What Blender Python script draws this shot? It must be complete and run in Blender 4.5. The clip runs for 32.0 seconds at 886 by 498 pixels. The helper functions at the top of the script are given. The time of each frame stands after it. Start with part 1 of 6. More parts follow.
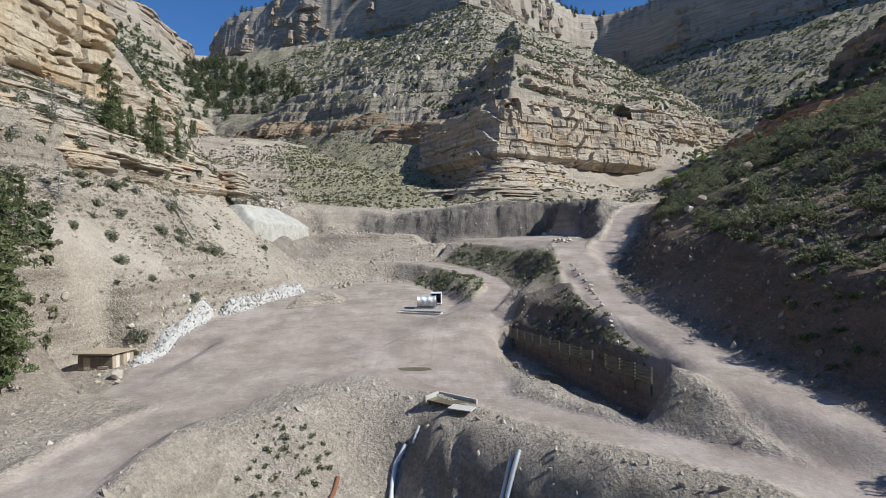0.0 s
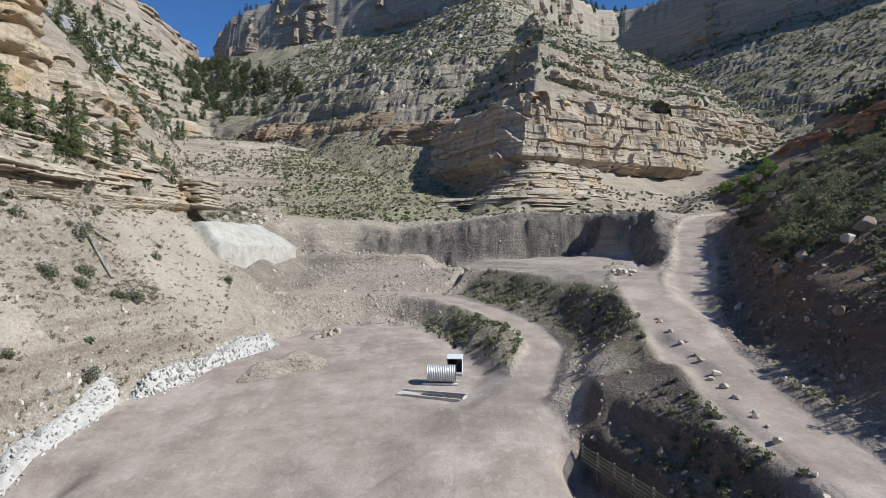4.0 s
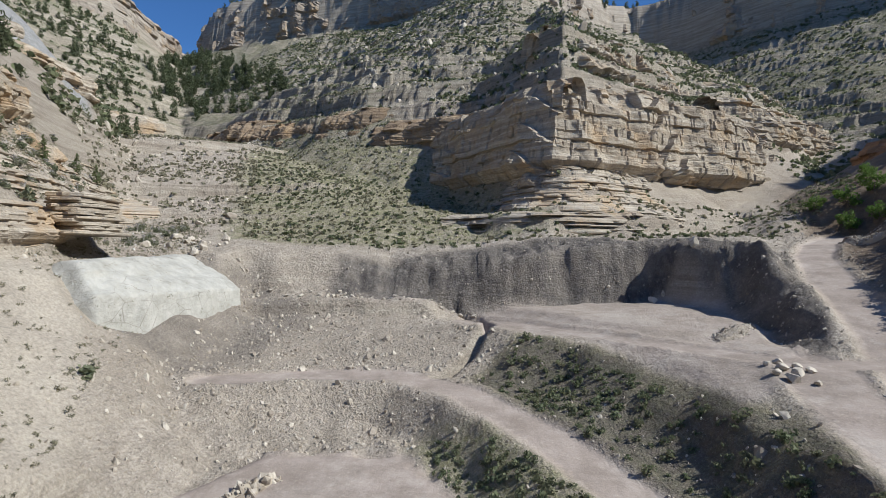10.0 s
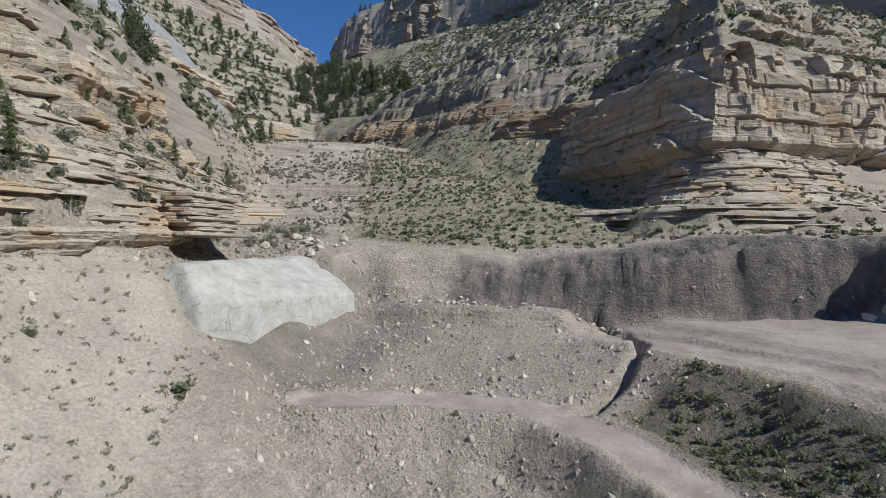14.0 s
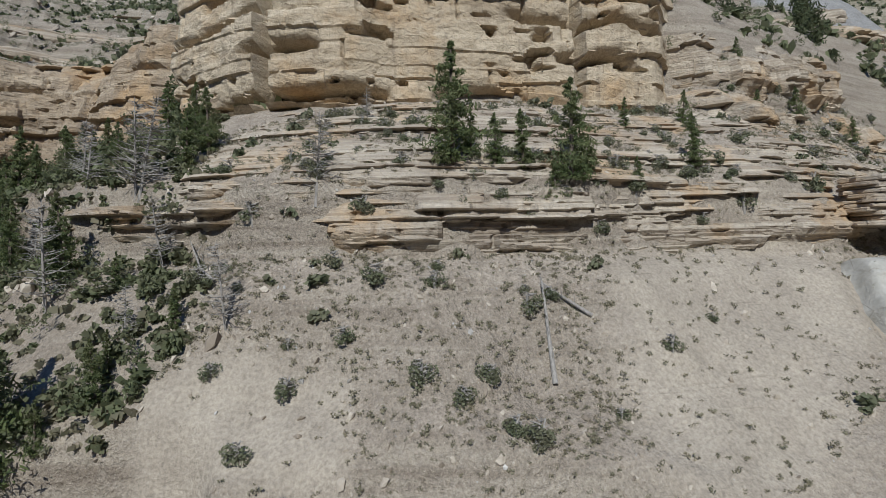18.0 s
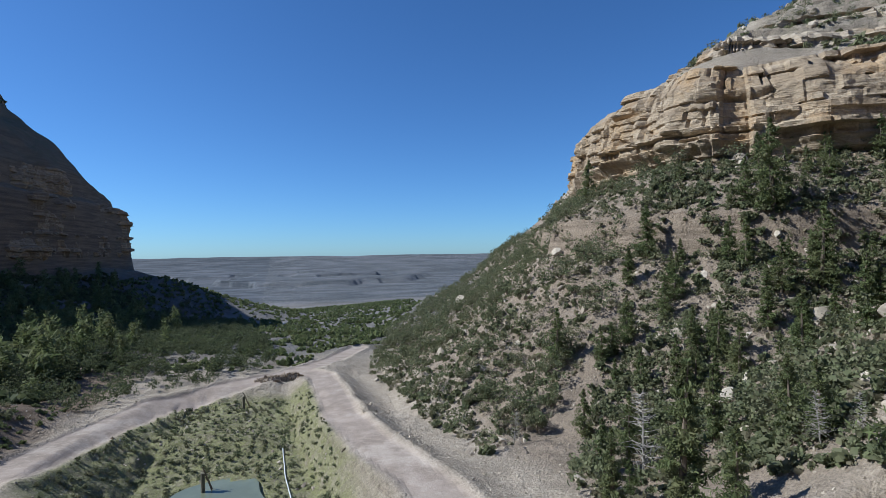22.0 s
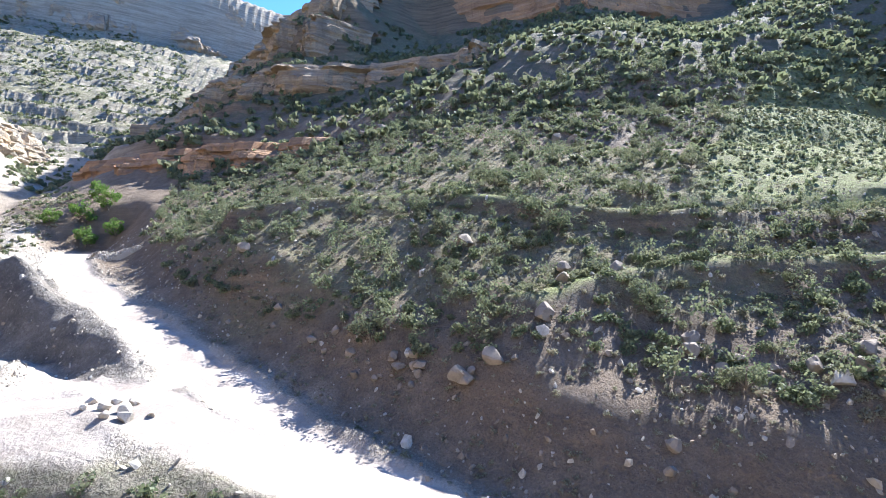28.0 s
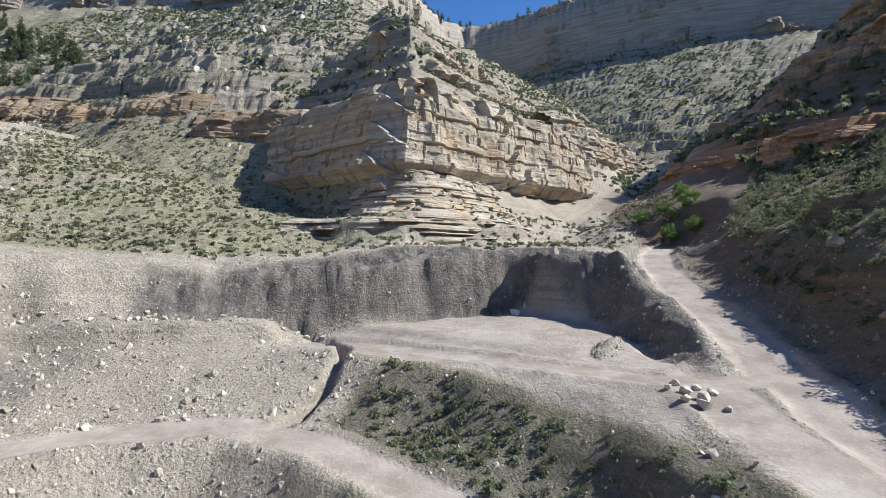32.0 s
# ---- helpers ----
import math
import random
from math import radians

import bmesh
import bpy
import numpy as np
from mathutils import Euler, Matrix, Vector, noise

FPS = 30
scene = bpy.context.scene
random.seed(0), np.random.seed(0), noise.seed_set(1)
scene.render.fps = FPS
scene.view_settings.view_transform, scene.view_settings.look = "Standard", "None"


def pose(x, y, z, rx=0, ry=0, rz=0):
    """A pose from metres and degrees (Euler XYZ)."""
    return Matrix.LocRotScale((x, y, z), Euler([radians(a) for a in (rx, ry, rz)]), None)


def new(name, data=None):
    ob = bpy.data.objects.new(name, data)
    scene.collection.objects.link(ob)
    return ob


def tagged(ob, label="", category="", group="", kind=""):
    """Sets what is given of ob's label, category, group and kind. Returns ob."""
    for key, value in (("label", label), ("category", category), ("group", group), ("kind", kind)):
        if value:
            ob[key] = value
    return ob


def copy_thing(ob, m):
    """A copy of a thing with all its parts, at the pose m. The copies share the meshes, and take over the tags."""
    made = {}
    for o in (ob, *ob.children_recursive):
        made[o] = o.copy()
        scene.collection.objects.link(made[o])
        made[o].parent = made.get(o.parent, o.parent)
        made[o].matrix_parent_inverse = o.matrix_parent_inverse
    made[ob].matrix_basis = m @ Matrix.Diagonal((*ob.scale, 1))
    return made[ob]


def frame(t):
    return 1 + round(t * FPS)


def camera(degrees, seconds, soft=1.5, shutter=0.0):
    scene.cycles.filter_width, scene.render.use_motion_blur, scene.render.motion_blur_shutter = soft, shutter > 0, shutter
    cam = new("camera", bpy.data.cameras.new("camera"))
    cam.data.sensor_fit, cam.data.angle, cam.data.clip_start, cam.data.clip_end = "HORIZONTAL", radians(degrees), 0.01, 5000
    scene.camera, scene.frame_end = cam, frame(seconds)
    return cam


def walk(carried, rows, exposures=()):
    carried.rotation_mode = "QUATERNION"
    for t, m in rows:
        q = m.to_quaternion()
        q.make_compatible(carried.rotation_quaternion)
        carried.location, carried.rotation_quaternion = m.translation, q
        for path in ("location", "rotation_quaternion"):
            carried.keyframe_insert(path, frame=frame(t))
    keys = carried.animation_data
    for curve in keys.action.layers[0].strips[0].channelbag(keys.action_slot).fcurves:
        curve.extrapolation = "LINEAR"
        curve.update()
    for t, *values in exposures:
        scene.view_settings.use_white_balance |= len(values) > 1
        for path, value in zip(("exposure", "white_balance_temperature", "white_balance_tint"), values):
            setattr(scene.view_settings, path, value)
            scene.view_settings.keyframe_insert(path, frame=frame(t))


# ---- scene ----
# ======================= camera and walk =======================
cam = camera(79.3, 32.0, soft=0.8)
# seconds, x, y, z, tilt from straight down, roll, heading (left of north)
PATH = [
    (0.0, 0.0, 0.0, 20.0, 88.94, -0.28, -0.22),
    (0.5, -0.08, 4.65, 20.64, 88.99, -0.24, -0.35),
    (1.0, -0.15, 9.32, 21.27, 89.04, -0.18, 0.66),
    (1.5, -0.21, 14.0, 21.9, 89.08, -0.22, 1.2),
    (2.0, -0.29, 18.65, 22.55, 89.16, -0.22, 1.27),
    (2.5, -0.42, 23.25, 23.22, 89.2, -0.23, 1.25),
    (3.0, -0.61, 27.76, 23.92, 89.26, -0.27, 1.18),
    (3.5, -0.9, 32.21, 24.68, 89.29, -0.38, 1.12),
    (5.5, -2.48, 49.45, 27.98, 89.55, -0.27, 0.98),
    (6.0, -2.8, 53.61, 28.74, 89.63, -0.22, 1.02),
    (6.5, -3.05, 57.71, 29.46, 89.69, -0.14, 1.02),
    (7.0, -3.24, 61.73, 30.18, 89.73, -0.12, 1.01),
    (7.5, -3.4, 65.69, 30.87, 89.79, -0.02, 0.96),
    (8.0, -3.56, 69.6, 31.52, 89.81, -0.02, 0.93),
    (8.5, -3.76, 73.47, 32.1, 89.79, 0.0, 0.84),
    (9.0, -4.02, 77.33, 32.61, 89.77, 0.0, 0.84),
    (9.5, -4.39, 81.25, 32.96, 89.75, 0.01, 0.75),
    (10.0, -4.87, 85.19, 33.15, 89.79, -0.04, 0.73),
    (10.5, -5.36, 88.87, 33.24, 89.84, -0.03, 0.79),
    (11.0, -5.76, 92.04, 33.31, 89.85, -0.02, 0.84),
    (11.5, -6.03, 94.6, 33.34, 89.87, -0.07, 0.95),
    (12.0, -6.23, 96.7, 33.3, 89.87, -0.09, 1.74),
    (12.5, -6.42, 98.46, 33.26, 89.87, 0.0, 4.22),
    (13.0, -6.67, 100.0, 33.25, 89.83, -0.06, 6.5),
    (13.5, -7.28, 100.41, 33.43, 89.76, -0.04, 9.42),
    (15.5, -7.5, 100.3, 33.5, 89.68, -1.39, 33.89),
    (16.0, -7.5, 100.3, 33.5, 89.66, -1.71, 41.69),
    (16.5, -7.5, 100.3, 33.5, 89.82, -1.57, 50.22),
    (17.0, -7.5, 100.3, 33.5, 89.88, -1.51, 59.12),
    (17.5, -7.5, 100.3, 33.5, 89.96, -1.43, 68.64),
    (18.0, -7.5, 100.3, 33.5, 90.06, -1.37, 78.11),
    (18.5, -7.5, 100.3, 33.5, 90.09, -1.46, 87.12),
    (19.0, -7.5, 100.3, 33.5, 90.13, -1.41, 96.93),
    (19.5, -7.5, 100.3, 33.5, 90.28, -1.58, 107.18),
    (20.0, -7.5, 100.3, 33.5, 90.4, -1.44, 118.86),
    (20.5, -7.5, 100.3, 33.5, 90.42, -1.35, 130.44),
    (21.0, -7.5, 100.3, 33.5, 90.47, -1.22, 141.6),
    (21.5, -7.5, 100.3, 33.5, 90.53, -1.03, 152.35),
    (22.0, -7.5, 100.3, 33.5, 90.52, -0.9, 162.49),
    (22.5, -7.5, 100.3, 33.5, 90.56, -0.75, 171.9),
    (23.0, -7.5, 100.3, 33.5, 90.54, -0.66, 180.2),
    (23.5, -7.5, 100.3, 33.5, 90.49, -0.57, 188.5),
    (24.0, -7.5, 100.3, 33.5, 90.46, -0.66, 198.09),
    (24.5, -7.5, 100.3, 33.5, 90.45, -0.71, 208.81),
    (26.5, -7.5, 100.3, 33.5, 90.69, -0.82, 253.4),
    (27.0, -7.5, 100.3, 33.5, 90.83, -0.79, 265.43),
    (27.5, -7.5, 100.3, 33.5, 90.91, -0.76, 275.86),
    (28.0, -7.5, 100.3, 33.5, 90.89, -0.62, 286.25),
    (28.5, -7.5, 100.3, 33.5, 90.89, -0.49, 297.41),
    (29.0, -7.5, 100.3, 33.5, 90.86, -0.41, 307.2),
    (29.5, -7.5, 100.3, 33.5, 90.84, -0.27, 316.55),
    (30.0, -7.5, 100.3, 33.5, 90.8, -0.14, 325.22),
    (30.5, -7.5, 100.3, 33.5, 90.75, -0.04, 333.12),
    (31.0, -7.5, 100.3, 33.5, 90.75, 0.04, 336.83),
    (31.5, -7.5, 100.3, 33.5, 90.65, 0.16, 340.6),
    (32.0, -7.5, 100.3, 33.5, 90.61, 0.23, 343.0),
]
walk(cam, [(t, pose(x, y, z, rx, 0, rz) @ pose(0, 0, 0, 0, 0, roll)) for t, x, y, z, rx, roll, rz in PATH],
     exposures=[(0, 0.2, 6050, 6), (6, 0.2, 6050, 6), (13, 0.05, 6000, 6), (16, -0.2, 5950, 6), (18, -0.3, 5950, 6), (21, 0.05, 5800, 6), (23, 0.2, 5800, 6), (24.5, 0.25, 5900, 6),
                (26.5, 2.25, 5600, 16), (27.2, 2.15, 5600, 15), (28, 1.95, 5750, 8), (29, 1.3, 5950, 6), (30, 1.05, 6000, 6), (32, 0.65, 6000, 6)])

# ======================= sky and sun =======================
SUN_AZ, SUN_EL = 108.0, 41.5      # degrees clockwise from north (+y), degrees up
world = bpy.data.worlds.new("world")
scene.world = world
world.use_nodes = True
wn = world.node_tree.nodes
sky = wn.new("ShaderNodeTexSky")
sky.sky_type, sky.sun_disc = "NISHITA", False
sky.sun_elevation, sky.sun_rotation = radians(SUN_EL), radians(SUN_AZ)
sky.altitude, sky.air_density, sky.dust_density, sky.ozone_density = 1800, 1.0, 1.0, 2.0
wn["Background"].inputs["Strength"].default_value = 0.076
deep = wn.new("ShaderNodeMix")
deep.data_type, deep.blend_type = "RGBA", "MULTIPLY"
deep.inputs[0].default_value = 1.0
deep.inputs[7].default_value = (0.66, 1.0, 1.40, 1)
world.node_tree.links.new(sky.outputs["Color"], deep.inputs[6])
world.node_tree.links.new(deep.outputs[2], wn["Background"].inputs["Color"])
sun = new("sun", bpy.data.lights.new("sun", "SUN"))
sun.data.energy, sun.data.angle, sun.data.color = 5.0, radians(0.53), (1.0, 0.95, 0.87)
sd_ = Vector((math.sin(radians(SUN_AZ)) * math.cos(radians(SUN_EL)), math.cos(radians(SUN_AZ)) * math.cos(radians(SUN_EL)), math.sin(radians(SUN_EL))))
sun.rotation_euler = sd_.to_track_quat("Z", "Y").to_euler()


# ======================= materials =======================
class Nodes:
    """A small helper for node materials."""

    def __init__(self, name):
        self.mat = bpy.data.materials.new(name)
        self.mat.use_nodes = True
        self.t = self.mat.node_tree
        self.bsdf = self.t.nodes["Principled BSDF"]
        self.pos = self.t.nodes.new("ShaderNodeNewGeometry").outputs["Position"]

    def put(self, socket, value):
        if isinstance(value, bpy.types.NodeSocket):
            self.t.links.new(value, socket)
        elif isinstance(value, (tuple, list)) and len(value) == 3 and socket.type == "RGBA":
            socket.default_value = (*value, 1)
        else:
            socket.default_value = value

    def noise(self, scale, detail=4, rough=0.6, vec=None, stretch=None):
        v = vec or self.pos
        if stretch:
            m = self.t.nodes.new("ShaderNodeVectorMath")
            m.operation = "MULTIPLY"
            self.put(m.inputs[0], v)
            m.inputs[1].default_value = stretch
            v = m.outputs[0]
        n = self.t.nodes.new("ShaderNodeTexNoise")
        self.put(n.inputs["Vector"], v)
        n.inputs["Scale"].default_value, n.inputs["Detail"].default_value, n.inputs["Roughness"].default_value = scale, detail, rough
        return n.outputs["Fac"]

    def cells(self, scale, feature="F1", stretch=None):
        n = self.t.nodes.new("ShaderNodeTexVoronoi")
        n.feature = feature
        v = self.pos
        if stretch:
            m = self.t.nodes.new("ShaderNodeVectorMath")
            m.operation = "MULTIPLY"
            self.put(m.inputs[0], v)
            m.inputs[1].default_value = stretch
            v = m.outputs[0]
        self.put(n.inputs["Vector"], v)
        n.inputs["Scale"].default_value = scale
        return n

    def ramp(self, fac, *stops):
        r = self.t.nodes.new("ShaderNodeValToRGB")
        e = r.color_ramp.elements
        while len(e) < len(stops):
            e.new(0.5)
        for k, (p, c) in enumerate(stops):
            e[k].position = p
            e[k].color = (c, c, c, 1) if isinstance(c, (int, float)) else (*c, 1)
        self.put(r.inputs["Fac"], fac)
        return r.outputs["Color"]

    def mix(self, fac, a, b, how="MIX"):
        m = self.t.nodes.new("ShaderNodeMix")
        m.data_type, m.blend_type = "RGBA", how
        self.put(m.inputs[0], fac)
        self.put(m.inputs[6], a)
        self.put(m.inputs[7], b)
        return m.outputs[2]

    def math(self, op, a, b=0.0):
        m = self.t.nodes.new("ShaderNodeMath")
        m.operation = op
        self.put(m.inputs[0], a)
        self.put(m.inputs[1], b)
        return m.outputs[0]

    def attr(self, name):
        n = self.t.nodes.new("ShaderNodeAttribute")
        n.attribute_name = name
        return n.outputs["Fac"]

    def bump(self, height, strength=0.5, distance=0.2, normal=None):
        n = self.t.nodes.new("ShaderNodeBump")
        n.inputs["Strength"].default_value, n.inputs["Distance"].default_value = strength, distance
        self.put(n.inputs["Height"], height)
        if normal:
            self.put(n.inputs["Normal"], normal)
        return n.outputs["Normal"]

    def rand(self):
        return self.t.nodes.new("ShaderNodeObjectInfo").outputs["Random"]

    def island(self):
        return self.t.nodes.new("ShaderNodeNewGeometry").outputs["Random Per Island"]

    def done(self, color, rough=0.9, normal=None, metal=0.0, spec=0.25):
        self.put(self.bsdf.inputs["Base Color"], color)
        self.put(self.bsdf.inputs["Roughness"], rough)
        self.put(self.bsdf.inputs["Metallic"], metal)
        self.bsdf.inputs["Specular IOR Level"].default_value = spec
        if normal:
            self.put(self.bsdf.inputs["Normal"], normal)
        return self.mat


def ground_material():
    n = Nodes("canyon_ground")
    big, mid, fine = n.noise(0.035, 5), n.noise(0.35, 5, 0.65), n.noise(2.6, 4, 0.7)
    stones = n.cells(1.1)
    pebbles = n.cells(3.6)
    base = n.mix(n.ramp(mid, (0.35, 0), (0.65, 1)), (0.39, 0.335, 0.27), (0.59, 0.51, 0.425))
    base = n.mix(n.ramp(big, (0.4, 0), (0.62, 0.7)), base, (0.40, 0.34, 0.275))
    # loose stones, lighter or darker than the soil between them
    pick = n.ramp(stones.outputs["Distance"], (0.12, 1), (0.30, 0))
    tone = n.ramp(stones.outputs["Color"], (0.2, (0.22, 0.18, 0.145)), (0.8, (0.64, 0.57, 0.48)))
    base = n.mix(n.math("MULTIPLY", pick, 0.55), base, tone)
    east = n.mix(n.ramp(mid, (0.3, 0), (0.7, 1)), (0.14, 0.10, 0.07), (0.27, 0.20, 0.145))
    base = n.mix(n.math("MULTIPLY", n.attr("east"), 0.93), base, east)
    grass = n.mix(n.ramp(n.noise(0.9, 4, 0.7), (0.35, 0), (0.65, 1)), (0.16, 0.17, 0.075), (0.33, 0.31, 0.16))
    cover = n.math("MULTIPLY", n.attr("green"), n.ramp(n.noise(0.55, 5, 0.75), (0.36, 0.15), (0.58, 0.95)))
    base = n.mix(cover, base, grass)
    coal = n.mix(n.ramp(n.noise(0.8, 5, 0.7, stretch=(1, 0.3, 0.25)), (0.35, 0), (0.7, 1)), (0.068, 0.063, 0.064), (0.21, 0.187, 0.17))
    base = n.mix(n.math("MULTIPLY", n.attr("shale"), n.ramp(n.noise(0.16, 4, 0.6), (0.3, 0.55), (0.6, 1))), base, coal)
    track = n.mix(n.ramp(n.noise(0.22, 5, 0.6), (0.34, 0), (0.66, 1)), (0.275, 0.225, 0.19), (0.405, 0.338, 0.294))
    track = n.mix(n.math("MULTIPLY", n.ramp(pebbles.outputs["Distance"], (0.08, 1), (0.2, 0)), 0.25), track, (0.5, 0.46, 0.41))
    track = n.mix(n.ramp(n.noise(0.09, 5, 0.7), (0.53, 0), (0.66, 0.5)), track, (0.53, 0.46, 0.405))
    track = n.mix(n.ramp(n.noise(0.05, 5, 0.7), (0.54, 0), (0.66, 0.6)), track, (0.23, 0.19, 0.16))
    track = n.mix(n.ramp(n.noise(0.028, 6, 0.75), (0.55, 0), (0.60, 0.55)), track, (0.47, 0.41, 0.36))
    ruts = n.noise(1.0, 5, 0.7, stretch=(0.9, 0.10, 0.5))
    track = n.mix(n.ramp(ruts, (0.58, 0), (0.70, 0.35)), track, (0.22, 0.18, 0.15))
    smoothrock = n.mix(n.ramp(n.noise(0.25, 5, 0.65), (0.35, 0), (0.68, 1)), (0.31, 0.31, 0.31), (0.45, 0.45, 0.445))
    sep = n.t.nodes.new("ShaderNodeSeparateXYZ")
    n.t.links.new(n.t.nodes.new("ShaderNodeNewGeometry").outputs["True Normal"], sep.inputs[0])
    steep = n.ramp(sep.outputs["Z"], (0.48, 1), (0.72, 0))
    strata = n.noise(1.0, 4, 0.65, stretch=(0.03, 0.03, 0.6))
    rock = n.mix(n.ramp(strata, (0.38, 0), (0.6, 1)), (0.25, 0.205, 0.16), (0.50, 0.44, 0.36))
    redrock = n.mix(n.ramp(strata, (0.38, 0), (0.6, 1)), (0.125, 0.085, 0.058), (0.29, 0.195, 0.125))
    base = n.mix(n.math("MULTIPLY", n.math("MULTIPLY", steep, n.attr("east")), 0.85), base, redrock)
    away = n.math("SUBTRACT", 1.0, n.math("MAXIMUM", n.attr("shale"), n.attr("east")))
    base = n.mix(n.math("MULTIPLY", n.math("MULTIPLY", steep, away), 0.75), base, rock)
    scrub = n.ramp(n.noise(0.22, 6, 0.85), (0.41, 0), (0.54, 0.85))
    base = n.mix(n.math("MULTIPLY", n.math("MULTIPLY", n.attr("high"), scrub), n.math("SUBTRACT", 1.0, n.math("MULTIPLY", steep, 0.85))), base, (0.115, 0.115, 0.065))
    # far plain: woods and flats, with blue distance haze put into their base colour
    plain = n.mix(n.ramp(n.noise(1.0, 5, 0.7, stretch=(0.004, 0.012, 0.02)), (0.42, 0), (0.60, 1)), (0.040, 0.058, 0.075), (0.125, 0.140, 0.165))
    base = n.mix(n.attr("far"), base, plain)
    lush = n.mix(n.ramp(n.noise(0.7, 5, 0.75), (0.35, 0), (0.65, 1)), (0.13, 0.16, 0.05), (0.29, 0.32, 0.11))
    base = n.mix(n.math("MULTIPLY", n.attr("lush"), n.ramp(n.noise(0.35, 5, 0.75), (0.34, 0.25), (0.52, 0.95))), base, lush)
    beds = n.noise(1.0, 4, 0.65, stretch=(0.12, 0.12, 2.4))
    yellow = n.mix(n.ramp(n.noise(0.14, 5, 0.6), (0.36, 0), (0.64, 1)), (0.36, 0.315, 0.26), (0.475, 0.42, 0.345))
    yellow = n.mix(n.ramp(beds, (0.62, 0), (0.70, 0.55)), yellow, (0.25, 0.21, 0.165))
    base = n.mix(n.math("MULTIPLY", n.attr("bare"), 0.9), base, yellow)
    base = n.mix(n.attr("slick"), base, smoothrock)
    base = n.mix(n.attr("road"), base, track)
    base = n.mix(n.math("MULTIPLY", n.ramp(fine, (0.3, 0.55), (0.62, 0.0)), n.math("SUBTRACT", 1.0, n.math("MULTIPLY", n.attr("road"), 0.72))), base, (0.13, 0.11, 0.09))
    base = n.mix(n.math("MULTIPLY", n.ramp(n.noise(0.9, 5, 0.75), (0.55, 0.0), (0.75, 0.5)), n.math("SUBTRACT", 1.0, n.math("MULTIPLY", n.attr("east"), 0.8))), base, (0.54, 0.48, 0.40))
    speck = n.noise(4.5, 6, 0.85)
    keep = n.math("ADD", n.math("MULTIPLY", n.math("SUBTRACT", 1.0, n.math("MAXIMUM", n.attr("road"), n.attr("bare"))), 0.7), 0.3)
    base = n.mix(n.math("MULTIPLY", n.ramp(speck, (0.33, 0.6), (0.46, 0.0)), keep), base, (0.09, 0.075, 0.06))
    pale = n.math("MULTIPLY", keep, n.math("SUBTRACT", 1.0, n.math("MULTIPLY", n.math("MAXIMUM", n.attr("east"), n.attr("shale")), 0.7)))
    base = n.mix(n.math("MULTIPLY", n.ramp(speck, (0.54, 0.0), (0.68, 0.7)), pale), base, (0.66, 0.59, 0.50))
    wild = n.math("SUBTRACT", 1.0, n.attr("road"))
    lump = n.math("ADD", n.math("MULTIPLY", n.math("SUBTRACT", 0.5, stones.outputs["Distance"]), 0.35), n.math("ADD", fine, mid))
    hgt = n.math("MULTIPLY", lump, n.math("ADD", n.math("MULTIPLY", n.math("MULTIPLY", wild, n.math("SUBTRACT", 1.0, n.math("MULTIPLY", n.attr("bare"), 0.75))), 0.85), 0.12))
    return n.done(base, 0.95, n.bump(hgt, 1.0, 0.6), spec=0.1)


def rock_material(name, light, dark, stain, bed=0.55, warm=(0.50, 0.33, 0.17)):
    """Bedded sandstone: layered tone, rusty patches, dark varnish streaks, cracks."""
    n = Nodes(name)
    warp = n.noise(0.06, 3)
    lay = n.noise(1.0, 4, 0.6, stretch=(0.02, 0.02, bed))
    lay2 = n.noise(1.0, 3, 0.6, stretch=(0.05, 0.05, bed * 4))
    col = n.mix(n.ramp(lay, (0.36, 0), (0.62, 1)), dark, light)
    col = n.mix(n.ramp(lay2, (0.42, 0.5), (0.52, 0.0)), col, dark)
    col = n.mix(n.math("MULTIPLY", n.ramp(n.noise(0.075, 5, 0.65), (0.50, 0), (0.66, 1)), 0.6), col, warm)
    col = n.mix(n.ramp(n.noise(0.05, 5, 0.7), (0.54, 0), (0.66, 0.45)), col, stain)
    streak = n.noise(1.0, 4, 0.65, stretch=(0.5, 0.5, 0.05))
    col = n.mix(n.ramp(streak, (0.56, 0.0), (0.72, 0.5)), col, stain)
    crack = n.cells(0.30, "DISTANCE_TO_EDGE", (1, 1, 1.3))
    crk = n.ramp(crack.outputs["Distance"], (0.0, 1), (0.045, 0))
    col = n.mix(n.math("MULTIPLY", crk, 0.12), col, (0.07, 0.055, 0.045))
    fine = n.noise(1.6, 6, 0.7)
    col = n.mix(n.ramp(fine, (0.32, 0.45), (0.55, 0.0)), col, stain)
    h = n.math("ADD", n.math("MULTIPLY", n.noise(1.0, 4, 0.65, stretch=(0.25, 0.25, 2.2 if bed > 0.3 else 0.6)), 1.0), n.math("ADD", n.math("MULTIPLY", fine, 0.9), n.math("MULTIPLY", crk, -0.12)))
    return n.done(col, 0.92, n.bump(h, 0.85, 0.55), spec=0.15)


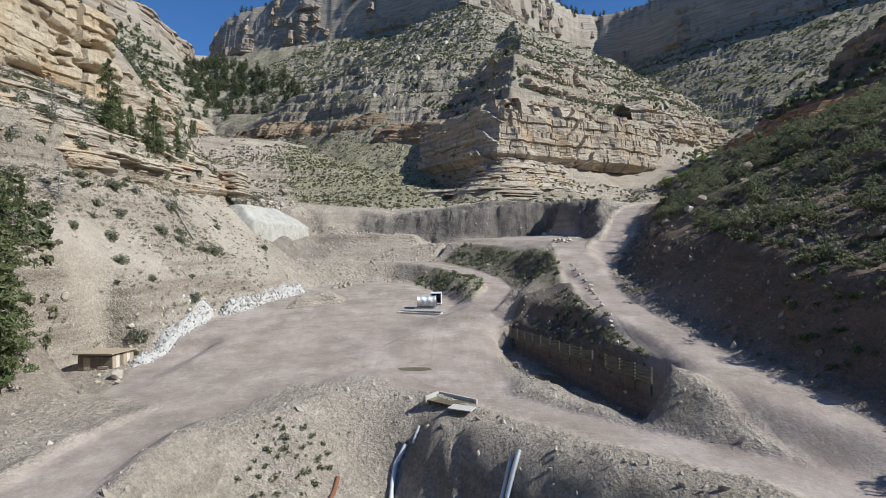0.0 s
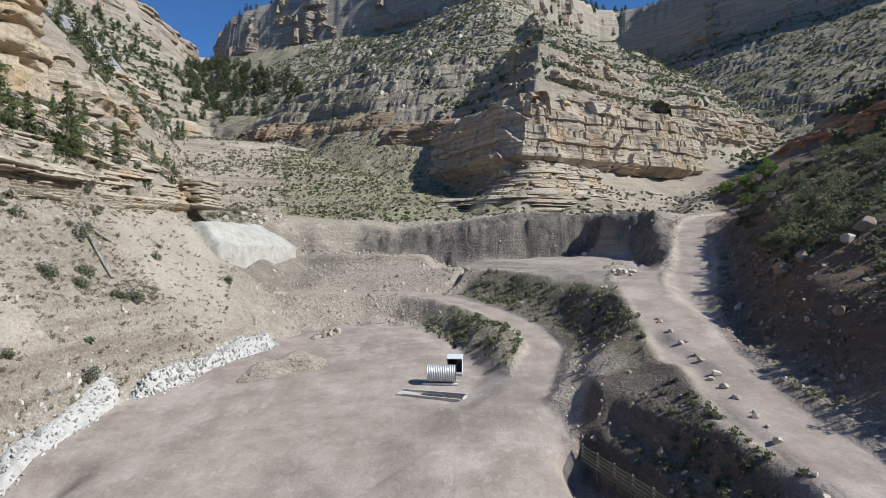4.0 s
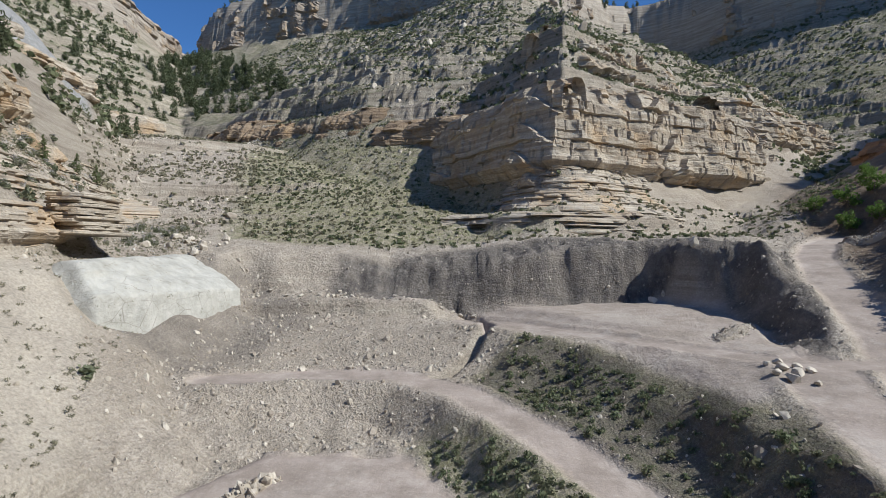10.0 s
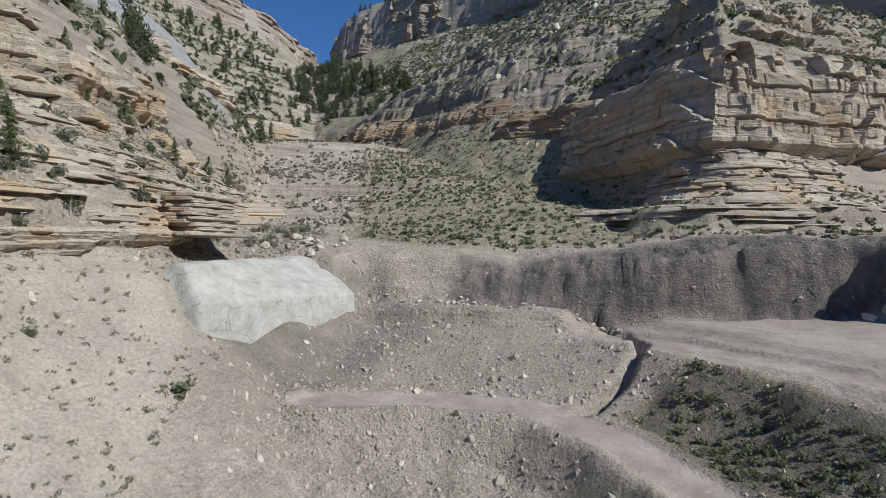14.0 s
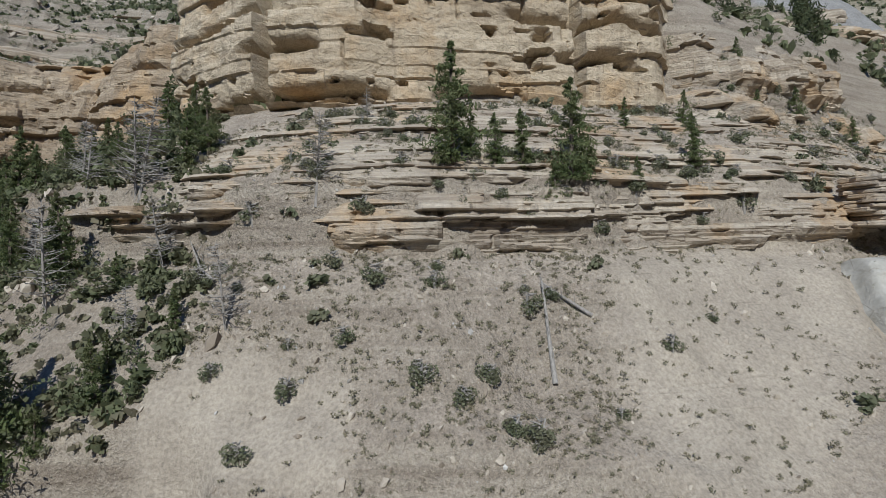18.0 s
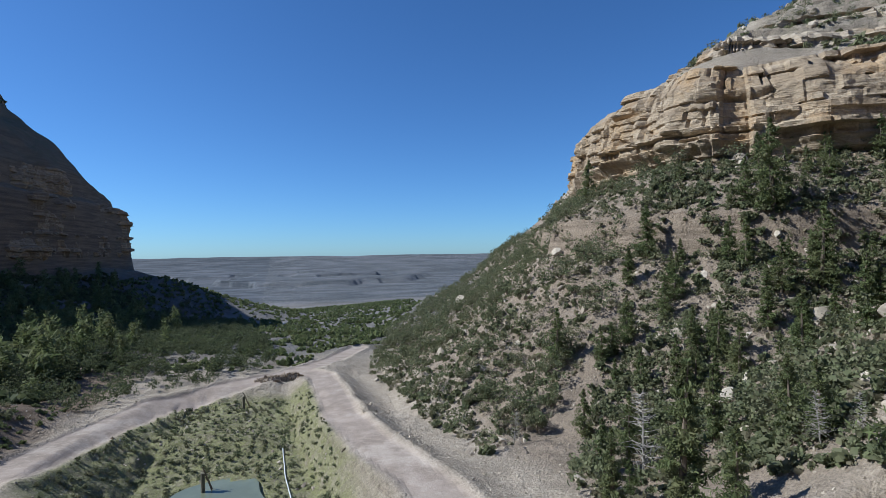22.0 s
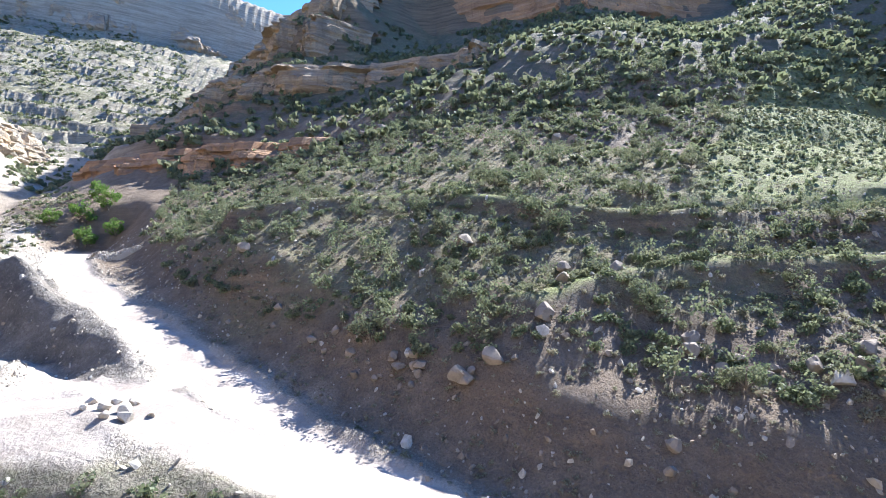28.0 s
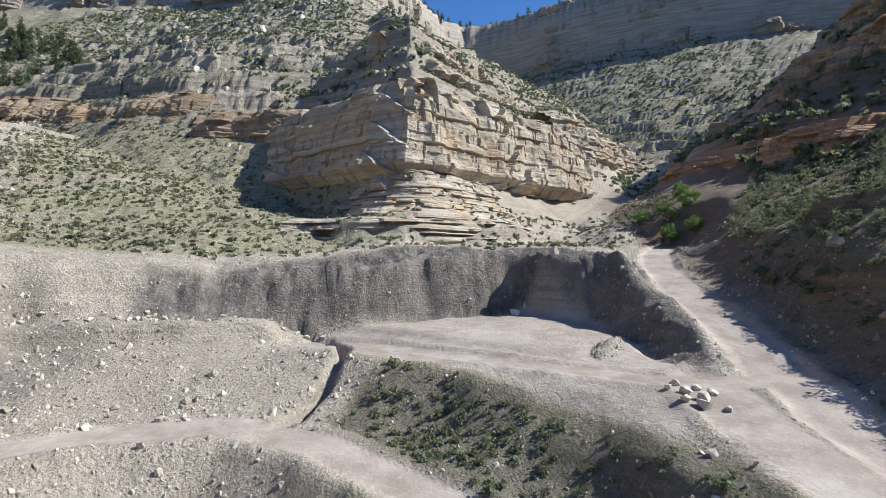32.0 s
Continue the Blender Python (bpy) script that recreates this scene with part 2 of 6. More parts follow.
M_GROUND = ground_material()
M_ROCK = rock_material("cream_sandstone", (0.58, 0.51, 0.415), (0.34, 0.28, 0.21), (0.20, 0.16, 0.125))
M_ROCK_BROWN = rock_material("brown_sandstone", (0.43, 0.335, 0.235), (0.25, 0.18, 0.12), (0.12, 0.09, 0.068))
M_SLAB = rock_material("slabby_sandstone", (0.60, 0.535, 0.44), (0.35, 0.295, 0.235), (0.28, 0.23, 0.185), 1.3)
M_MESA = rock_material("mesa_sandstone", (0.40, 0.345, 0.285), (0.27, 0.225, 0.18), (0.17, 0.14, 0.12), 0.16)
M_ORANGE = rock_material("orange_sandstone", (0.50, 0.315, 0.19), (0.31, 0.18, 0.105), (0.17, 0.105, 0.07), 0.35, (0.55, 0.30, 0.14))
M_GULLY = rock_material("tan_sandstone", (0.52, 0.43, 0.32), (0.32, 0.25, 0.175), (0.16, 0.125, 0.095), 0.4)
M_HONEY = rock_material("honey_sandstone", (0.62, 0.53, 0.40), (0.44, 0.355, 0.25), (0.22, 0.175, 0.13), 0.22)
M_RED = rock_material("red_sandstone", (0.42, 0.20, 0.13), (0.28, 0.12, 0.08), (0.16, 0.08, 0.055))

# ======================= ground: plan of the valley =======================
def smooth(a, b, x):
    t = np.clip((x - a) / (b - a), 0, 1)
    return t * t * (3 - 2 * t)


def lerp(x, *pairs):
    return np.interp(x, [p[0] for p in pairs], [p[1] for p in pairs])


def nearest(X, Y, poly):
    """Distance to a polyline, side (+1 to its left), and the share of the way along each of its extra columns."""
    P = np.array(poly, float)
    best = np.full(X.shape, 1e9)
    side = np.ones(X.shape)
    cols = [np.zeros(X.shape) for _ in range(P.shape[1] - 2)]
    run = np.zeros(X.shape)
    s0 = 0.0
    for a, b in zip(P[:-1], P[1:]):
        ex, ey = b[0] - a[0], b[1] - a[1]
        n = math.hypot(ex, ey)
        t = np.clip(((X - a[0]) * ex + (Y - a[1]) * ey) / (n * n), 0, 1)
        dx, dy = X - a[0] - t * ex, Y - a[1] - t * ey
        d = np.hypot(dx, dy)
        m = d < best - 1e-6
        best = np.where(m, d, best)
        cr = ex * (Y - a[1]) - ey * (X - a[0])
        side = np.where(m, np.where(cr >= 0, 1.0, -1.0), side)
        run = np.where(m, s0 + t * n, run)
        for k in range(len(cols)):
            cols[k] = np.where(m, a[2 + k] + t * (b[2 + k] - a[2 + k]), cols[k])
        s0 += n
    return best, side, run, cols


def contains(X, Y, poly):
    ins = np.zeros(X.shape, bool)
    for (x1, y1), (x2, y2) in zip(poly, list(poly[1:]) + [poly[0]]):
        ins ^= ((y1 > Y) != (y2 > Y)) & (X < (x2 - x1) * (Y - y1) / (y2 - y1 + 1e-12) + x1)
    return ins


def depth_in(X, Y, poly, back):
    """Distance into the hill behind a contour (negative in front of it); back closes the hill far away."""
    d, _, _, _ = nearest(X, Y, poly)
    return np.where(contains(X, Y, list(poly) + back), d, -d)


RNG = np.random.RandomState(7)
PERM = RNG.permutation(65536)


def hash2(i, j, k=0):
    return PERM[(PERM[(i.astype(np.int64) * 73 + k * 911) & 65535] + j.astype(np.int64) * 179) & 65535] / 65535.0


def vnoise(x, y, k=0):
    i, j = np.floor(x), np.floor(y)
    u, v = x - i, y - j
    u, v = u * u * (3 - 2 * u), v * v * (3 - 2 * v)
    a, b = hash2(i, j, k), hash2(i + 1, j, k)
    c, d = hash2(i, j + 1, k), hash2(i + 1, j + 1, k)
    return (a + (b - a) * u + (c - a) * v + (a - b - c + d) * u * v) * 2 - 1


def fbm(x, y, octs=4, k=0):
    out, amp, tot = 0, 1.0, 0
    for o in range(octs):
        out = out + amp * vnoise(x * 2 ** o + 17.3 * o, y * 2 ** o - 9.1 * o, k + o)
        tot += amp
        amp *= 0.5
    return out / tot


# contours of the main cliff's foot, hill on the right-hand side of the line
SPUR = [(430, 640), (330, 520), (262, 440), (226, 402), (186, 372), (152, 342), (122, 311), (100, 296), (76, 280), (52, 263), (36, 251), (27, 249), (20, 262), (2, 292), (-26, 340), (-70, 398), (-118, 440), (-168, 470), (-235, 560), (-330, 760), (-400, 1000)]
WEST = [(-460, 1000), (-385, 760), (-300, 580), (-225, 480), (-165, 380), (-128, 280), (-112, 220), (-98, 185), (-93, 150), (-93, 118), (-98, 92), (-118, 72), (-150, 52), (-168, 26), (-148, 4), (-116, -16), (-117, -50), (-138, -110), (-165, -180), (-195, -285), (-300, -330), (-500, -400), (-900, -480)]
EAST = [(420, -900), (260, -720), (145, -605), (148, -500), (165, -390), (190, -280), (220, -200), (235, -130), (222, -60), (190, -5), (165, 40), (150, 90), (150, 150), (162, 190), (165, 224), (162, 250), (166, 280), (176, 310), (208, 356), (248, 420), (300, 490), (390, 580), (500, 650), (660, 700)]
MESA_N = [(700, 420), (560, 470), (461, 527), (383, 588), (313, 664), (262, 745), (215, 770), (150, 705), (85, 610), (40, 548), (0, 575), (-42, 620), (-134, 655), (-240, 690), (-299, 716), (-340, 800), (-390, 1000)]
MESA_W = [(-400, 1000), (-352, 760), (-348, 690), (-345, 640), (-365, 580), (-410, 470), (-425, 370), (-410, 250), (-400, 150), (-430, 40), (-520, -60), (-700, -120), (-1200, -160)]
def rounded(poly):
    P = [poly[0]]
    for a, b in zip(poly[:-1], poly[1:]):
        P += [tuple(u * 0.75 + v * 0.25 for u, v in zip(a, b)), tuple(u * 0.25 + v * 0.75 for u, v in zip(a, b))]
    return P + [poly[-1]]


SPUR, WEST, EAST, MESA_N, MESA_W = (rounded(p) for p in (SPUR, WEST, EAST, MESA_N, MESA_W))
AXIS_N = [(-20, 225, 33), (-22, 260, 44), (-32, 300, 56), (-75, 375, 82), (-130, 420, 92), (-190, 465, 102), (-260, 560, 150), (-345, 735, 262), (-420, 900, 330)]
AXIS_NE = [(70, 212, 33), (100, 236, 36), (126, 256, 42), (152, 300, 56), (190, 350, 75), (232, 402, 100), (296, 460, 140), (400, 570, 220)]
AXIS_S = [(-20, 225, 33), (-15, 150, 4), (-5, 60, 0), (-8, -10, -4), (-15, -100, -4), (-35, -200, -13), (-50, -330, -24), (-30, -520, -36), (20, -800, -52), (60, -1400, -75), (60, -4000, -110)]


def natural(X, Y):
    """The valley with its cliffs and slopes, before it was dug over."""
    wob = 5 * fbm(X / 45, Y / 45, 3, 3) + 2.0 * fbm(X / 12, Y / 12, 3, 5)
    d = depth_in(X, Y, SPUR, [(-400, 3000), (215, 3000)])
    ds = d + wob * np.clip((np.abs(d) - 4) / 14, 0, 1.4)
    hs = lerp(ds, (-400, -150), (-60, 12), (-24, 35.5), (-20, 38), (-18.5, 42), (-9, 47), (-1, 57.5), (3, 60), (7, 80), (9, 86), (21, 91), (23.5, 98), (35, 106), (38, 114), (46, 118), (50, 128), (72, 141), (75, 147), (98, 162), (134, 192), (200, 238), (260, 262), (600, 300))
    hl = lerp(ds, (-400, -170), (-75, 30), (-45, 38), (-20, 56), (0, 74), (13, 88), (15.5, 104), (20, 106), (36, 114), (46, 121), (50, 129), (72, 142), (75, 147), (98, 162), (134, 192), (200, 238), (260, 262), (600, 300))
    hr = lerp(ds, (-400, -150), (-110, 28), (-75, 38), (-45, 50), (-20, 64), (-2, 80), (2, 92), (10, 102), (24, 110), (27, 120), (46, 130), (50, 138), (75, 154), (120, 186), (200, 238), (260, 262), (600, 300))
    wr = smooth(96, 165, X)
    hs = hs * (1 - wr) + hr * wr
    wl = smooth(0, -42, X)
    hs = hs * (1 - wl) + hl * wl
    d = depth_in(X, Y, WEST, [(-6000, -480), (-6000, 1000)])
    dw = d + wob * np.clip((np.abs(d) - 4) / 14, 0, 1.4)
    hw = lerp(dw, (-400, -190), (-120, -22), (-62, 6), (-40, 20), (-30, 30), (-24, 33), (-22.5, 42), (-12, 50), (-1, 57), (4, 59), (11, 81), (14, 86), (60, 118), (300, 256), (600, 300))
    hwp = lerp(dw, (-400, -190), (-120, -22), (-62, 6), (-40, 20), (-24, 33), (-1, 50), (14, 62), (60, 104), (300, 250), (600, 300))
    ws = smooth(-95, -150, Y)
    hw = hw * (1 - ws) + hwp * ws
    hwn = lerp(dw, (-400, -190), (-120, -22), (-62, 6), (-40, 20), (-24, 33), (-10, 51), (-4, 58), (2, 72), (8, 82), (14, 89), (40, 111), (60, 124), (300, 256), (600, 300))
    ws = smooth(158, 182, Y) * smooth(372, 320, Y)
    hw = hw * (1 - ws) + hwn * ws
    hw = hw + 12 * np.exp(-(((X + 166) * 0.8 + (Y - 274) * 0.6) / 24) ** 2 - (((X + 166) * 0.6 - (Y - 274) * 0.8) / 15) ** 2)
    d = depth_in(X, Y, EAST, [(6000, 700), (6000, -900)])
    de = d + wob * np.clip((np.abs(d) - 4) / 14, 0, 1.4)
    he = lerp(de, (-500, -70), (-260, -22), (-190, 1), (-130, 14), (-112, 17), (-100, 24), (-75, 38), (-40, 54), (-30, 58), (-2, 74), (0, 74), (4, 77), (12, 84), (70, 124), (130, 155), (180, 188), (190, 225), (230, 240), (260, 262), (268, 318), (330, 326), (600, 345))
    hen = lerp(de, (-500, -70), (-260, -22), (-190, 1), (-130, 14), (-112, 17), (-100, 24), (-75, 38), (-40, 54), (-30, 58), (-2, 74), (0, 76), (4, 84), (12, 88), (45, 110), (50, 124), (90, 146), (96, 168), (120, 180), (126, 202), (160, 220), (168, 244), (330, 315), (600, 355))
    nth = smooth(205, 262, Y)
    he = he * (1 - nth) + hen * nth
    foot = lerp(Y, (-620, 22), (-450, 26), (-200, 42), (-40, 58))
    hes = np.maximum(foot + lerp(de, (-500, -130), (-260, -82), (-190, -59), (-130, -46), (-100, -36), (-60, -20), (0, 0)), lerp(de, (-1, -99), (0, 30), (2, 60), (6, 86), (16, 92), (18, 111), (46, 149), (92, 196), (102, 232), (600, 312)))
    # the southern end of the east wall comes down in a nose
    nose = lerp(Y, (-800, 0.0), (-600, 0.34), (-505, 0.95), (-400, 1.15))
    hes = np.minimum(hes, 84 + (hes - 84) * nose)
    sth = smooth(60, -100, Y)
    he = he * (1 - sth) + hes * sth
    d = depth_in(X, Y, MESA_N, [(-390, 3000), (3000, 3000), (3000, 420)])
    dm = d + wob * np.clip((np.abs(d) - 6) / 14, 0, 1.3)
    hm = lerp(dm, (-900, -400), (-300, 20), (-226, 86), (-200, 118), (-2, 262), (0, 266), (9, 340), (60, 348), (600, 380))
    hm = np.minimum(hm, lerp(X, (-420, 292), (-300, 312), (-212, 326), (-150, 342), (-60, 380)))
    d = depth_in(X, Y, MESA_W, [(-6000, -160), (-6000, 1000)])
    dm = d + wob * np.clip((np.abs(d) - 6) / 14, 0, 1.3)
    hm2 = lerp(dm, (-900, -400), (-290, -50), (-235, 92), (-2, 262), (0, 266), (8, 300), (40, 304), (600, 380))
    # minor ledges on the long slopes
    hm = np.maximum(hm, hm2)
    fl, wt = 0, 0
    for ax in (AXIS_N, AXIS_NE, AXIS_S):
        d, _, _, c = nearest(X, Y, ax)
        w = 1 / (d + 4) ** 3
        fl, wt = fl + w * (c[0] + 0.06 * d), wt + w
    fl = fl / wt
    h = np.maximum(np.maximum(fl, hs), np.maximum(hw, he))
    h = np.maximum(h, hm)
    # the wide plain to the south
    far = smooth(-500, -1500, Y)
    mesa = np.clip(fbm(X / 420 + 3, Y / 260, 3, 11) * 3.2 - 0.25, 0, 1) * smooth(-1500, -2300, Y)
    plain = -88 + 10 * fbm(X / 300, Y / 300, 3, 9) + 22 * smooth(0.25, 0.5, mesa) * smooth(-3600, -2800, Y) + lerp(-Y, (1500, 0), (2600, 0), (3400, 22), (4000, 60), (4500, 118), (4700, 119))
    return h * (1 - far) + plain * far


HAUL = [(-40, -120, -4.5), (-26, -80, -1.0), (-12, -58, 0.3), (5, -46, 0.6), (18, -34, 0.9), (27, -8, 1.8), (30.5, 15, 4.0), (30, 38, 5.8), (27.2, 55, 7.4), (25.5, 82, 10.6), (29.5, 106, 12.6), (36, 123, 14.8), (42, 136, 17.2), (51.5, 154, 21.2), (61, 178, 27), (70, 196, 31), (82, 212, 33.5), (102, 234, 35.5)]
WESTROAD = [(-14, -58, 0.5), (-19, -50, 0.8), (-20, -30, 1.2), (-20, -8, 1.7), (-23, 12, 2.1), (-27, 28, 2.2), (-29, 45, 2.0), (-27, 62, 1.8), (-20, 80, 2.6)]
LOWER = [(-4, 70, 2.2), (4, 61, 2.2), (10, 54, 2.3), (17, 45.5, 2.8), (24, 36, 3.8), (29, 24, 4.4)]
INNER = [(-2, 92, 4.5), (8, 104, 6.5), (13.5, 122, 8.6), (12, 134, 10.0), (6, 146, 11.6), (-3, 160, 12.8), (-12, 168, 13.2), (-26, 169, 13.0), (-40, 164, 13.4)]
UPPER = [(48, 147, 19.4), (36, 149, 19.3), (22, 170, 18.6), (8, 192, 17.6), (0, 200, 17.2)]
TERRACES = ([(83, 168, 44), (87, 150, 45.3), (89, 136, 46), (83, 122, 44.2), (79, 108, 42), (78, 96, 40.6), (79, 84, 39.8), (80, 70, 39.5), (84, 55, 39.5)], [(56, 108, 29.4), (62, 99, 31.6), (65, 92, 32.5), (66, 82, 33), (68, 68, 33.4)])
SHOULDER = [(26.6, 98, 12.4), (29.2, 112, 14.4), (30.9, 126, 16.8), (34.1, 140, 18.8), (38.6, 150, 19.9)]


def corridor(h, X, Y, poly, half, fall_left, fall_right, crisp=False):
    d, s, _, c = nearest(X, Y, poly)
    fall = np.where(s > 0, fall_left, fall_right)
    w = 1 - (np.clip((d - half) / fall, 0, 1) if crisp else smooth(0, 1, (d - half) / fall))
    return h * (1 - w) + c[0] * w


def inside(X, Y, poly, soft):
    """1 inside a closed polygon, falling to 0 over soft metres outside it."""
    d, _, _, _ = nearest(X, Y, list(poly) + [poly[0]])
    return np.where(contains(X, Y, poly), 1.0, 1 - smooth(0, 1, d / soft))


PAD = [(-40, 66), (-24, 54), (-19, 68), (-8, 68), (0, 62), (6, 58), (8, 66), (7, 76), (8.5, 87), (10.5, 96), (6.5, 108), (2, 122), (-4, 138), (-11, 149), (-27, 149), (-38, 134), (-44, 108), (-46, 88)]
PIT = [(-14, 43), (-6, 51), (-1, 45), (3, 40), (8, 32), (13, 21), (15, 9), (14, -8), (8, -34), (-6, -37), (-10, -32), (-10, -6), (-12, 14), (-14, 30)]
RAVINE = [(10.8, 80), (13.4, 71), (17.6, 61), (21, 53), (23, 55.5), (20.4, 64), (17, 76), (13.2, 88), (12.4, 92), (10.5, 90)]
BENCH = [(38, 146), (26, 140), (24, 152), (17, 171), (6, 181), (-4, 192), (-2, 203), (20, 203), (40, 203), (48, 190), (44, 168)]


def dug(X, Y):
    h = natural(X, Y)
    n1 = fbm(X / 6, Y / 6, 4, 21)
    far_ = smooth(100, 125, Y)
    WX, WY = X + 3.2 * far_ * fbm(X / 11, Y / 11, 3, 83), Y + 3.2 * far_ * fbm(X / 11 + 40, Y / 11, 3, 85)
    # talus apron and the terrace below the spur
    w = inside(X, Y, [(22, 221), (42, 217), (62, 208), (75, 218), (60, 230), (34, 234)], 8)
    h = h * (1 - w) + (34.5 + 0.1 * (Y - 215)) * w
    w = inside(WX, WY, [(-46, 203), (0, 204), (-4, 172), (-24, 173), (-42, 172)], 11)
    h = h * (1 - w) + (13.2 + 0.22 * (Y - 170)) * w
    rim = 196 + 2.4 * fbm(X / 7, Y / 40, 3, 81)
    h = h + 2.3 * smooth(0, 1.1, Y - rim) * (1 - smooth(rim + 2, rim + 13, Y)) * smooth(-52, -44, X) * smooth(8, -2, X)
    w = inside(WX, WY, BENCH, lerp(Y, (170, 9.5), (190, 7)))
    zb = 18.2 + 0.05 * (X - 10) + 0.05 * (Y - 170)
    h = h * (1 - w) + zb * w
    w = inside(WX, WY, PAD, lerp(Y, (110, 9), (136, 6)))
    zp = 1.6 + (Y - 60) * 0.072
    h = h * (1 - w) + zp * w
    w = inside(X, Y, [(-26, 40), (-12, 44), (-6, 54), (2, 62), (-8, 72), (-24, 72)], 4)
    h = h * (1 - w) + np.minimum(h, 1.9 + 0.5 * n1) * w
    h = corridor(h, X, Y, HAUL, 3.7, lerp(Y, (20, 15), (60, 6), (90, 6), (104, 13), (140, 11), (156, 7), (192, 7), (204, 12)), lerp(Y, (-20, 15), (20, 11), (100, 11.5), (140, 13), (190, 16)))
    for poly in TERRACES:
        h = corridor(h, X, Y, poly, 1.3, 4.0, 4.0)
    h = corridor(h, X, Y, SHOULDER, 3.9, 9.0, 3, True)
    h = corridor(h, X, Y, UPPER, 3.0, 6, 5, True)
    h = corridor(h, X, Y, INNER, 3.2, 5, 9, True)
    h = corridor(h, X, Y, WESTROAD, 3.6, 10, 7)
    w = np.where(contains(X, Y, PIT), 1.0, 1 - np.clip(nearest(X, Y, PIT + PIT[:1])[0] / 12, 0, 1))
    h = h * (1 - w) + np.minimum(h, lerp(Y, (-60, -1.5), (-30, -2.4), (-22, -1.6), (-15, -1.5), (-5, -4.6), (2, -5.2), (22, -5.2), (34, -6.5), (60, -6.5)) + 0.5 * n1) * w
    h = corridor(h, X, Y, WESTROAD, 3.4, 3, 5, True)
    h = corridor(h, X, Y, LOWER, 3.0, 5, 9)
    # a mound beside the track, at the pit's edge
    h = h + 1.0 * np.exp(-(((X + 13) / 5) ** 2 + ((Y - 53) / 8) ** 2)) + 0.9 * np.exp(-(((X + 9) / 5) ** 2 + ((Y - 68) / 2.2) ** 2))
    # the washed-out ditch
    d = nearest(X, Y, [(-12, 207), (-4, 206), (1, 202), (3, 194), (2, 184), (-2, 176), (-7, 168)])[0]
    h = h - 2.9 * (1 - smooth(0.35, 1.3, d)) * (0.75 + 0.5 * vnoise(X / 5, Y / 5, 65))
    w = inside(X, Y, [(-56, 72), (-40, 66), (-40, 86), (-54, 86)], 5)
    h = h * (1 - w) + np.minimum(h, 1.5 + 0.0 * h) * w
    w = inside(X, Y, [(12, 104), (25, 106), (24.5, 70), (17, 72)], 2)
    h = h * (1 - w) + np.minimum(h, nearest(X, Y, HAUL)[3][0] - 0.35 * np.clip(23.5 - X, 0, 30)) * w
    w = inside(X, Y, [(2, 56), (7, 70), (9, 82), (12.5, 72), (17.5, 60), (20, 52), (16, 47), (9, 54)], 2.5)
    h = h * (1 - w) + np.minimum(h, 2.5 + 0.4 * n1) * w
    behind = X - (12.2 + 10.4 * (91 - Y) / 35)
    fill = 4.5 + 1.4 * (91 - Y) / 35 + 0.62 * (behind - 0.4)
    w = smooth(-0.6, 0.2, behind) * smooth(9.0, 6.0, behind) * smooth(50, 54, Y) * smooth(97, 91, Y)
    h = h * (1 - w) + np.minimum(np.maximum(h, 0 * h + 2), np.minimum(fill, nearest(X, Y, HAUL)[3][0] + 0.2)) * w * smooth(5.5, 3.5, behind) + h * w * (1 - smooth(5.5, 3.5, behind))
    w = inside(X, Y, RAVINE, lerp(behind, (-4.0, 3.4), (-0.5, 1.4)) * lerp(Y, (66, 1.0), (94, 0.6)))
    h = h * (1 - w) + np.minimum(h, 0.45 + 0.5 * n1) * w
    return h


def spread(lo, hi, step, end_lo, end_hi, grow):
    a = list(np.arange(lo, hi + step / 2, step))
    d, v = step, a[-1]
    while v < end_hi:
        d *= grow
        v += d
        a.append(v)
    d, v = step, a[0]
    while v > end_lo:
        d *= grow
        v -= d
        a.insert(0, v)
    return np.array(a)


def sheet(name, X, Y, Z, mat, flat=False):
    ny, nx = X.shape
    me = bpy.data.meshes.new(name)
    me.vertices.add(nx * ny)
    me.vertices.foreach_set("co", np.stack([X, Y, Z], -1).astype(np.float32).ravel())
    k = np.arange(nx * ny).reshape(ny, nx)
    q = np.stack([k[:-1, :-1], k[:-1, 1:], k[1:, 1:], k[1:, :-1]], -1).reshape(-1, 4)
    me.loops.add(q.size)
    me.loops.foreach_set("vertex_index", q.astype(np.int32).ravel())
    me.polygons.add(len(q))
    me.polygons.foreach_set("loop_start", np.arange(0, q.size, 4, dtype=np.int32))
    if flat:
        me.polygons.foreach_set("use_smooth", np.zeros(len(q), bool))
    me.update(calc_edges=True)
    me.materials.append(mat)
    return new(name, me)


ROADS = ((HAUL, 3.7), (SHOULDER, 3.9), (UPPER, 3.0), (INNER, 3.2), (WESTROAD, 3.6), (LOWER, 3.0))
SHALE = [(-30, 205), (0, 206), (44, 204), (60, 209), (52, 219), (0, 218), (-30, 213)]
FENCE_BANK = [(12, 93), (15, 99), (22.5, 99), (21.8, 82), (23.4, 68), (24.2, 56), (21.8, 56), (18.6, 70)]
SHALE_BANK = [(40, 151), (50, 166), (57, 184), (66, 200), (58, 208), (46, 206), (49, 192), (45, 172)]
BARE_ROCK = [(-66, 139), (-66, 158), (-62, 165), (-58, 160.5), (-54, 150), (-50, 144), (-46, 134), (-46.5, 130), (-54, 131), (-61, 134)]
BED_ROCK = [(-60, 84), (-61, 92), (-57.5, 101.5), (-53, 100.5), (-54.5, 91), (-58, 84)]
GREY = [(-62, 168), (-44, 168), (-36, 196), (-50, 205), (-60, 196)]
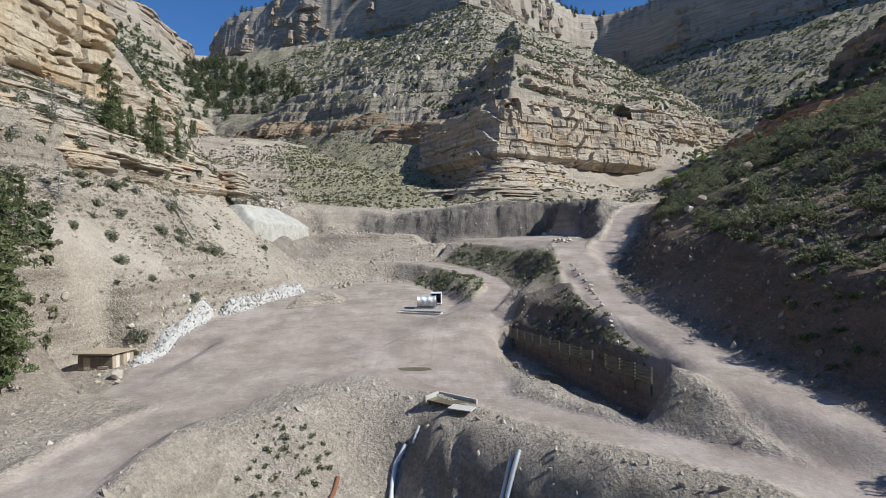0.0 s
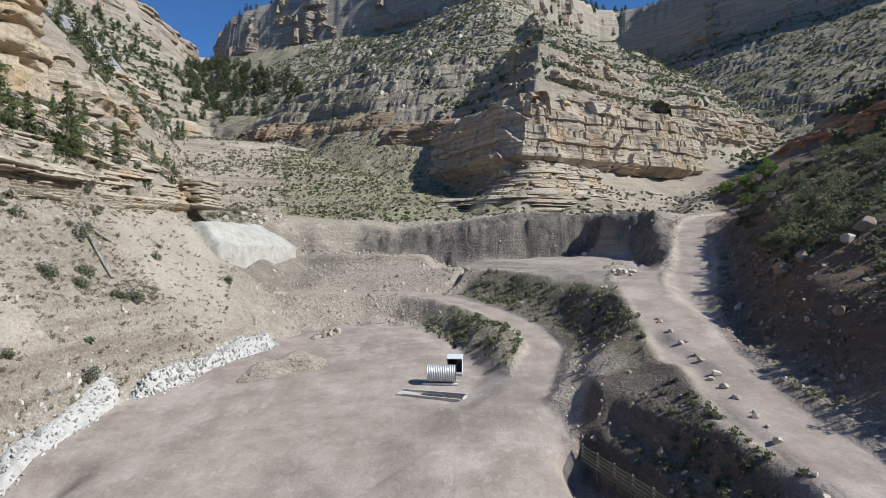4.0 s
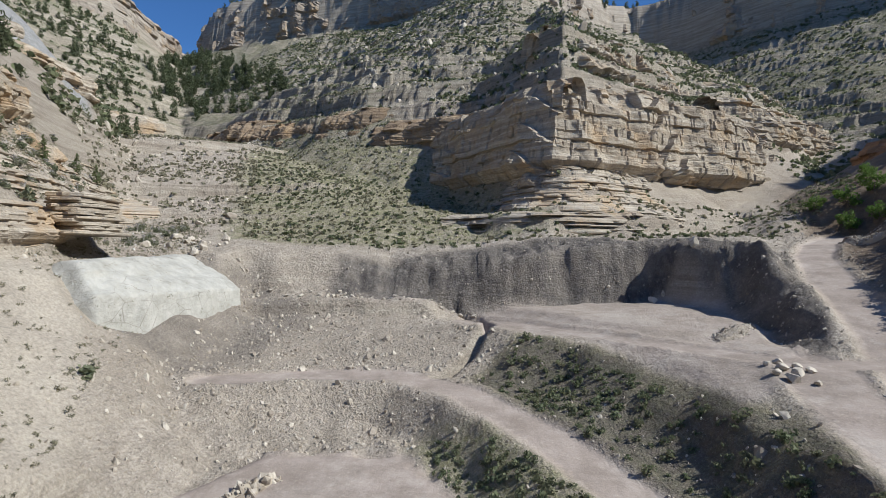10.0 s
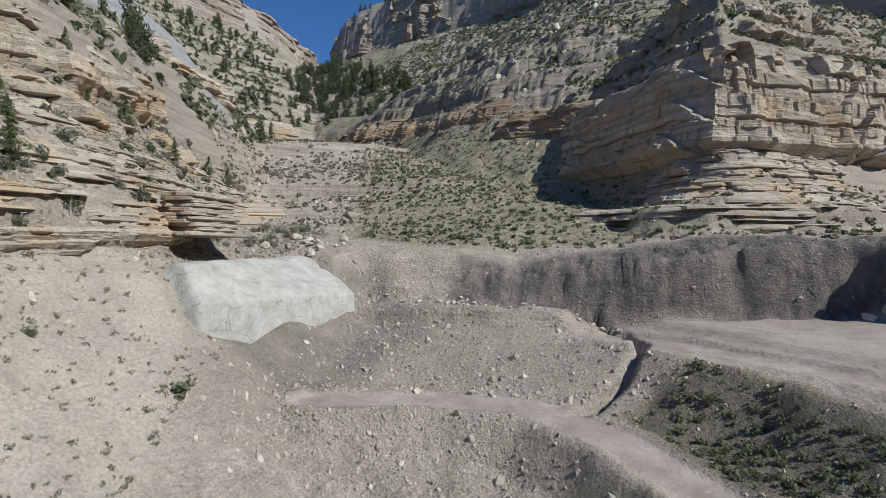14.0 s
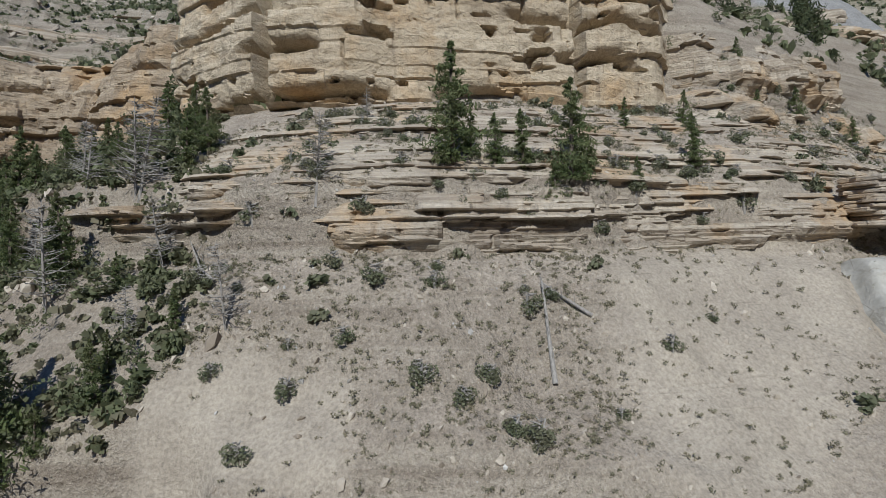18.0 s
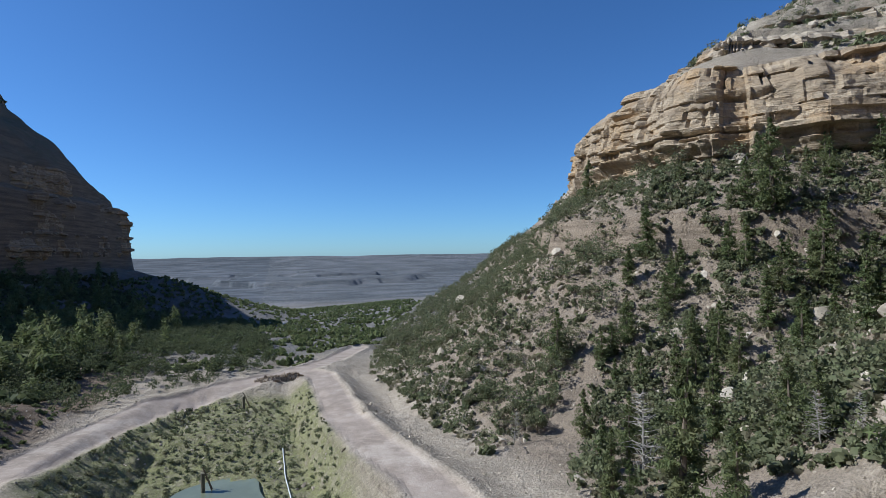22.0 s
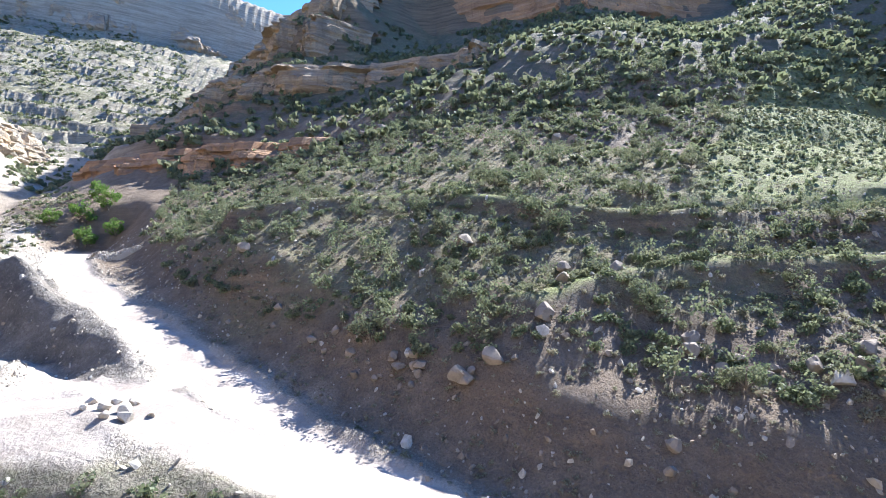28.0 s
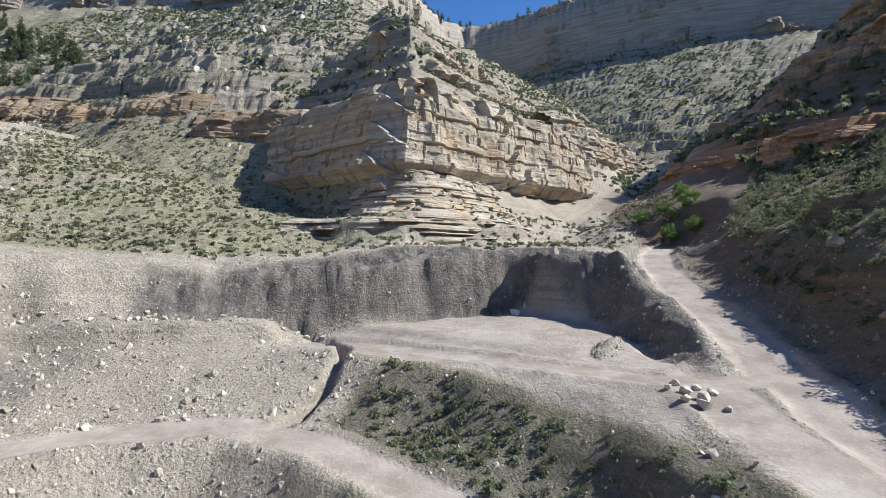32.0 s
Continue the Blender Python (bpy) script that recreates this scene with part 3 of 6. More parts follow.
GREENS = ([(8, 176), (15, 166), (22, 148), (26.5, 132), (26, 116), (22, 98), (19, 118), (17, 134), (8, 150), (0, 168)],
          [(3, 118), (9, 112), (10, 124), (8, 134), (0, 146), (-8, 153), (-6, 143)],
          [(-60, 226), (20, 234), (2, 288), (-60, 380), (-110, 425), (-95, 330)],
          [(-15, 42), (6, 36), (20, 22), (25, 12), (22, -10), (12, -38), (-15, -40), (-17, 8)],
          [(86, 84), (80, 34), (150, 2), (208, 2), (214, 30), (150, 64)],
          [(60, 84), (62, 150), (110, 205), (120, 130), (104, 84)])


def zones(X, Y, h):
    """What covers the ground: tracks, shale, scrub grass, bare rubble."""
    dr = np.full(X.shape, 1e9)
    for poly, half in ROADS:
        dr = np.minimum(dr, nearest(X, Y, poly)[0] - half)
    n = fbm(X / 9, Y / 9, 3, 31)
    road = np.maximum(1 - smooth(-0.8, 1.2, dr + 0.5 * n), np.maximum(inside(X, Y, PAD, 3), 0.8 * inside(X, Y, BENCH, 2)))
    shale = np.maximum(inside(X, Y, SHALE, 4), 0.55 * inside(X, Y, GREY, 6))
    shale = np.maximum(shale, 0.9 * inside(X, Y, SHALE_BANK, 2.5))
    # herb bank: dark coal refuse, darkened further for the shade on its steep face
    shale = np.maximum(shale, 0.6 * np.maximum(inside(X, Y, GREENS[0], 2), inside(X, Y, FENCE_BANK, 1.0)))
    green = 0 * X
    for k, (g, a) in enumerate(zip(GREENS, (0.8, 0.9, 1.0, 0.8, 1.0, 0.6))):
        green = np.maximum(green, a * inside(X, Y, g, 8 if k > 1 else 4))
    for poly in TERRACES:
        green = np.maximum(green, 1.0 - smooth(1.5, 4.0, nearest(X, Y, poly)[0] + n))
    high = smooth(104, 118, h) * smooth(275, 255, h) * smooth(150, 230, Y)
    green = np.maximum(green, high * 0.75)
    east = smooth(28, 37, X - 0.47 * np.maximum(Y - 104, 0) + 2 * n) * smooth(330, 260, Y)
    slick = inside(X, Y, [(-134, 272), (-150, 262), (-180, 249), (-194, 262), (-188, 290), (-166, 296), (-146, 288)], 4)
    # brown soil of the south-western hill as well
    sw = smooth(78, 55, Y - 0.15 * (X + 60)) * smooth(-40, -50, X) * smooth(-330, -260, Y) * smooth(75, 55, h)
    # the herb bank's brown soil also has some shade put into its colour
    east = np.maximum(np.maximum(east, 0.6 * sw), 0.75 * np.maximum(inside(X, Y, GREENS[0], 3), inside(X, Y, FENCE_BANK, 1.0)))
    upper = smooth(84, 100, h) * smooth(275, 255, h)
    # far also lays the plain's hazy blue-grey over the southern valley floor
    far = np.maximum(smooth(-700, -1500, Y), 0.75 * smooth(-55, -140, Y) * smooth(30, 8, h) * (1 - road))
    bare = np.maximum(inside(X + 2.5 * n, Y - 2.5 * n, BARE_ROCK, 7), inside(X + n, Y - n, BED_ROCK, 2.5))
    lush = 0 * X
    for poly in TERRACES:
        lush = np.maximum(lush, 1.0 - smooth(1.2, 3.2, nearest(X, Y, poly)[0] + 0.8 * n))
    lush = np.maximum(lush, 0.7 * np.maximum(inside(X, Y, GREENS[4], 4), inside(X, Y, GREENS[3], 4)) * (1 - road))
    return dict(bare=bare * (1 - road), lush=lush, slick=slick, high=upper, far=far, road=road, shale=shale * (1 - 0.7 * road), green=green * (1 - road), east=east * (1 - road), edge=dr)


def ledges(X, Y, h):
    """Hard beds that stand out as broken, jointed steps on the long upper slopes."""
    out = 0 * h
    for p, share, k0, cell in ((13.0, 0.62, 41, 7.0), (6.5, 0.34, 141, 4.3)):
        jog = hash2(np.floor(X / cell + 0.6 * vnoise(X / 9, Y / 9, k0 + 3)), np.floor(Y / cell + 0.6 * vnoise(X / 9 + 7, Y / 9, k0 + 4)), k0) - 0.5
        q = h / p + 0.22 * fbm(X / 60, Y / 60, 2, k0) + 0.22 * jog
        k = np.floor(q)
        f = q - k
        step = smooth(0.66, 0.78, f) - f
        strength = np.clip(0.75 + 1.5 * fbm(X / 34, Y / 34 + 7 * k, 3, k0 + 2), 0, 1)
        out = out + share * p * step * strength
    return out * np.maximum(smooth(190, 120, X), smooth(215, 280, Y))


def terrain(X, Y):
    h = dug(X, Y)
    z = zones(X, Y, h)
    wild = 1 - np.clip(z["road"] + 0.0, 0, 1)
    up = smooth(88, 96, h) * smooth(272, 258, h) * smooth(-420, -300, Y) * (1 - z["slick"])
    h = h + up * ledges(X, Y, h)
    near = smooth(420, 250, np.hypot(X, Y - 100))
    rough = fbm(X / 14, Y / 14, 3, 51) * 1.0 + fbm(X / 3.2, Y / 3.2, 3, 53) * 0.42 * near
    rough = rough + 2.5 * fbm(X / 40, Y / 40, 3, 55) * smooth(60, 120, h)
    h = h + rough * (wild * 0.9 + 0.02)
    # ruts and the berms along the tracks
    h = h + 0.55 * np.exp(-((z["edge"] - 1.0) / 0.8) ** 2) * (0.5 + 0.8 * np.abs(fbm(X / 4, Y / 4, 2, 57))) * (1 - inside(X, Y, PAD, 2))
    h = h + 0.05 * fbm(X / 1.5, Y / 1.5, 2, 59)
    # gullies washed down the cut faces of the pit, the pad's edge and the shale bank
    h = h - 1.3 * inside(X, Y, [(-67, 166), (-57, 162), (-51, 200), (-64, 204)], 3)
    cut = np.maximum(np.maximum(inside(X, Y, PIT, 12) - inside(X, Y, PIT, 0.5), inside(X, Y, SHALE, 2) + inside(X, Y, SHALE_BANK, 2)), 0.9 * (inside(X, Y, PAD, 9) - inside(X, Y, PAD, 0.5)) * smooth(120, 140, Y))
    h = h + 1.1 * fbm(X / 4, Y / 4, 3, 87) * np.maximum(inside(X, Y, SHALE, 4), inside(X, Y, SHALE_BANK, 2))
    return h - cut * 1.3 * np.abs(vnoise(X / 1.7 + 0.4 * vnoise(X / 5, Y / 5, 61), Y / 7, 63)), z


gx = spread(-76, 82, 0.7, -2500, 83, 1.017)
gx = np.r_[gx[:-1], spread(gx[-1], 225, 1.4, gx[-1], 2500, 1.025)]
gy = spread(-30, 226, 0.7, -4600, 227, 1.017)
gy = np.r_[gy[:-1], spread(gy[-1], 480, 1.35, gy[-1], 1300, 1.03)]
GX, GY = np.meshgrid(gx, gy)
GZ, ZONE = terrain(GX, GY)
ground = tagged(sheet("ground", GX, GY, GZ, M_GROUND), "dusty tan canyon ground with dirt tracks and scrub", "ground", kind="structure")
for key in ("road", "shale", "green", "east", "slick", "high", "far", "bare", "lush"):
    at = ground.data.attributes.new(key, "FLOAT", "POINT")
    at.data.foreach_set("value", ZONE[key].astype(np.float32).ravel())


def ground_z(x, y):
    """Height of the finished sheet at places given as arrays."""
    x, y = np.asarray(x, float), np.asarray(y, float)
    i = np.clip(np.searchsorted(gx, x) - 1, 0, len(gx) - 2)
    j = np.clip(np.searchsorted(gy, y) - 1, 0, len(gy) - 2)
    u, v = (x - gx[i]) / (gx[i + 1] - gx[i]), (y - gy[j]) / (gy[j + 1] - gy[j])
    return (GZ[j, i] * (1 - u) + GZ[j, i + 1] * u) * (1 - v) + (GZ[j + 1, i] * (1 - u) + GZ[j + 1, i + 1] * u) * v


def zone_at(key, x, y):
    i = np.clip(np.searchsorted(gx, x), 0, len(gx) - 1)
    j = np.clip(np.searchsorted(gy, y), 0, len(gy) - 1)
    return ZONE[key][j, i]


# ======================= cliffs =======================
def along(poly, step, soft_=True):
    """Points, outward normals and run lengths along a contour (hill on its right)."""
    P = np.array(rounded(rounded(poly)) if soft_ else poly, float)
    seg = np.hypot(*np.diff(P, axis=0).T)
    run = np.r_[0, np.cumsum(seg)]
    s = np.arange(0, run[-1], step)
    p = np.stack([np.interp(s, run, P[:, 0]), np.interp(s, run, P[:, 1])], -1)
    w = max(int((6 if soft_ else 1.6) / step), 1)
    t = np.stack([np.interp(s + w * step, run, P[:, k]) - np.interp(s - w * step, run, P[:, k]) for k in (0, 1)], -1)
    t /= np.hypot(*t.T)[:, None] + 1e-9
    return s, p, np.stack([-t[:, 1], t[:, 0]], -1)


def cliff(name, label, poly, pick, z0, z1, d0, mat, step=0.8, dz=0.5, lean=0.10, amp=1.6, bed=(1.0, 3.0), block=5.0, seed=1, cave=0.0, cap=9.0, follow=0.0, drape=False, soft_=True, alcove=0.0, rag=0.0, setback=1.3):
    """A band of bedded rock standing in front of the hill along part of a contour; pick chooses the part by place."""
    s, p, nrm = along(poly, step, soft_)
    ok = pick(p[:, 0], p[:, 1])
    k = np.flatnonzero(ok)
    k = np.arange(k[0], k[-1] + 1)
    s, p, nrm = s[k], p[k] - nrm[k] * d0, nrm[k]
    if follow:
        tries = np.arange(-22, 22.1, 0.8)
        zz = np.stack([ground_z(p[:, 0] - nrm[:, 0] * t, p[:, 1] - nrm[:, 1] * t) for t in tries]) >= 0.5 * (z0 + z1) - 0.5
        grid = np.stack([ground_z(p[:, 0] - nrm[:, 0] * t, p[:, 1] - nrm[:, 1] * t) for t in tries])
        good = zz.any(0) & ~zz[0]
        runs = np.split(np.arange(len(good)), np.flatnonzero(np.diff(good.astype(int))) + 1)
        best = max((r for r in runs if good[r[0]]), key=len, default=np.arange(len(good)))
        hit = tries[np.argmax(zz, axis=0)][best]
        s, p, nrm = s[best], p[best], nrm[best]
        w = max(int(5 / step), 1)
        hit = np.convolve(np.pad(hit, w, mode="edge"), np.ones(2 * w + 1) / (2 * w + 1), mode="valid")
        p0, grid = p, grid[:, best]
        p = p - nrm * (hit - follow - 2.4 * rag - (0 if drape else lean * 0.5 * (z1 - z0)))[:, None]
    rng = np.random.RandomState(seed)
    z = np.arange(z0 - 4, z1 + dz, dz)
    S, Z = np.meshgrid(s, z)
    zz = Z + 1.2 * vnoise(S / 40, 0 * S, seed) + 0.25 * vnoise(S / 6, Z / 4, seed + 1)
    edges = z0 - 6 + np.cumsum(rng.uniform(bed[0], bed[1], 400))
    L = np.searchsorted(edges, zz).astype(float)
    hl = hash2(L, L * 0 + seed, 3)
    # thick units cut by through-going joints into blocks
    U = np.floor(L / 3 + 0.4 * hash2(np.floor(S / (2.2 * block)), L * 0, seed + 22))
    wu = block * (1.2 + 1.4 * hash2(U, U * 0, seed + 23))
    cu = S / wu + 7 * hash2(U, U * 0, seed + 24) + 0.7 * vnoise(S / wu, U * 3.1, seed + 25)
    bu = np.floor(cu)
    fu = cu - bu
    hu = hash2(bu, U, seed + 26)
    swing = np.clip(0.75 + 1.1 * vnoise(S / 31, Z / 14, seed + 28), 0.15, 1.6)
    out = amp * (1.5 * (hu - 0.5) * swing + 0.5 * (hash2(U, U * 0 + seed, 27) - 0.5))
    out = out - amp * 0.8 * swing * np.exp(-(np.minimum(fu, 1 - fu) * wu / 0.35) ** 2)
    # single beds, some of them eaten back
    out = out + amp * 0.75 * (hl - 0.5) - amp * 0.6 * (hash2(L, L * 0 + seed, 9) < 0.25)
    wid = block * (0.4 + 0.8 * hash2(L, L * 0, seed + 4))
    c = S / wid + 10 * hl + 0.9 * vnoise(S / wid, L * 5.3, seed + 18)
    cell = np.floor(c)
    f = c - cell
    out = out + amp * 0.8 * (hash2(cell, L, seed + 6) - 0.5) * (hl > 0.2)
    out = out - amp * 0.5 * np.exp(-(np.minimum(f, 1 - f) * wid / 0.3) ** 2) * (hash2(cell, L, seed + 19) > 0.4)
    out = out + amp * (0.8 * vnoise(S / 24, Z / 60, seed + 7) + 0.8 * np.abs(vnoise(S / 55, 0 * Z, seed + 8)))
    out = out + amp * 0.30 * fbm(S / 2.0, Z / 1.5, 3, seed + 9)
    rel = (Z - z0) / (z1 - z0)
    if cave:
        # overhanging benches: each recessed at its foot, with deep rounded hollows and through-going joints
        sway = 1.6 * vnoise(S / 30, 0 * S, seed + 10) + 0.7 * vnoise(S / 7, 0 * S, seed + 15)
        lo = 0.0
        for k, hi in enumerate((0.30, 0.55, 0.78, 1.2)):
            up = (rel - lo) * (z1 - z0) + sway * (0.6 + 0.4 * k)
            deep_ = np.clip(0.45 + 1.3 * vnoise(S / 11, 0 * S + 3 * k, seed + 11 + k), 0, 1.3)
            inb = smooth(-0.4, 0.0, up) * (rel < hi + 0.1)
            out = out - cave * (1.0 if k < 2 else 0.6) * deep_ * inb * np.exp(-(up / 1.3) ** 2)
            lo = hi
        holes = vnoise(S / 2.6, Z / 1.3, seed + 16) * (vnoise(S / 13, Z / 5, seed + 17) > 0.1)
        out = out - 0.45 * cave * smooth(0.45, 0.8, holes)
        out = out - 0.6 * cave * (np.abs(vnoise(S / 19, 0 * S, seed + 13)) < 0.05)
    if rag:
        tip = np.minimum(smooth(6, 24, S - s[0]), smooth(6, 24, s[-1] - S))
        rag_ = rag
        rag = rag * tip
        # buttresses and recesses, and rubble-filled breaks where the wall has come down
        out = out + rag * (3.4 * vnoise(S / 16, Z / 40, seed + 40) + 1.6 * vnoise(S / 6, Z / 22, seed + 41))
        out = out - rag * 1.8 * smooth(0.35, 0.75, vnoise(S / 22, Z / 70, seed + 42)) * np.clip(rel, 0, 1)
        out = out - rag * setback * np.floor(3 * rel + 0.9 * vnoise(S / 19, 0 * S, seed + 43))
        rag = rag_
    if alcove:
        out = out - alcove * (1 - smooth(0.36, 0.5, rel)) * np.clip(0.35 + 1.3 * vnoise(S / 34, 0 * S, seed + 30), 0, 1.2)
    top = z1 + (2.2 + 2.5 * rag) * vnoise(S / 18, 0 * S, seed + 12) + 3.0 * (hu - 0.5) - 1.5 * rag
    over = np.clip(Z - (top - 3), 0, None)
    if drape:
        run_ = np.maximum.accumulate(np.stack([tries[np.argmax(np.where(grid >= zk, True, False), axis=0)] for zk in z]), axis=0)
        ker = np.ones(2 * w + 1) / (2 * w + 1)
        run_ = np.stack([np.convolve(np.pad(r, w, mode="edge"), ker, mode="valid") for r in run_])
        out = out - (run_ - hit[None])
        out = out - 1.7 * (1 - smooth(0, 3.2, Z - (z0 - 3.4 + 3.0 * vnoise(S / 13, 0 * S, seed + 31) + 1.2 * vnoise(S / 4, 0 * S, seed + 32))))
    else:
        out = out - lean * (Z - z0) - 1.1 * np.clip(z0 + 0.5 - Z, 0, None)
    out = out - 0.8 * over * (0.4 + 0.6 * hash2(cell, L, seed + 14))
    end = np.minimum(smooth(0, 14, S - s[0]), smooth(0, 14, s[-1] - S))
    out = out - 9 * (1 - end)
    X, Y = p[None, :, 0] + nrm[None, :, 0] * out, p[None, :, 1] + nrm[None, :, 1] * out
    rows = [(X, Y, Z)]
    for back, rise in ((0.35 * cap, 0.5), (0.7 * cap, 0.4), (cap, -2.0), (cap * 1.2, -9.0)):
        rows.append((X[-1:] - nrm[None, :, 0] * back, Y[-1:] - nrm[None, :, 1] * back, Z[-1:] + rise + 0.3 * vnoise(S[-1:] / 3, S[-1:] * 0 + back, seed)))
    X, Y, Z = (np.concatenate([r[i] for r in rows]) for i in range(3))
    return tagged(sheet(name, X, Y, Z, mat, True), label, "cliff", kind="structure")


PROW = [(152, 341), (122, 311), (100, 296), (76, 280), (52, 263), (36, 251.5), (27, 249.5), (20, 262), (3, 292), (-18, 326), (-40, 358)]
anywhere = lambda x, y: x > -999
cliff("cliff_spur_main", "cream sandstone cliff with thick blocky beds, its western flank dark and weathered", PROW, anywhere, 59, 87, -3.4, M_ROCK, 0.45, 0.32, 0.12, 1.4, (1.0, 4.2), 9.0, 11, cap=5, soft_=False, rag=0.9, setback=2.6)
LOWER_LEDGE = [(30, 240), (22, 247), (8, 256), (-6, 262), (-20, 270), (-32, 284), (-44, 304)]
cliff("cliff_spur_ledge", "pale blocky ledge in front of the dark wall", LOWER_LEDGE, anywhere, 53, 65, -1.0, M_ROCK, 0.5, 0.35, 0.75, 1.4, (1.0, 2.8), 7.0, 12, cap=9, soft_=False, rag=0.9, follow=0.2)
cliff("cliff_spur_step", "pale broken step low on the talus of the spur", [(x - 3, y - 8) for x, y in LOWER_LEDGE], anywhere, 44, 53, -1.0, M_SLAB, 0.5, 0.3, 0.9, 1.2, (0.6, 1.8), 7.0, 17, cap=6, soft_=False, rag=0.9, follow=0.2)
# brown weathered stone, its dark colour also carrying the shade of this flank
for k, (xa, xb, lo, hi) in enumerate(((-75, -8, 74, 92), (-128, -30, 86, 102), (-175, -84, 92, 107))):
    cliff("cliff_spur_band_%d" % (k + 1), "brown weathered sandstone band on the spur's western side, coloured darker for its shade", SPUR, lambda x, y: (x < xb) & (x > xa) & (y > 255), lo, hi, (3, -20, -28)[k], M_ROCK_BROWN, 0.9, 0.5, 0.12, 2.2, (1.6, 5.0), 7.0, 18 + 60 * k, cap=12, follow=1.5, rag=0.8)
TIERS = ((91, 98, 22, 3.0), (106, 114, 37, 3.0), (118, 128, 48, 3.4), (141, 147, 74, 4.0))
for k, (lo, hi, d0, blk) in enumerate(TIERS):
    cliff("cliff_spur_tier_%d" % (k + 1), "weathered sandstone rim with broken columns above the spur", SPUR, lambda x, y: (x < 232) & (x > 58) & (y < 500), lo, hi, d0, M_ROCK, 0.8, 0.45, 0.12, 1.7, (1.2, 3.6), blk, 113 + 7 * k, cap=7, follow=1.5, rag=1.0)
cliff("cliff_spur_east_tier", "blocky sandstone tier low on the canyon side of the spur", SPUR, lambda x, y: (x < 240) & (x > 128) & (y < 450), 82, 102, 2, M_ROCK, 0.8, 0.45, 0.12, 2.0, (1.2, 3.6), 5.0, 141, cap=8, follow=1.5, rag=1.2)
cliff("cliff_spur_slabs", "thin-bedded slabby ledge at the foot of the spur", SPUR, lambda x, y: (y < 290) & (x < 50) & (x > -6), 36.5, 42.5, -19.5, M_SLAB, 0.5, 0.2, 0.25, 1.5, (0.35, 0.9), 7.0, 14, cap=6, follow=1.2)
cliff("cliff_spur_beds", "banded pale beds below the main cliff", SPUR, lambda x, y: (y < 300) & (x < 70) & (x > 12), 43, 60, -13, M_SLAB, 0.5, 0.22, 1.08, 1.2, (0.4, 1.2), 8.0, 15, cap=3, follow=0.8, drape=True)
cliff("cliff_west_main", "honey-coloured sandstone cliff with hollows and overhangs", WEST, lambda x, y: (y < 172) & (y > 66) & (x > -160), 58, 84, -1.0, M_HONEY, 0.45, 0.3, 0.05, 1.3, (2.0, 6.5), 26.0, 21, cave=7.0, rag=0.5)
cliff("cliff_west_slabs", "thin-bedded slabby sandstone ledge above the bare slope", WEST, lambda x, y: (y < 262) & (y > 94), 35, 43, -23, M_SLAB, 0.45, 0.2, 0.45, 0.9, (0.35, 0.9), 6.0, 22, cap=6, follow=0.3, rag=0.25)
cliff("cliff_west_shelf", "low slabby sandstone shelf beside the wooded gully", WEST, lambda x, y: (y < 108) & (y > 76), 37, 42, -20, M_SLAB, 0.4, 0.18, 0.20, 1.3, (0.35, 0.8), 5.0, 28, cap=5, follow=0.6)
cliff("cliff_west_beds", "pale banded beds under the main cliff", WEST, lambda x, y: (y < 260) & (y > 84), 43.5, 58, -11, M_SLAB, 0.45, 0.2, 1.38, 0.8, (0.3, 0.9), 8.0, 23, cap=3, follow=0.55, drape=True)
for k, (lo, hi, d0, far_) in enumerate(((53, 61, -7, 225), (64, 75, 2, 222))):
    cliff("cliff_west_broken_%d" % (k + 1), "broken pale sandstone ledge on the bushy slope below the smooth grey dome", WEST, lambda x, y: (y > 158) & (y < far_), lo, hi, d0, M_ROCK, 0.6, 0.35, 0.15, 1.9, (0.9, 2.8), 4.0, 221 + 9 * k, cap=6, follow=1.4, rag=1.0)
cliff("cliff_west_north", "pale sandstone wall closing the head of the bare slope", WEST, lambda x, y: (y > 352) & (y < 520), 82, 106, 4, M_ROCK, 1.2, 0.7, 0.15, 2.6, (1.5, 5.0), 7.0, 29, follow=1.5)
cliff("cliff_west_gully", "tan-brown sandstone cliff with a deep alcove above the wooded gully", WEST, lambda x, y: (y < 66) & (y > -125) & (x < -100), 44, 85, -9.0, M_GULLY, 0.7, 0.4, 0.22, 1.8, (1.2, 4.5), 7.0, 24, cave=3.0, alcove=5.0, rag=0.8)
cliff("cliff_red", "crumbling red sandstone ledge high on the slope", WEST, lambda x, y: (y < 110) & (y > -40) & (x > -185), 110, 125, 48, M_RED, 0.8, 0.45, 0.3, 2.2, (1.5, 4.0), 3.5, 26, follow=4.0, rag=1.2)
cliff("cliff_east_low", "low orange-brown sandstone ledge on the shaded slope", EAST, lambda x, y: (y > 186) & (y < 420), 60, 75, -4, M_ORANGE, 0.9, 0.5, 0.15, 1.8, (1.5, 4.0), 6.0, 31, follow=0.0001, rag=1.2)
cliff("cliff_east_high", "orange sandstone cliff high on the shaded hillside", EAST, lambda x, y: (y > -60) & (y < 215), 186, 226, 181, M_ORANGE, 3.0, 1.5, 0.10, 3.5, (3.0, 9.0), 12.0, 32, cap=14)
for k, (lo, hi, d0) in enumerate(((109, 125, 47), (145, 167, 93), (181, 207, 129))):
    cliff("cliff_east_north_%d" % (k + 1), "orange-brown sandstone cliff on the shaded side of the canyon", EAST, lambda x, y: (y > 150) & (y < 520), lo, hi, d0, M_ROCK_BROWN, 1.8, 1.0, 0.10, 3.0, (2.5, 8.0), 8.0, 332 + k, cap=12, follow=2.0, rag=1.5)
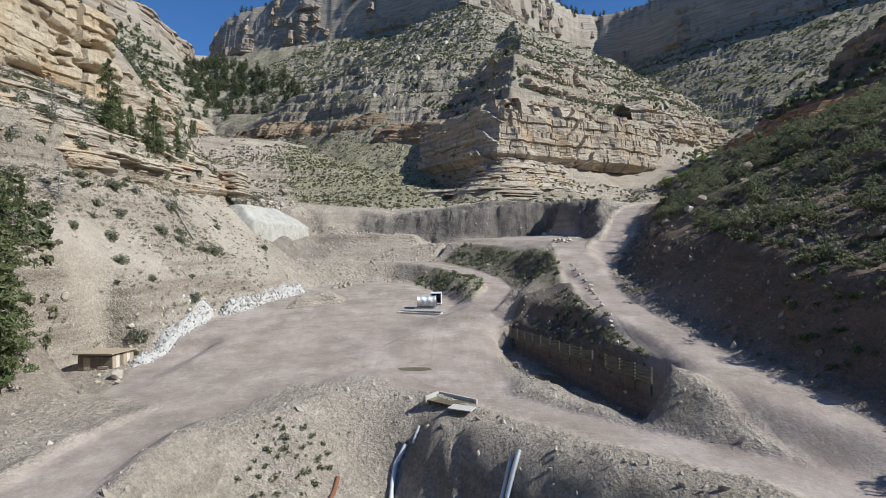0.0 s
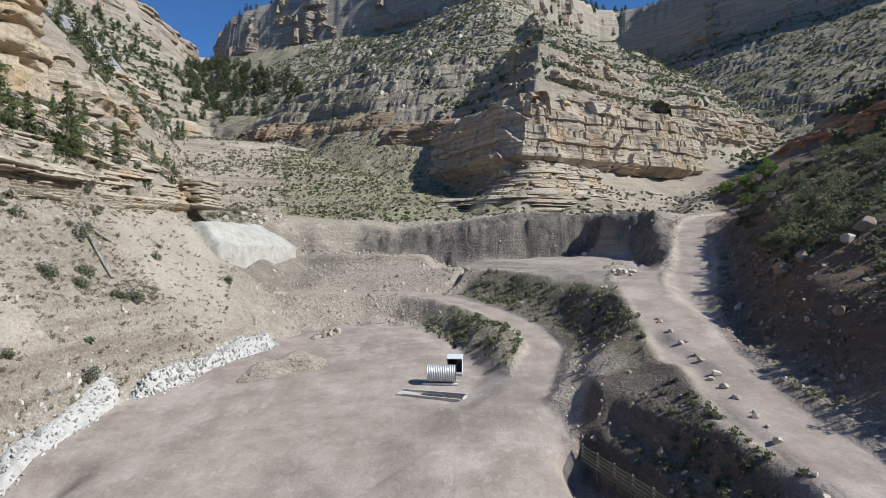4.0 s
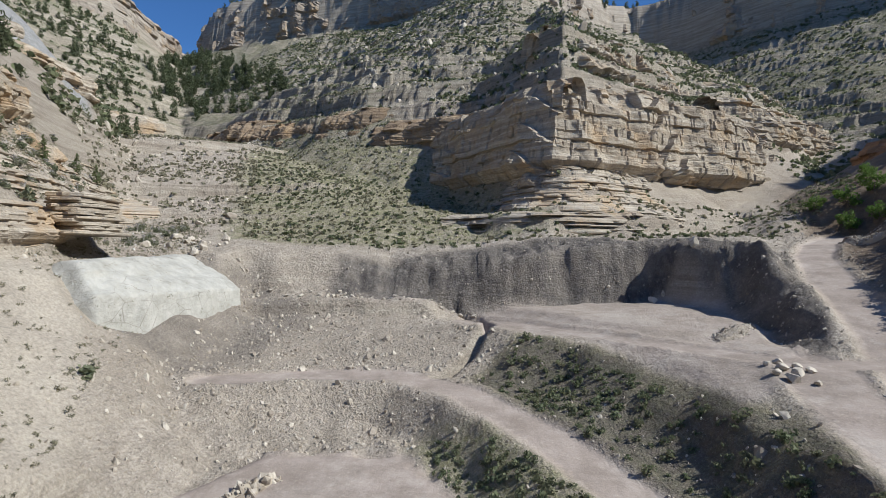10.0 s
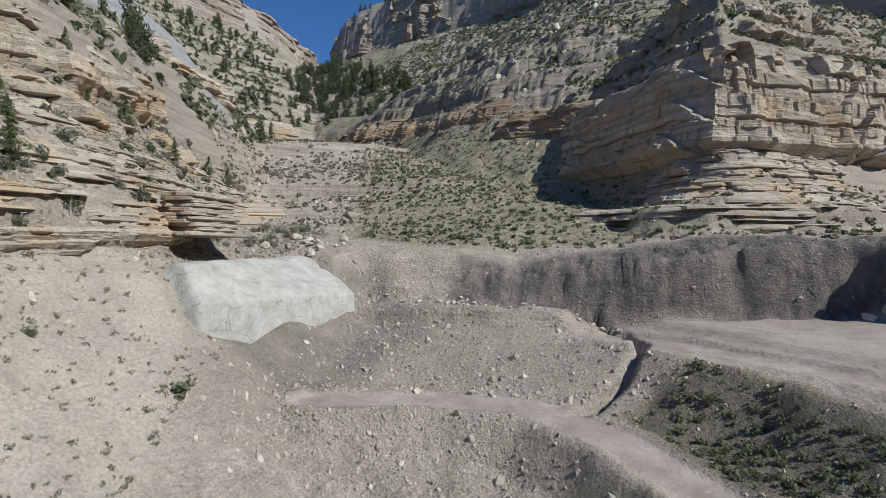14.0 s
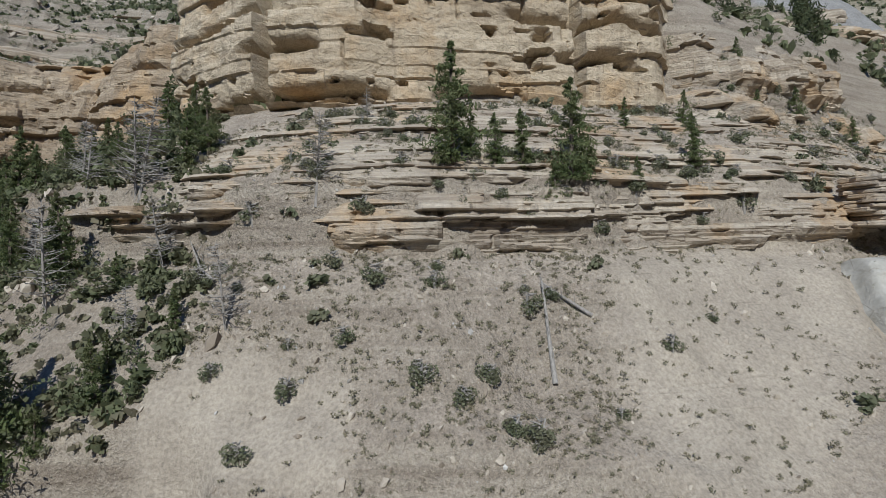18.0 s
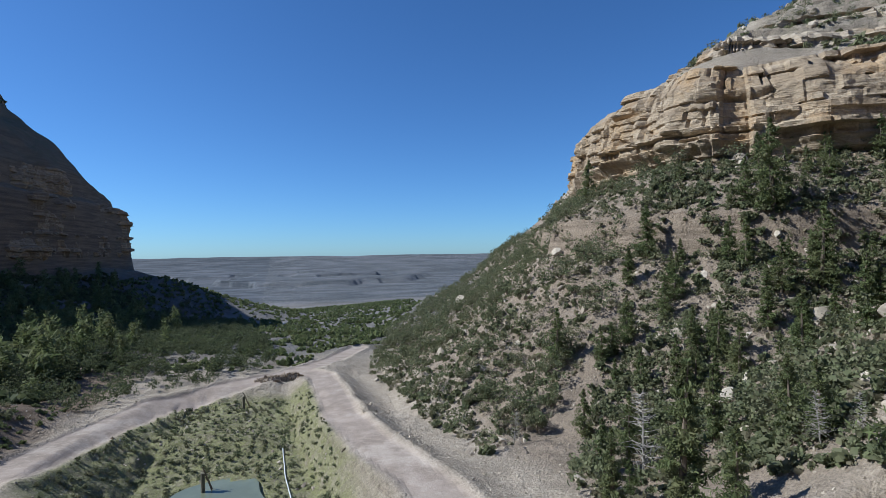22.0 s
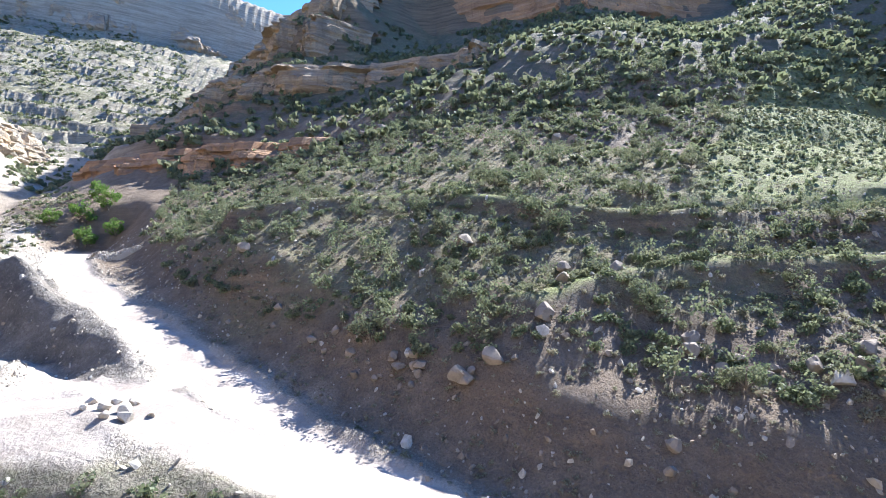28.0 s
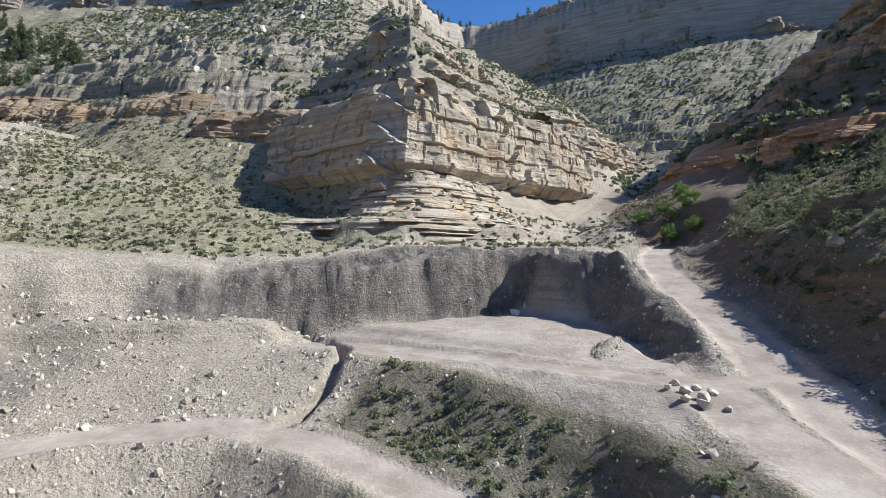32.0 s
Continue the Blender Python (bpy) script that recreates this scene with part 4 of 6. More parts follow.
cliff("cliff_east_south", "tall shaded brown sandstone cliff of the eastern hill", EAST, lambda x, y: (y < -95) & (y > -615), 34, 88, 1, M_ROCK_BROWN, 1.6, 0.9, 0.10, 4.5, (2.5, 7.0), 8.0, 33, cap=14, rag=1.2)
cliff("cliff_east_rim", "upper shaded sandstone rim of the eastern hill", EAST, lambda x, y: (y < -95) & (y > -470), 91, 112, 15, M_ROCK_BROWN, 1.6, 0.9, 0.10, 3.5, (2.0, 6.0), 6.0, 34, cap=12, rag=1.0)
cliff("cliff_mesa_end", "buttressed pale cliff where the mesa falls to the notch", MESA_N, lambda x, y: (x < -205) & (x > -345), 258, 312, 0, M_MESA, 2.2, 1.5, 0.12, 4.5, (5.0, 14.0), 10.0, 47, cap=22, rag=1.5)
cliff("cliff_mesa_north", "massive grey-tan cliff under the mesa rim", MESA_N, lambda x, y: (x < 640) & (x > -222), 262, 341, 0, M_MESA, 2.2, 1.4, 0.10, 5.0, (4.0, 15.0), 16.0, 41, cap=22, rag=1.6)
cliff("cliff_mesa_west", "pale cliff band along the western skyline", MESA_W, lambda x, y: (y > 120) & (y < 800), 262, 300, 0, M_MESA, 3.0, 1.6, 0.10, 3.5, (4.0, 10.0), 12.0, 42, cap=16)
LEDGES = ((92, 99, WEST, 22), (104, 110, WEST, 45), (130, 137, WEST, 92), (162, 170, WEST, 148))
for k, (lo, hi, line, d0) in enumerate(LEDGES):
    cliff("cliff_slope_ledge_%d" % (k + 1), "broken sandstone ledge across the scrubby slope", line, lambda x, y: (y > -260) & (y < 420), lo, hi, d0, M_ROCK, 1.2, 0.7, 0.15, 2.2, (1.5, 4.0), 4.0, 50 + k, cap=6, follow=1.2, rag=0.8)

# ======================= plants and stones: building blocks =======================
def part(name, data, parent=None, label=""):
    ob = new(name, data)
    ob.parent = parent
    return tagged(ob, label)


def mesh_of(name, V, F, mats, idx=None, flat=True):
    """A mesh from arrays of corners and triangles or quads."""
    me = bpy.data.meshes.new(name)
    V, F = np.asarray(V, np.float32), np.asarray(F, np.int32)
    me.vertices.add(len(V))
    me.vertices.foreach_set("co", V.ravel())
    me.loops.add(F.size)
    me.loops.foreach_set("vertex_index", F.ravel())
    me.polygons.add(len(F))
    me.polygons.foreach_set("loop_start", np.arange(0, F.size, F.shape[1], dtype=np.int32))
    for m in (mats if isinstance(mats, (list, tuple)) else [mats]):
        me.materials.append(m)
    if idx is not None:
        me.polygons.foreach_set("material_index", np.asarray(idx, np.int32))
    if flat:
        me.polygons.foreach_set("use_smooth", np.zeros(len(F), bool))
    me.update(calc_edges=True)
    return me


def leaves(rng, centres, radii, count, size, up=0.3, wide=1.0):
    """Small leaf quads filling a set of clumps, as corners and quads."""
    k = rng.randint(0, len(centres), count)
    u = rng.normal(size=(count, 3))
    u /= np.linalg.norm(u, axis=1)[:, None]
    r = rng.uniform(0.55, 1.0, count) ** 0.6
    c = np.array(centres)[k] + u * r[:, None] * np.array(radii)[k]
    a = rng.normal(size=(count, 3))
    a[:, 2] += up
    a /= np.linalg.norm(a, axis=1)[:, None]
    b = np.cross(a, rng.normal(size=(count, 3)))
    b /= np.linalg.norm(b, axis=1)[:, None] + 1e-9
    sz = size * rng.uniform(0.6, 1.4, count)[:, None]
    sw = sz * wide
    q = np.stack([c - a * sz * 0.5 - b * sw * 0.35, c - a * sz * 0.3 + b * sw * 0.4, c + a * sz * 0.6 + b * sw * 0.15, c + a * sz * 0.35 - b * sw * 0.4], 1)
    return q.reshape(-1, 3), np.arange(count * 4).reshape(-1, 4)


def tube(path, radii, sides=6):
    """A tapering round stem along a path, as corners and quads."""
    path, V, F = np.array(path, float), [], []
    for k, (p, r) in enumerate(zip(path, radii)):
        t = path[min(k + 1, len(path) - 1)] - path[max(k - 1, 0)]
        t /= np.linalg.norm(t) + 1e-9
        a = np.cross(t, (0.31, 0.95, 0.1))
        a /= np.linalg.norm(a) + 1e-9
        b = np.cross(t, a)
        for j in range(sides):
            w = 2 * math.pi * j / sides
            V.append(p + r * (a * math.cos(w) + b * math.sin(w)))
    for k in range(len(path) - 1):
        for j in range(sides):
            F.append((k * sides + j, k * sides + (j + 1) % sides, (k + 1) * sides + (j + 1) % sides, (k + 1) * sides + j))
    return np.array(V), np.array(F)


def joined(pieces):
    V, F, n = [], [], 0
    for v, f in pieces:
        V.append(v)
        F.append(np.asarray(f) + n)
        n += len(v)
    return np.concatenate(V), np.concatenate(F)


def conifer_parts(seed, height, spread_, dense=1.0):
    rng = np.random.RandomState(seed)
    trunk = tube([(0, 0, -0.5), (0.05, 0, height * 0.5), (0.0, 0.05, height)], (0.03 * height, 0.018 * height, 0.004 * height))
    C, R = [], []
    tiers = int(9 + height)
    for k in range(tiers):
        f = k / (tiers - 1)
        z = height * (0.10 + 0.88 * f)
        reach = spread_ * (min(1, 0.55 + 2.2 * f) * (1 - f) ** 0.75) * rng.uniform(0.55, 1.15) + 0.12
        for j in range(max(3, int(7 * (1 - 0.6 * f)))):
            w, far_ = rng.uniform(0, 2 * math.pi), rng.uniform(0.6, 1.2)
            for q in (0.4, 0.7, 1.0):
                C.append((math.cos(w) * reach * q * far_, math.sin(w) * reach * q * far_, z - 0.18 * reach * q + rng.uniform(-0.15, 0.15)))
                R.append((0.20 * reach + 0.10, 0.20 * reach + 0.10, 0.08 * reach + 0.09))
    return trunk, leaves(rng, C, R, int(2900 * dense), 0.034 * height + 0.05, -0.1, 0.32)


def juniper_parts(seed, height, dense=1.0):
    rng = np.random.RandomState(seed)
    limbs, C, R = [tube([(0, 0, -0.4), (0.1, 0, height * 0.25), (0.15, 0.1, height * 0.5)], (0.09, 0.08, 0.05))], [], []
    for k in range(6):
        w = k * 1.05 + rng.uniform(-0.3, 0.3)
        reach, top = height * rng.uniform(0.28, 0.5), height * rng.uniform(0.45, 0.95)
        tip = (math.cos(w) * reach, math.sin(w) * reach, top * 0.8)
        limbs.append(tube([(0.05, 0, height * 0.12), (tip[0] * 0.5, tip[1] * 0.5, top * 0.5), tip], (0.06, 0.045, 0.02), 5))
        for q in range(3):
            C.append((tip[0] * rng.uniform(0.5, 1.1), tip[1] * rng.uniform(0.5, 1.1), top * rng.uniform(0.55, 0.95)))
            g = height * rng.uniform(0.10, 0.20)
            R.append((g, g, g * 0.8))
    C.append((0, 0, height * 0.85))
    R.append((height * 0.2, height * 0.2, height * 0.16))
    return limbs, leaves(rng, C, R, int(1300 * dense), 0.046 * height)


def leafy(grow, crown):
    """The same crown with its leaves made larger, for plants far away."""
    q = crown[0].reshape(-1, 4, 3)
    c = q.mean(1, keepdims=True)
    return (c + (q - c) * grow).reshape(-1, 3), crown[1]


def bush_part(seed, count=70, size=0.26):
    rng = np.random.RandomState(seed)
    C = [(rng.uniform(-0.35, 0.35), rng.uniform(-0.35, 0.35), rng.uniform(0.12, 0.45)) for _ in range(6)]
    R = [(0.28, 0.28, 0.24)] * 6
    return leaves(rng, C, R, count, size)


def bare_parts(seed, height, twigs=90):
    rng = np.random.RandomState(seed)
    P = [tube([(0, 0, -0.4), (0.1, 0.05, height * 0.5), (0.05, 0.2, height)], (0.10, 0.07, 0.015), 5)]
    for k in range(twigs):
        z = height * rng.uniform(0.15, 0.95)
        w = rng.uniform(0, 2 * math.pi)
        r = height * 0.28 * (1.1 - z / height) + 0.25
        m = (math.cos(w) * r * 0.5, math.sin(w) * r * 0.5, z + 0.1 * r)
        e = (math.cos(w + 0.3) * r, math.sin(w + 0.3) * r, z + rng.uniform(-0.1, 0.5) * r)
        P.append(tube([(0.05, 0.05, z), m, e], (0.035, 0.025, 0.008), 4))
    return [P[0], joined(P[1:])]


def stone_part(seed, rough=0.28, sub=1):
    bm = bmesh.new()
    bmesh.ops.create_icosphere(bm, subdivisions=sub + 1, radius=0.5)
    rng = random.Random(seed)
    off = Vector((rng.uniform(0, 99), rng.uniform(0, 99), rng.uniform(0, 99)))
    for v in bm.verts:
        v.co *= 1 + rough * noise.noise(v.co * 2.2 + off) * 2
    # knock off flat faces, as broken stone has
    for k in range(13):
        d = Vector((rng.gauss(0, 1), rng.gauss(0, 1), rng.gauss(0, 1))).normalized()
        lim = rng.uniform(0.25, 0.38)
        for v in bm.verts:
            over = v.co.dot(d) - lim
            if over > 0:
                v.co -= d * over
    bmesh.ops.triangulate(bm, faces=bm.faces)
    bm.verts.index_update()
    V = np.array([v.co[:] for v in bm.verts])
    F = np.array([[v.index for v in f.verts] for f in bm.faces])
    bm.free()
    return V, F


def strew(name, label, category, kinds, spots, scales, mat, seed, tilt=0.15, sink=0.1, stretch=(1, 1, 1)):
    """Many alike plants or stones that nobody could count, as one object."""
    rng = np.random.RandomState(seed)
    Vs, Fs, n = [], [], 0
    pick = rng.randint(0, len(kinds), len(spots))
    for k, (V, F) in enumerate(kinds):
        m = np.flatnonzero(pick == k)
        if not len(m):
            continue
        a = rng.uniform(0, 2 * math.pi, len(m))
        tx, ty = rng.normal(0, tilt, len(m)), rng.normal(0, tilt, len(m))
        c, sn = np.cos(a), np.sin(a)
        st = np.array(stretch) * rng.uniform(0.75, 1.25, (len(m), 3))
        v = V[None] * st[:, None]
        x = v[..., 0] * c[:, None] - v[..., 1] * sn[:, None]
        y = v[..., 0] * sn[:, None] + v[..., 1] * c[:, None]
        z = v[..., 2] + x * tx[:, None] + y * ty[:, None]
        w = np.stack([x, y, z - sink], -1) * scales[m][:, None, None] + spots[m][:, None]
        Vs.append(w.reshape(-1, 3))
        Fs.append((F[None] + (np.arange(len(m)) * len(V))[:, None, None] + n).reshape(-1, F.shape[1]))
        n += len(m) * len(V)
    me = mesh_of(name, np.concatenate(Vs), np.concatenate(Fs), mat)
    return tagged(new(name, me), label, category, kind="stuff")


def scatter(seed, poly, density, keep=None, clear=0.45, rocky=0.3):
    """Spots on the ground inside a polygon, off the tracks, thinned by patches."""
    rng = np.random.RandomState(seed)
    P = np.array(poly, float)
    lo, hi = P.min(0), P.max(0)
    n = int(density * np.prod(hi - lo))
    x, y = rng.uniform(lo[0], hi[0], n), rng.uniform(lo[1], hi[1], n)
    ok = contains(x, y, [tuple(p) for p in poly]) & (zone_at("road", x, y) < clear) & (zone_at("slick", x, y) < 0.3) & (zone_at("bare", x, y) < rocky + 0.7 * rng.uniform(0, 1, n) ** 3)
    patch = fbm(x / 18, y / 18, 2, seed)
    ok &= rng.uniform(-0.55, 0.75, n) < patch + 0.25
    x, y = x[ok], y[ok]
    z = ground_z(x, y)
    if keep is not None:
        m = keep(x, y, z)
        x, y, z = x[m], y[m], z[m]
    return np.stack([x, y, z], -1)


def leaf_material(name, dark, light, dry=(0.22, 0.19, 0.10), single=False):
    n = Nodes(name)
    r = n.rand() if single else n.island()
    c = n.mix(n.ramp(r, (0.0, 0), (1.0, 1)), dark, light)
    c = n.mix(n.ramp(n.noise(0.25, 3), (0.42, 0), (0.70, 0.65)), c, dry)
    mat = n.done(c, 0.7, spec=0.2)
    thin = n.t.nodes.new("ShaderNodeBsdfTranslucent")
    n.put(thin.inputs["Color"], c)
    both = n.t.nodes.new("ShaderNodeMixShader")
    both.inputs[0].default_value = 0.4
    n.t.links.new(n.bsdf.outputs[0], both.inputs[1])
    n.t.links.new(thin.outputs[0], both.inputs[2])
    n.t.links.new(both.outputs[0], n.t.nodes["Material Output"].inputs["Surface"])
    return mat


def wood_material(name, a, b):
    n = Nodes(name)
    g = n.noise(1.0, 5, 0.65, stretch=(5, 5, 0.7))
    return n.done(n.mix(n.ramp(g, (0.3, 0), (0.7, 1)), a, b), 0.9, n.bump(g, 0.5, 0.03), spec=0.15)


def stone_material(name, a, b, c):
    n = Nodes(name)
    col = n.mix(n.ramp(n.island(), (0.1, 0), (0.9, 1)), a, b)
    col = n.mix(n.ramp(n.noise(0.9, 5, 0.7), (0.45, 0), (0.72, 0.7)), col, c)
    return n.done(col, 0.92, n.bump(n.noise(3.0, 5, 0.7), 0.6, 0.12), spec=0.15)


M_NEEDLE = leaf_material("conifer_needles", (0.085, 0.115, 0.052), (0.195, 0.235, 0.100), (0.20, 0.195, 0.105))
M_FIR = leaf_material("far_conifer_needles", (0.060, 0.080, 0.042), (0.125, 0.150, 0.075), (0.14, 0.14, 0.08))
M_JUNIPER = leaf_material("juniper_leaves", (0.100, 0.120, 0.066), (0.215, 0.240, 0.130), (0.245, 0.225, 0.15))
M_SAGE = leaf_material("sagebrush_leaves", (0.165, 0.160, 0.105), (0.32, 0.30, 0.21), (0.33, 0.29, 0.205))
M_BUSH = leaf_material("grey_green_bush_leaves", (0.115, 0.135, 0.080), (0.235, 0.255, 0.155), (0.27, 0.25, 0.18))
M_HERB = leaf_material("green_herbs", (0.090, 0.115, 0.060), (0.215, 0.235, 0.135), (0.22, 0.195, 0.13))
M_FRESH = leaf_material("fresh_leaves", (0.08, 0.15, 0.03), (0.20, 0.30, 0.07), (0.16, 0.2, 0.06))
M_BARK = wood_material("bark", (0.10, 0.08, 0.065), (0.21, 0.175, 0.14))
M_DEAD = wood_material("grey_dead_wood", (0.20, 0.185, 0.17), (0.40, 0.375, 0.345))
M_STONE = stone_material("tan_boulders", (0.30, 0.255, 0.205), (0.55, 0.49, 0.41), (0.22, 0.18, 0.14))
M_WHITE = stone_material("white_limestone_rubble", (0.32, 0.305, 0.285), (0.60, 0.58, 0.55), (0.28, 0.255, 0.225))
M_DARKSTONE = stone_material("brown_boulders", (0.17, 0.13, 0.095), (0.31, 0.25, 0.195), (0.13, 0.10, 0.075))

STONES = [stone_part(k) for k in range(5)]
PEBBLES = [stone_part(20 + k, 0.25, 0) for k in range(4)]
BUSHES = [bush_part(k) for k in range(5)]
FAR_TUFTS = [bush_part(70 + k, 11, 0.52) for k in range(4)]
FAR_BUSHES = [bush_part(80 + k, 26, 0.40) for k in range(5)]
NEAR_TUFTS = [bush_part(90 + k, 60, 0.2) for k in range(4)]
NEAR_BUSHES = [bush_part(94 + k, 190, 0.13) for k in range(5)]
SAGE = [bush_part(50 + k, 30, 0.19) for k in range(4)]
WEEDS = [bush_part(40 + k, 54, 0.20) for k in range(4)]


def tree_kind(name, label, category, parts, leaf, bark, crown="crown"):
    """A tree: an empty at its foot with trunk and crown under it, kept as the first of its kind."""
    top = new(name)
    tagged(top, label, category)
    stems = parts[0] if isinstance(parts[0], list) else [parts[0]]
    part("trunk", mesh_of("trunk", *stems[0], bark), top)
    for limb in stems[1:]:
        part("limb", mesh_of("limb", *limb, bark), top)
    if parts[1] is not None:
        part(crown, mesh_of(crown, *parts[1], leaf), top)
    return top


def plant_out(first, spots, sizes, seed, group, lean=3):
    rng = random.Random(seed)
    for k, (p, h) in enumerate(zip(spots, sizes)):
        for q, f in enumerate([first[rng.randrange(len(first))]] if k >= len(first) else [first[k]]):
            m = pose(p[0], p[1], p[2] - 0.1, rng.uniform(-lean, lean), rng.uniform(-lean, lean), rng.uniform(0, 360)) @ Matrix.Scale(h, 4)
            if k < len(first):
                f.matrix_basis = m
                tagged(f, group=group)
            else:
                ob = copy_thing(f, Matrix.Identity(4))
                ob.matrix_basis = m
                tagged(ob, group=group)


GULLY = [(-50, 84), (-66, 88), (-84, 84), (-100, 84), (-122, 66), (-160, 44), (-160, 0), (-130, -40), (-70, 5), (-46, 34), (-44, 60)]
HILL_SW = [(-40, 20), (-125, -30), (-125, -70), (-190, -300), (-120, -300), (-60, -160), (-34, -60)]
HILL_E = [(38, -20), (40, 20), (40.5, 60), (42, 78), (44, 92), (47, 110), (50, 122), (61, 150), (69, 170), (84, 190), (98, 208), (140, 235), (165, 160), (200, 60), (220, 0), (160, -60), (60, -60)]
EAST_HIGH = [(140, 235), (150, 90), (190, 0), (330, 0), (330, 300), (260, 420), (190, 320)]
rng0 = np.random.RandomState(5)
in_meadow = lambda x, y: contains(x, y, GREENS[4])

# conifers in the side gully and on the bare slope
firs = [tree_kind("conifer", "dark green conifer with a narrow pointed crown on the slope", "tree", conifer_parts(100 + k, 1.0 * 9, 1.9 + 0.35 * k, 1.25), M_NEEDLE, M_BARK) for k in range(4)]
low = lambda x, y, z: (z < 60) & ~((x > -57) & (y > 48))
sp = scatter(61, GULLY, 0.05, low)[:130]
# those that stand out, with their heights
lone = np.array([(-112.4, 10.1, 20), (-110.8, 21.7, 17), (-109.6, 36.7, 9.6), (-105.1, 46.7, 8.7), (-101.9, 53.3, 11.6), (-59.1, 70.3, 17), (-83.9, 54.2, 9.7), (-94.6, -9, 13.3), (-95.9, 22.8, 12.2), (-83.7, 22.8, 10.3), (-89.4, 58.3, 9.7), (-64.1, 79.1, 4.4), (-108.3, -56.6, 14), (-95.6, 46.9, 14), (-67.5, 84.2, 3.7), (-64, 0, 12), (-71.1, 115.1, 15.5), (-69.2, 129.9, 13.4), (-84.8, 84.5, 9.2), (-69, 127.7, 5.6), (-70.8, 140, 4.4), (-73.8, 150.8, 8), (-66, 84.8, 4.6), (-61.9, 79, 6.2), (-59.8, 74.9, 4.9), (-46.5, 55.5, 18), (-48.4, 60.5, 10), (-72, 121, 7), (-71.5, 124.5, 8), (-73, 118, 6.5), (-70.2, 132.5, 5), (-86, 158, 6), (-84, 146, 5), (-90, 176, 6), (-95, 190, 7), (-97, 205, 6), (-104, 226, 6), (-99, 180, 5), (-108, 240, 6)], float)
lift_ = np.c_[lone[:, :2], ground_z(lone[:, 0], lone[:, 1])]
plant_out(firs, np.r_[sp, lift_], np.r_[rng0.uniform(0.4, 1.2, len(sp)), lone[:, 2] / 9], 3, "conifers of the western slope")

# junipers on the eastern hillside and the south-western slope
junis = [tree_kind("juniper", "bushy dark green juniper with a rounded uneven crown", "tree", juniper_parts(120 + k, 3.6), M_JUNIPER, M_BARK) for k in range(4)]
se = scatter(71, HILL_E, 0.035, lambda x, y, z: ~in_meadow(x, y))[:190]
ss = scatter(72, HILL_SW, 0.035, lambda x, y, z: y > -110)[:100]
plant_out(junis, np.r_[se, ss], rng0.uniform(0.55, 1.35, len(se) + len(ss)), 4, "junipers of the hillsides")

JUNI_LOW = [leafy(1.6, juniper_parts(130 + k, 1.0, 0.12)[1]) for k in range(4)]
sp = np.r_[scatter(73, HILL_SW, 0.075), scatter(74, GULLY, 0.05, low)]
strew("junipers_south_west", "junipers and small pines thick on the stony hillside", "woods", JUNI_LOW, sp, rng0.uniform(1.8, 5.8, len(sp)), M_JUNIPER, 31, 0.04, 0.02)
sp = scatter(75, HILL_E, 0.06, lambda x, y, z: ~in_meadow(x, y))
strew("junipers_east", "junipers thick on the shaded hillside", "woods", JUNI_LOW, sp, rng0.uniform(1.4, 4.0, len(sp)), M_JUNIPER, 32, 0.04, 0.02)

# fresh green broadleaf trees at the mouth of the side canyon
fresh = [tree_kind("broadleaf_tree", "bright fresh green broadleaf tree at the canyon mouth", "tree", juniper_parts(140 + k, 6.0, 1.2), M_FRESH, M_BARK) for k in range(2)]
sf = np.array([(108, 238), (112, 243), (117, 240), (120, 247), (104, 246), (124, 252), (112, 232)], float)
plant_out(fresh, np.c_[sf, ground_z(sf[:, 0], sf[:, 1])], rng0.uniform(0.8, 1.3, len(sf)), 5, "broadleaf trees at the canyon mouth")

# bare grey dead trees
dead = [tree_kind("dead_tree", "bare grey dead tree with brittle branches", "dead tree", (bare_parts(150 + k, 6.0), None), M_DEAD, M_DEAD) for k in range(2)]
sdd = np.array([(-70.9, 98.8, 10.8), (-80, 76.9, 12.2), (-89.4, 67.2, 8.5), (-74.9, 81.3, 8.9), (-64, 89.9, 9), (-74.4, 69.3, 12.5), (-87.8, 61.9, 7.5), (-54.6, 39.3, 12), (-79.6, 77.5, 13), (-82.9, 70.3, 8.6), (-61.4, 63.1, 4.6), (-46.9, 14.7, 6), (-66, 80, 6), (-86, 106, 5), (-60, 60, 6)], float)
plant_out(dead, np.c_[sdd[:, :2], ground_z(sdd[:, 0], sdd[:, 1])], sdd[:, 2] / 6, 6, "dead trees", 8)

# single bushes on the bare slope and under the cliff
shrub = [tree_kind("bush", "rounded grey-green bush on the bare slope", "bush", (bare_parts(160 + k, 0.75, 14), bush_part(60 + k, 620, 0.075)), M_BUSH, M_DEAD, "foliage") for k in range(3)]
sb = np.array([(-57, 108), (-60.7, 101.4), (-56, 114.4), (-54.5, 112), (-50.2, 117.2), (-51.4, 115.6), (-66.6, 90.7), (-69.5, 83.3), (-61.5, 123.2), (-62.5, 120.8), (-82.3, 99.5), (-81, 108), (-84, 126), (-83, 131), (-80, 128), (-79, 122), (-78, 140), (-72, 148), (-76, 133), (-66, 112), (-56, 134), (-60, 142), (-52, 126), (-48, 104), (-52, 96), (-55, 92), (-50, 88), (-70, 104), (-73, 118), (-62, 96), (-76, 112), (-75, 116), (-77, 120), (-74, 123), (-73, 127), (-78, 108), (-75, 104), (-72, 132), (-74, 138), (-79, 98), (-70, 118), (-69, 124), (-71, 109), (-82, 118), (-83, 124)], float)
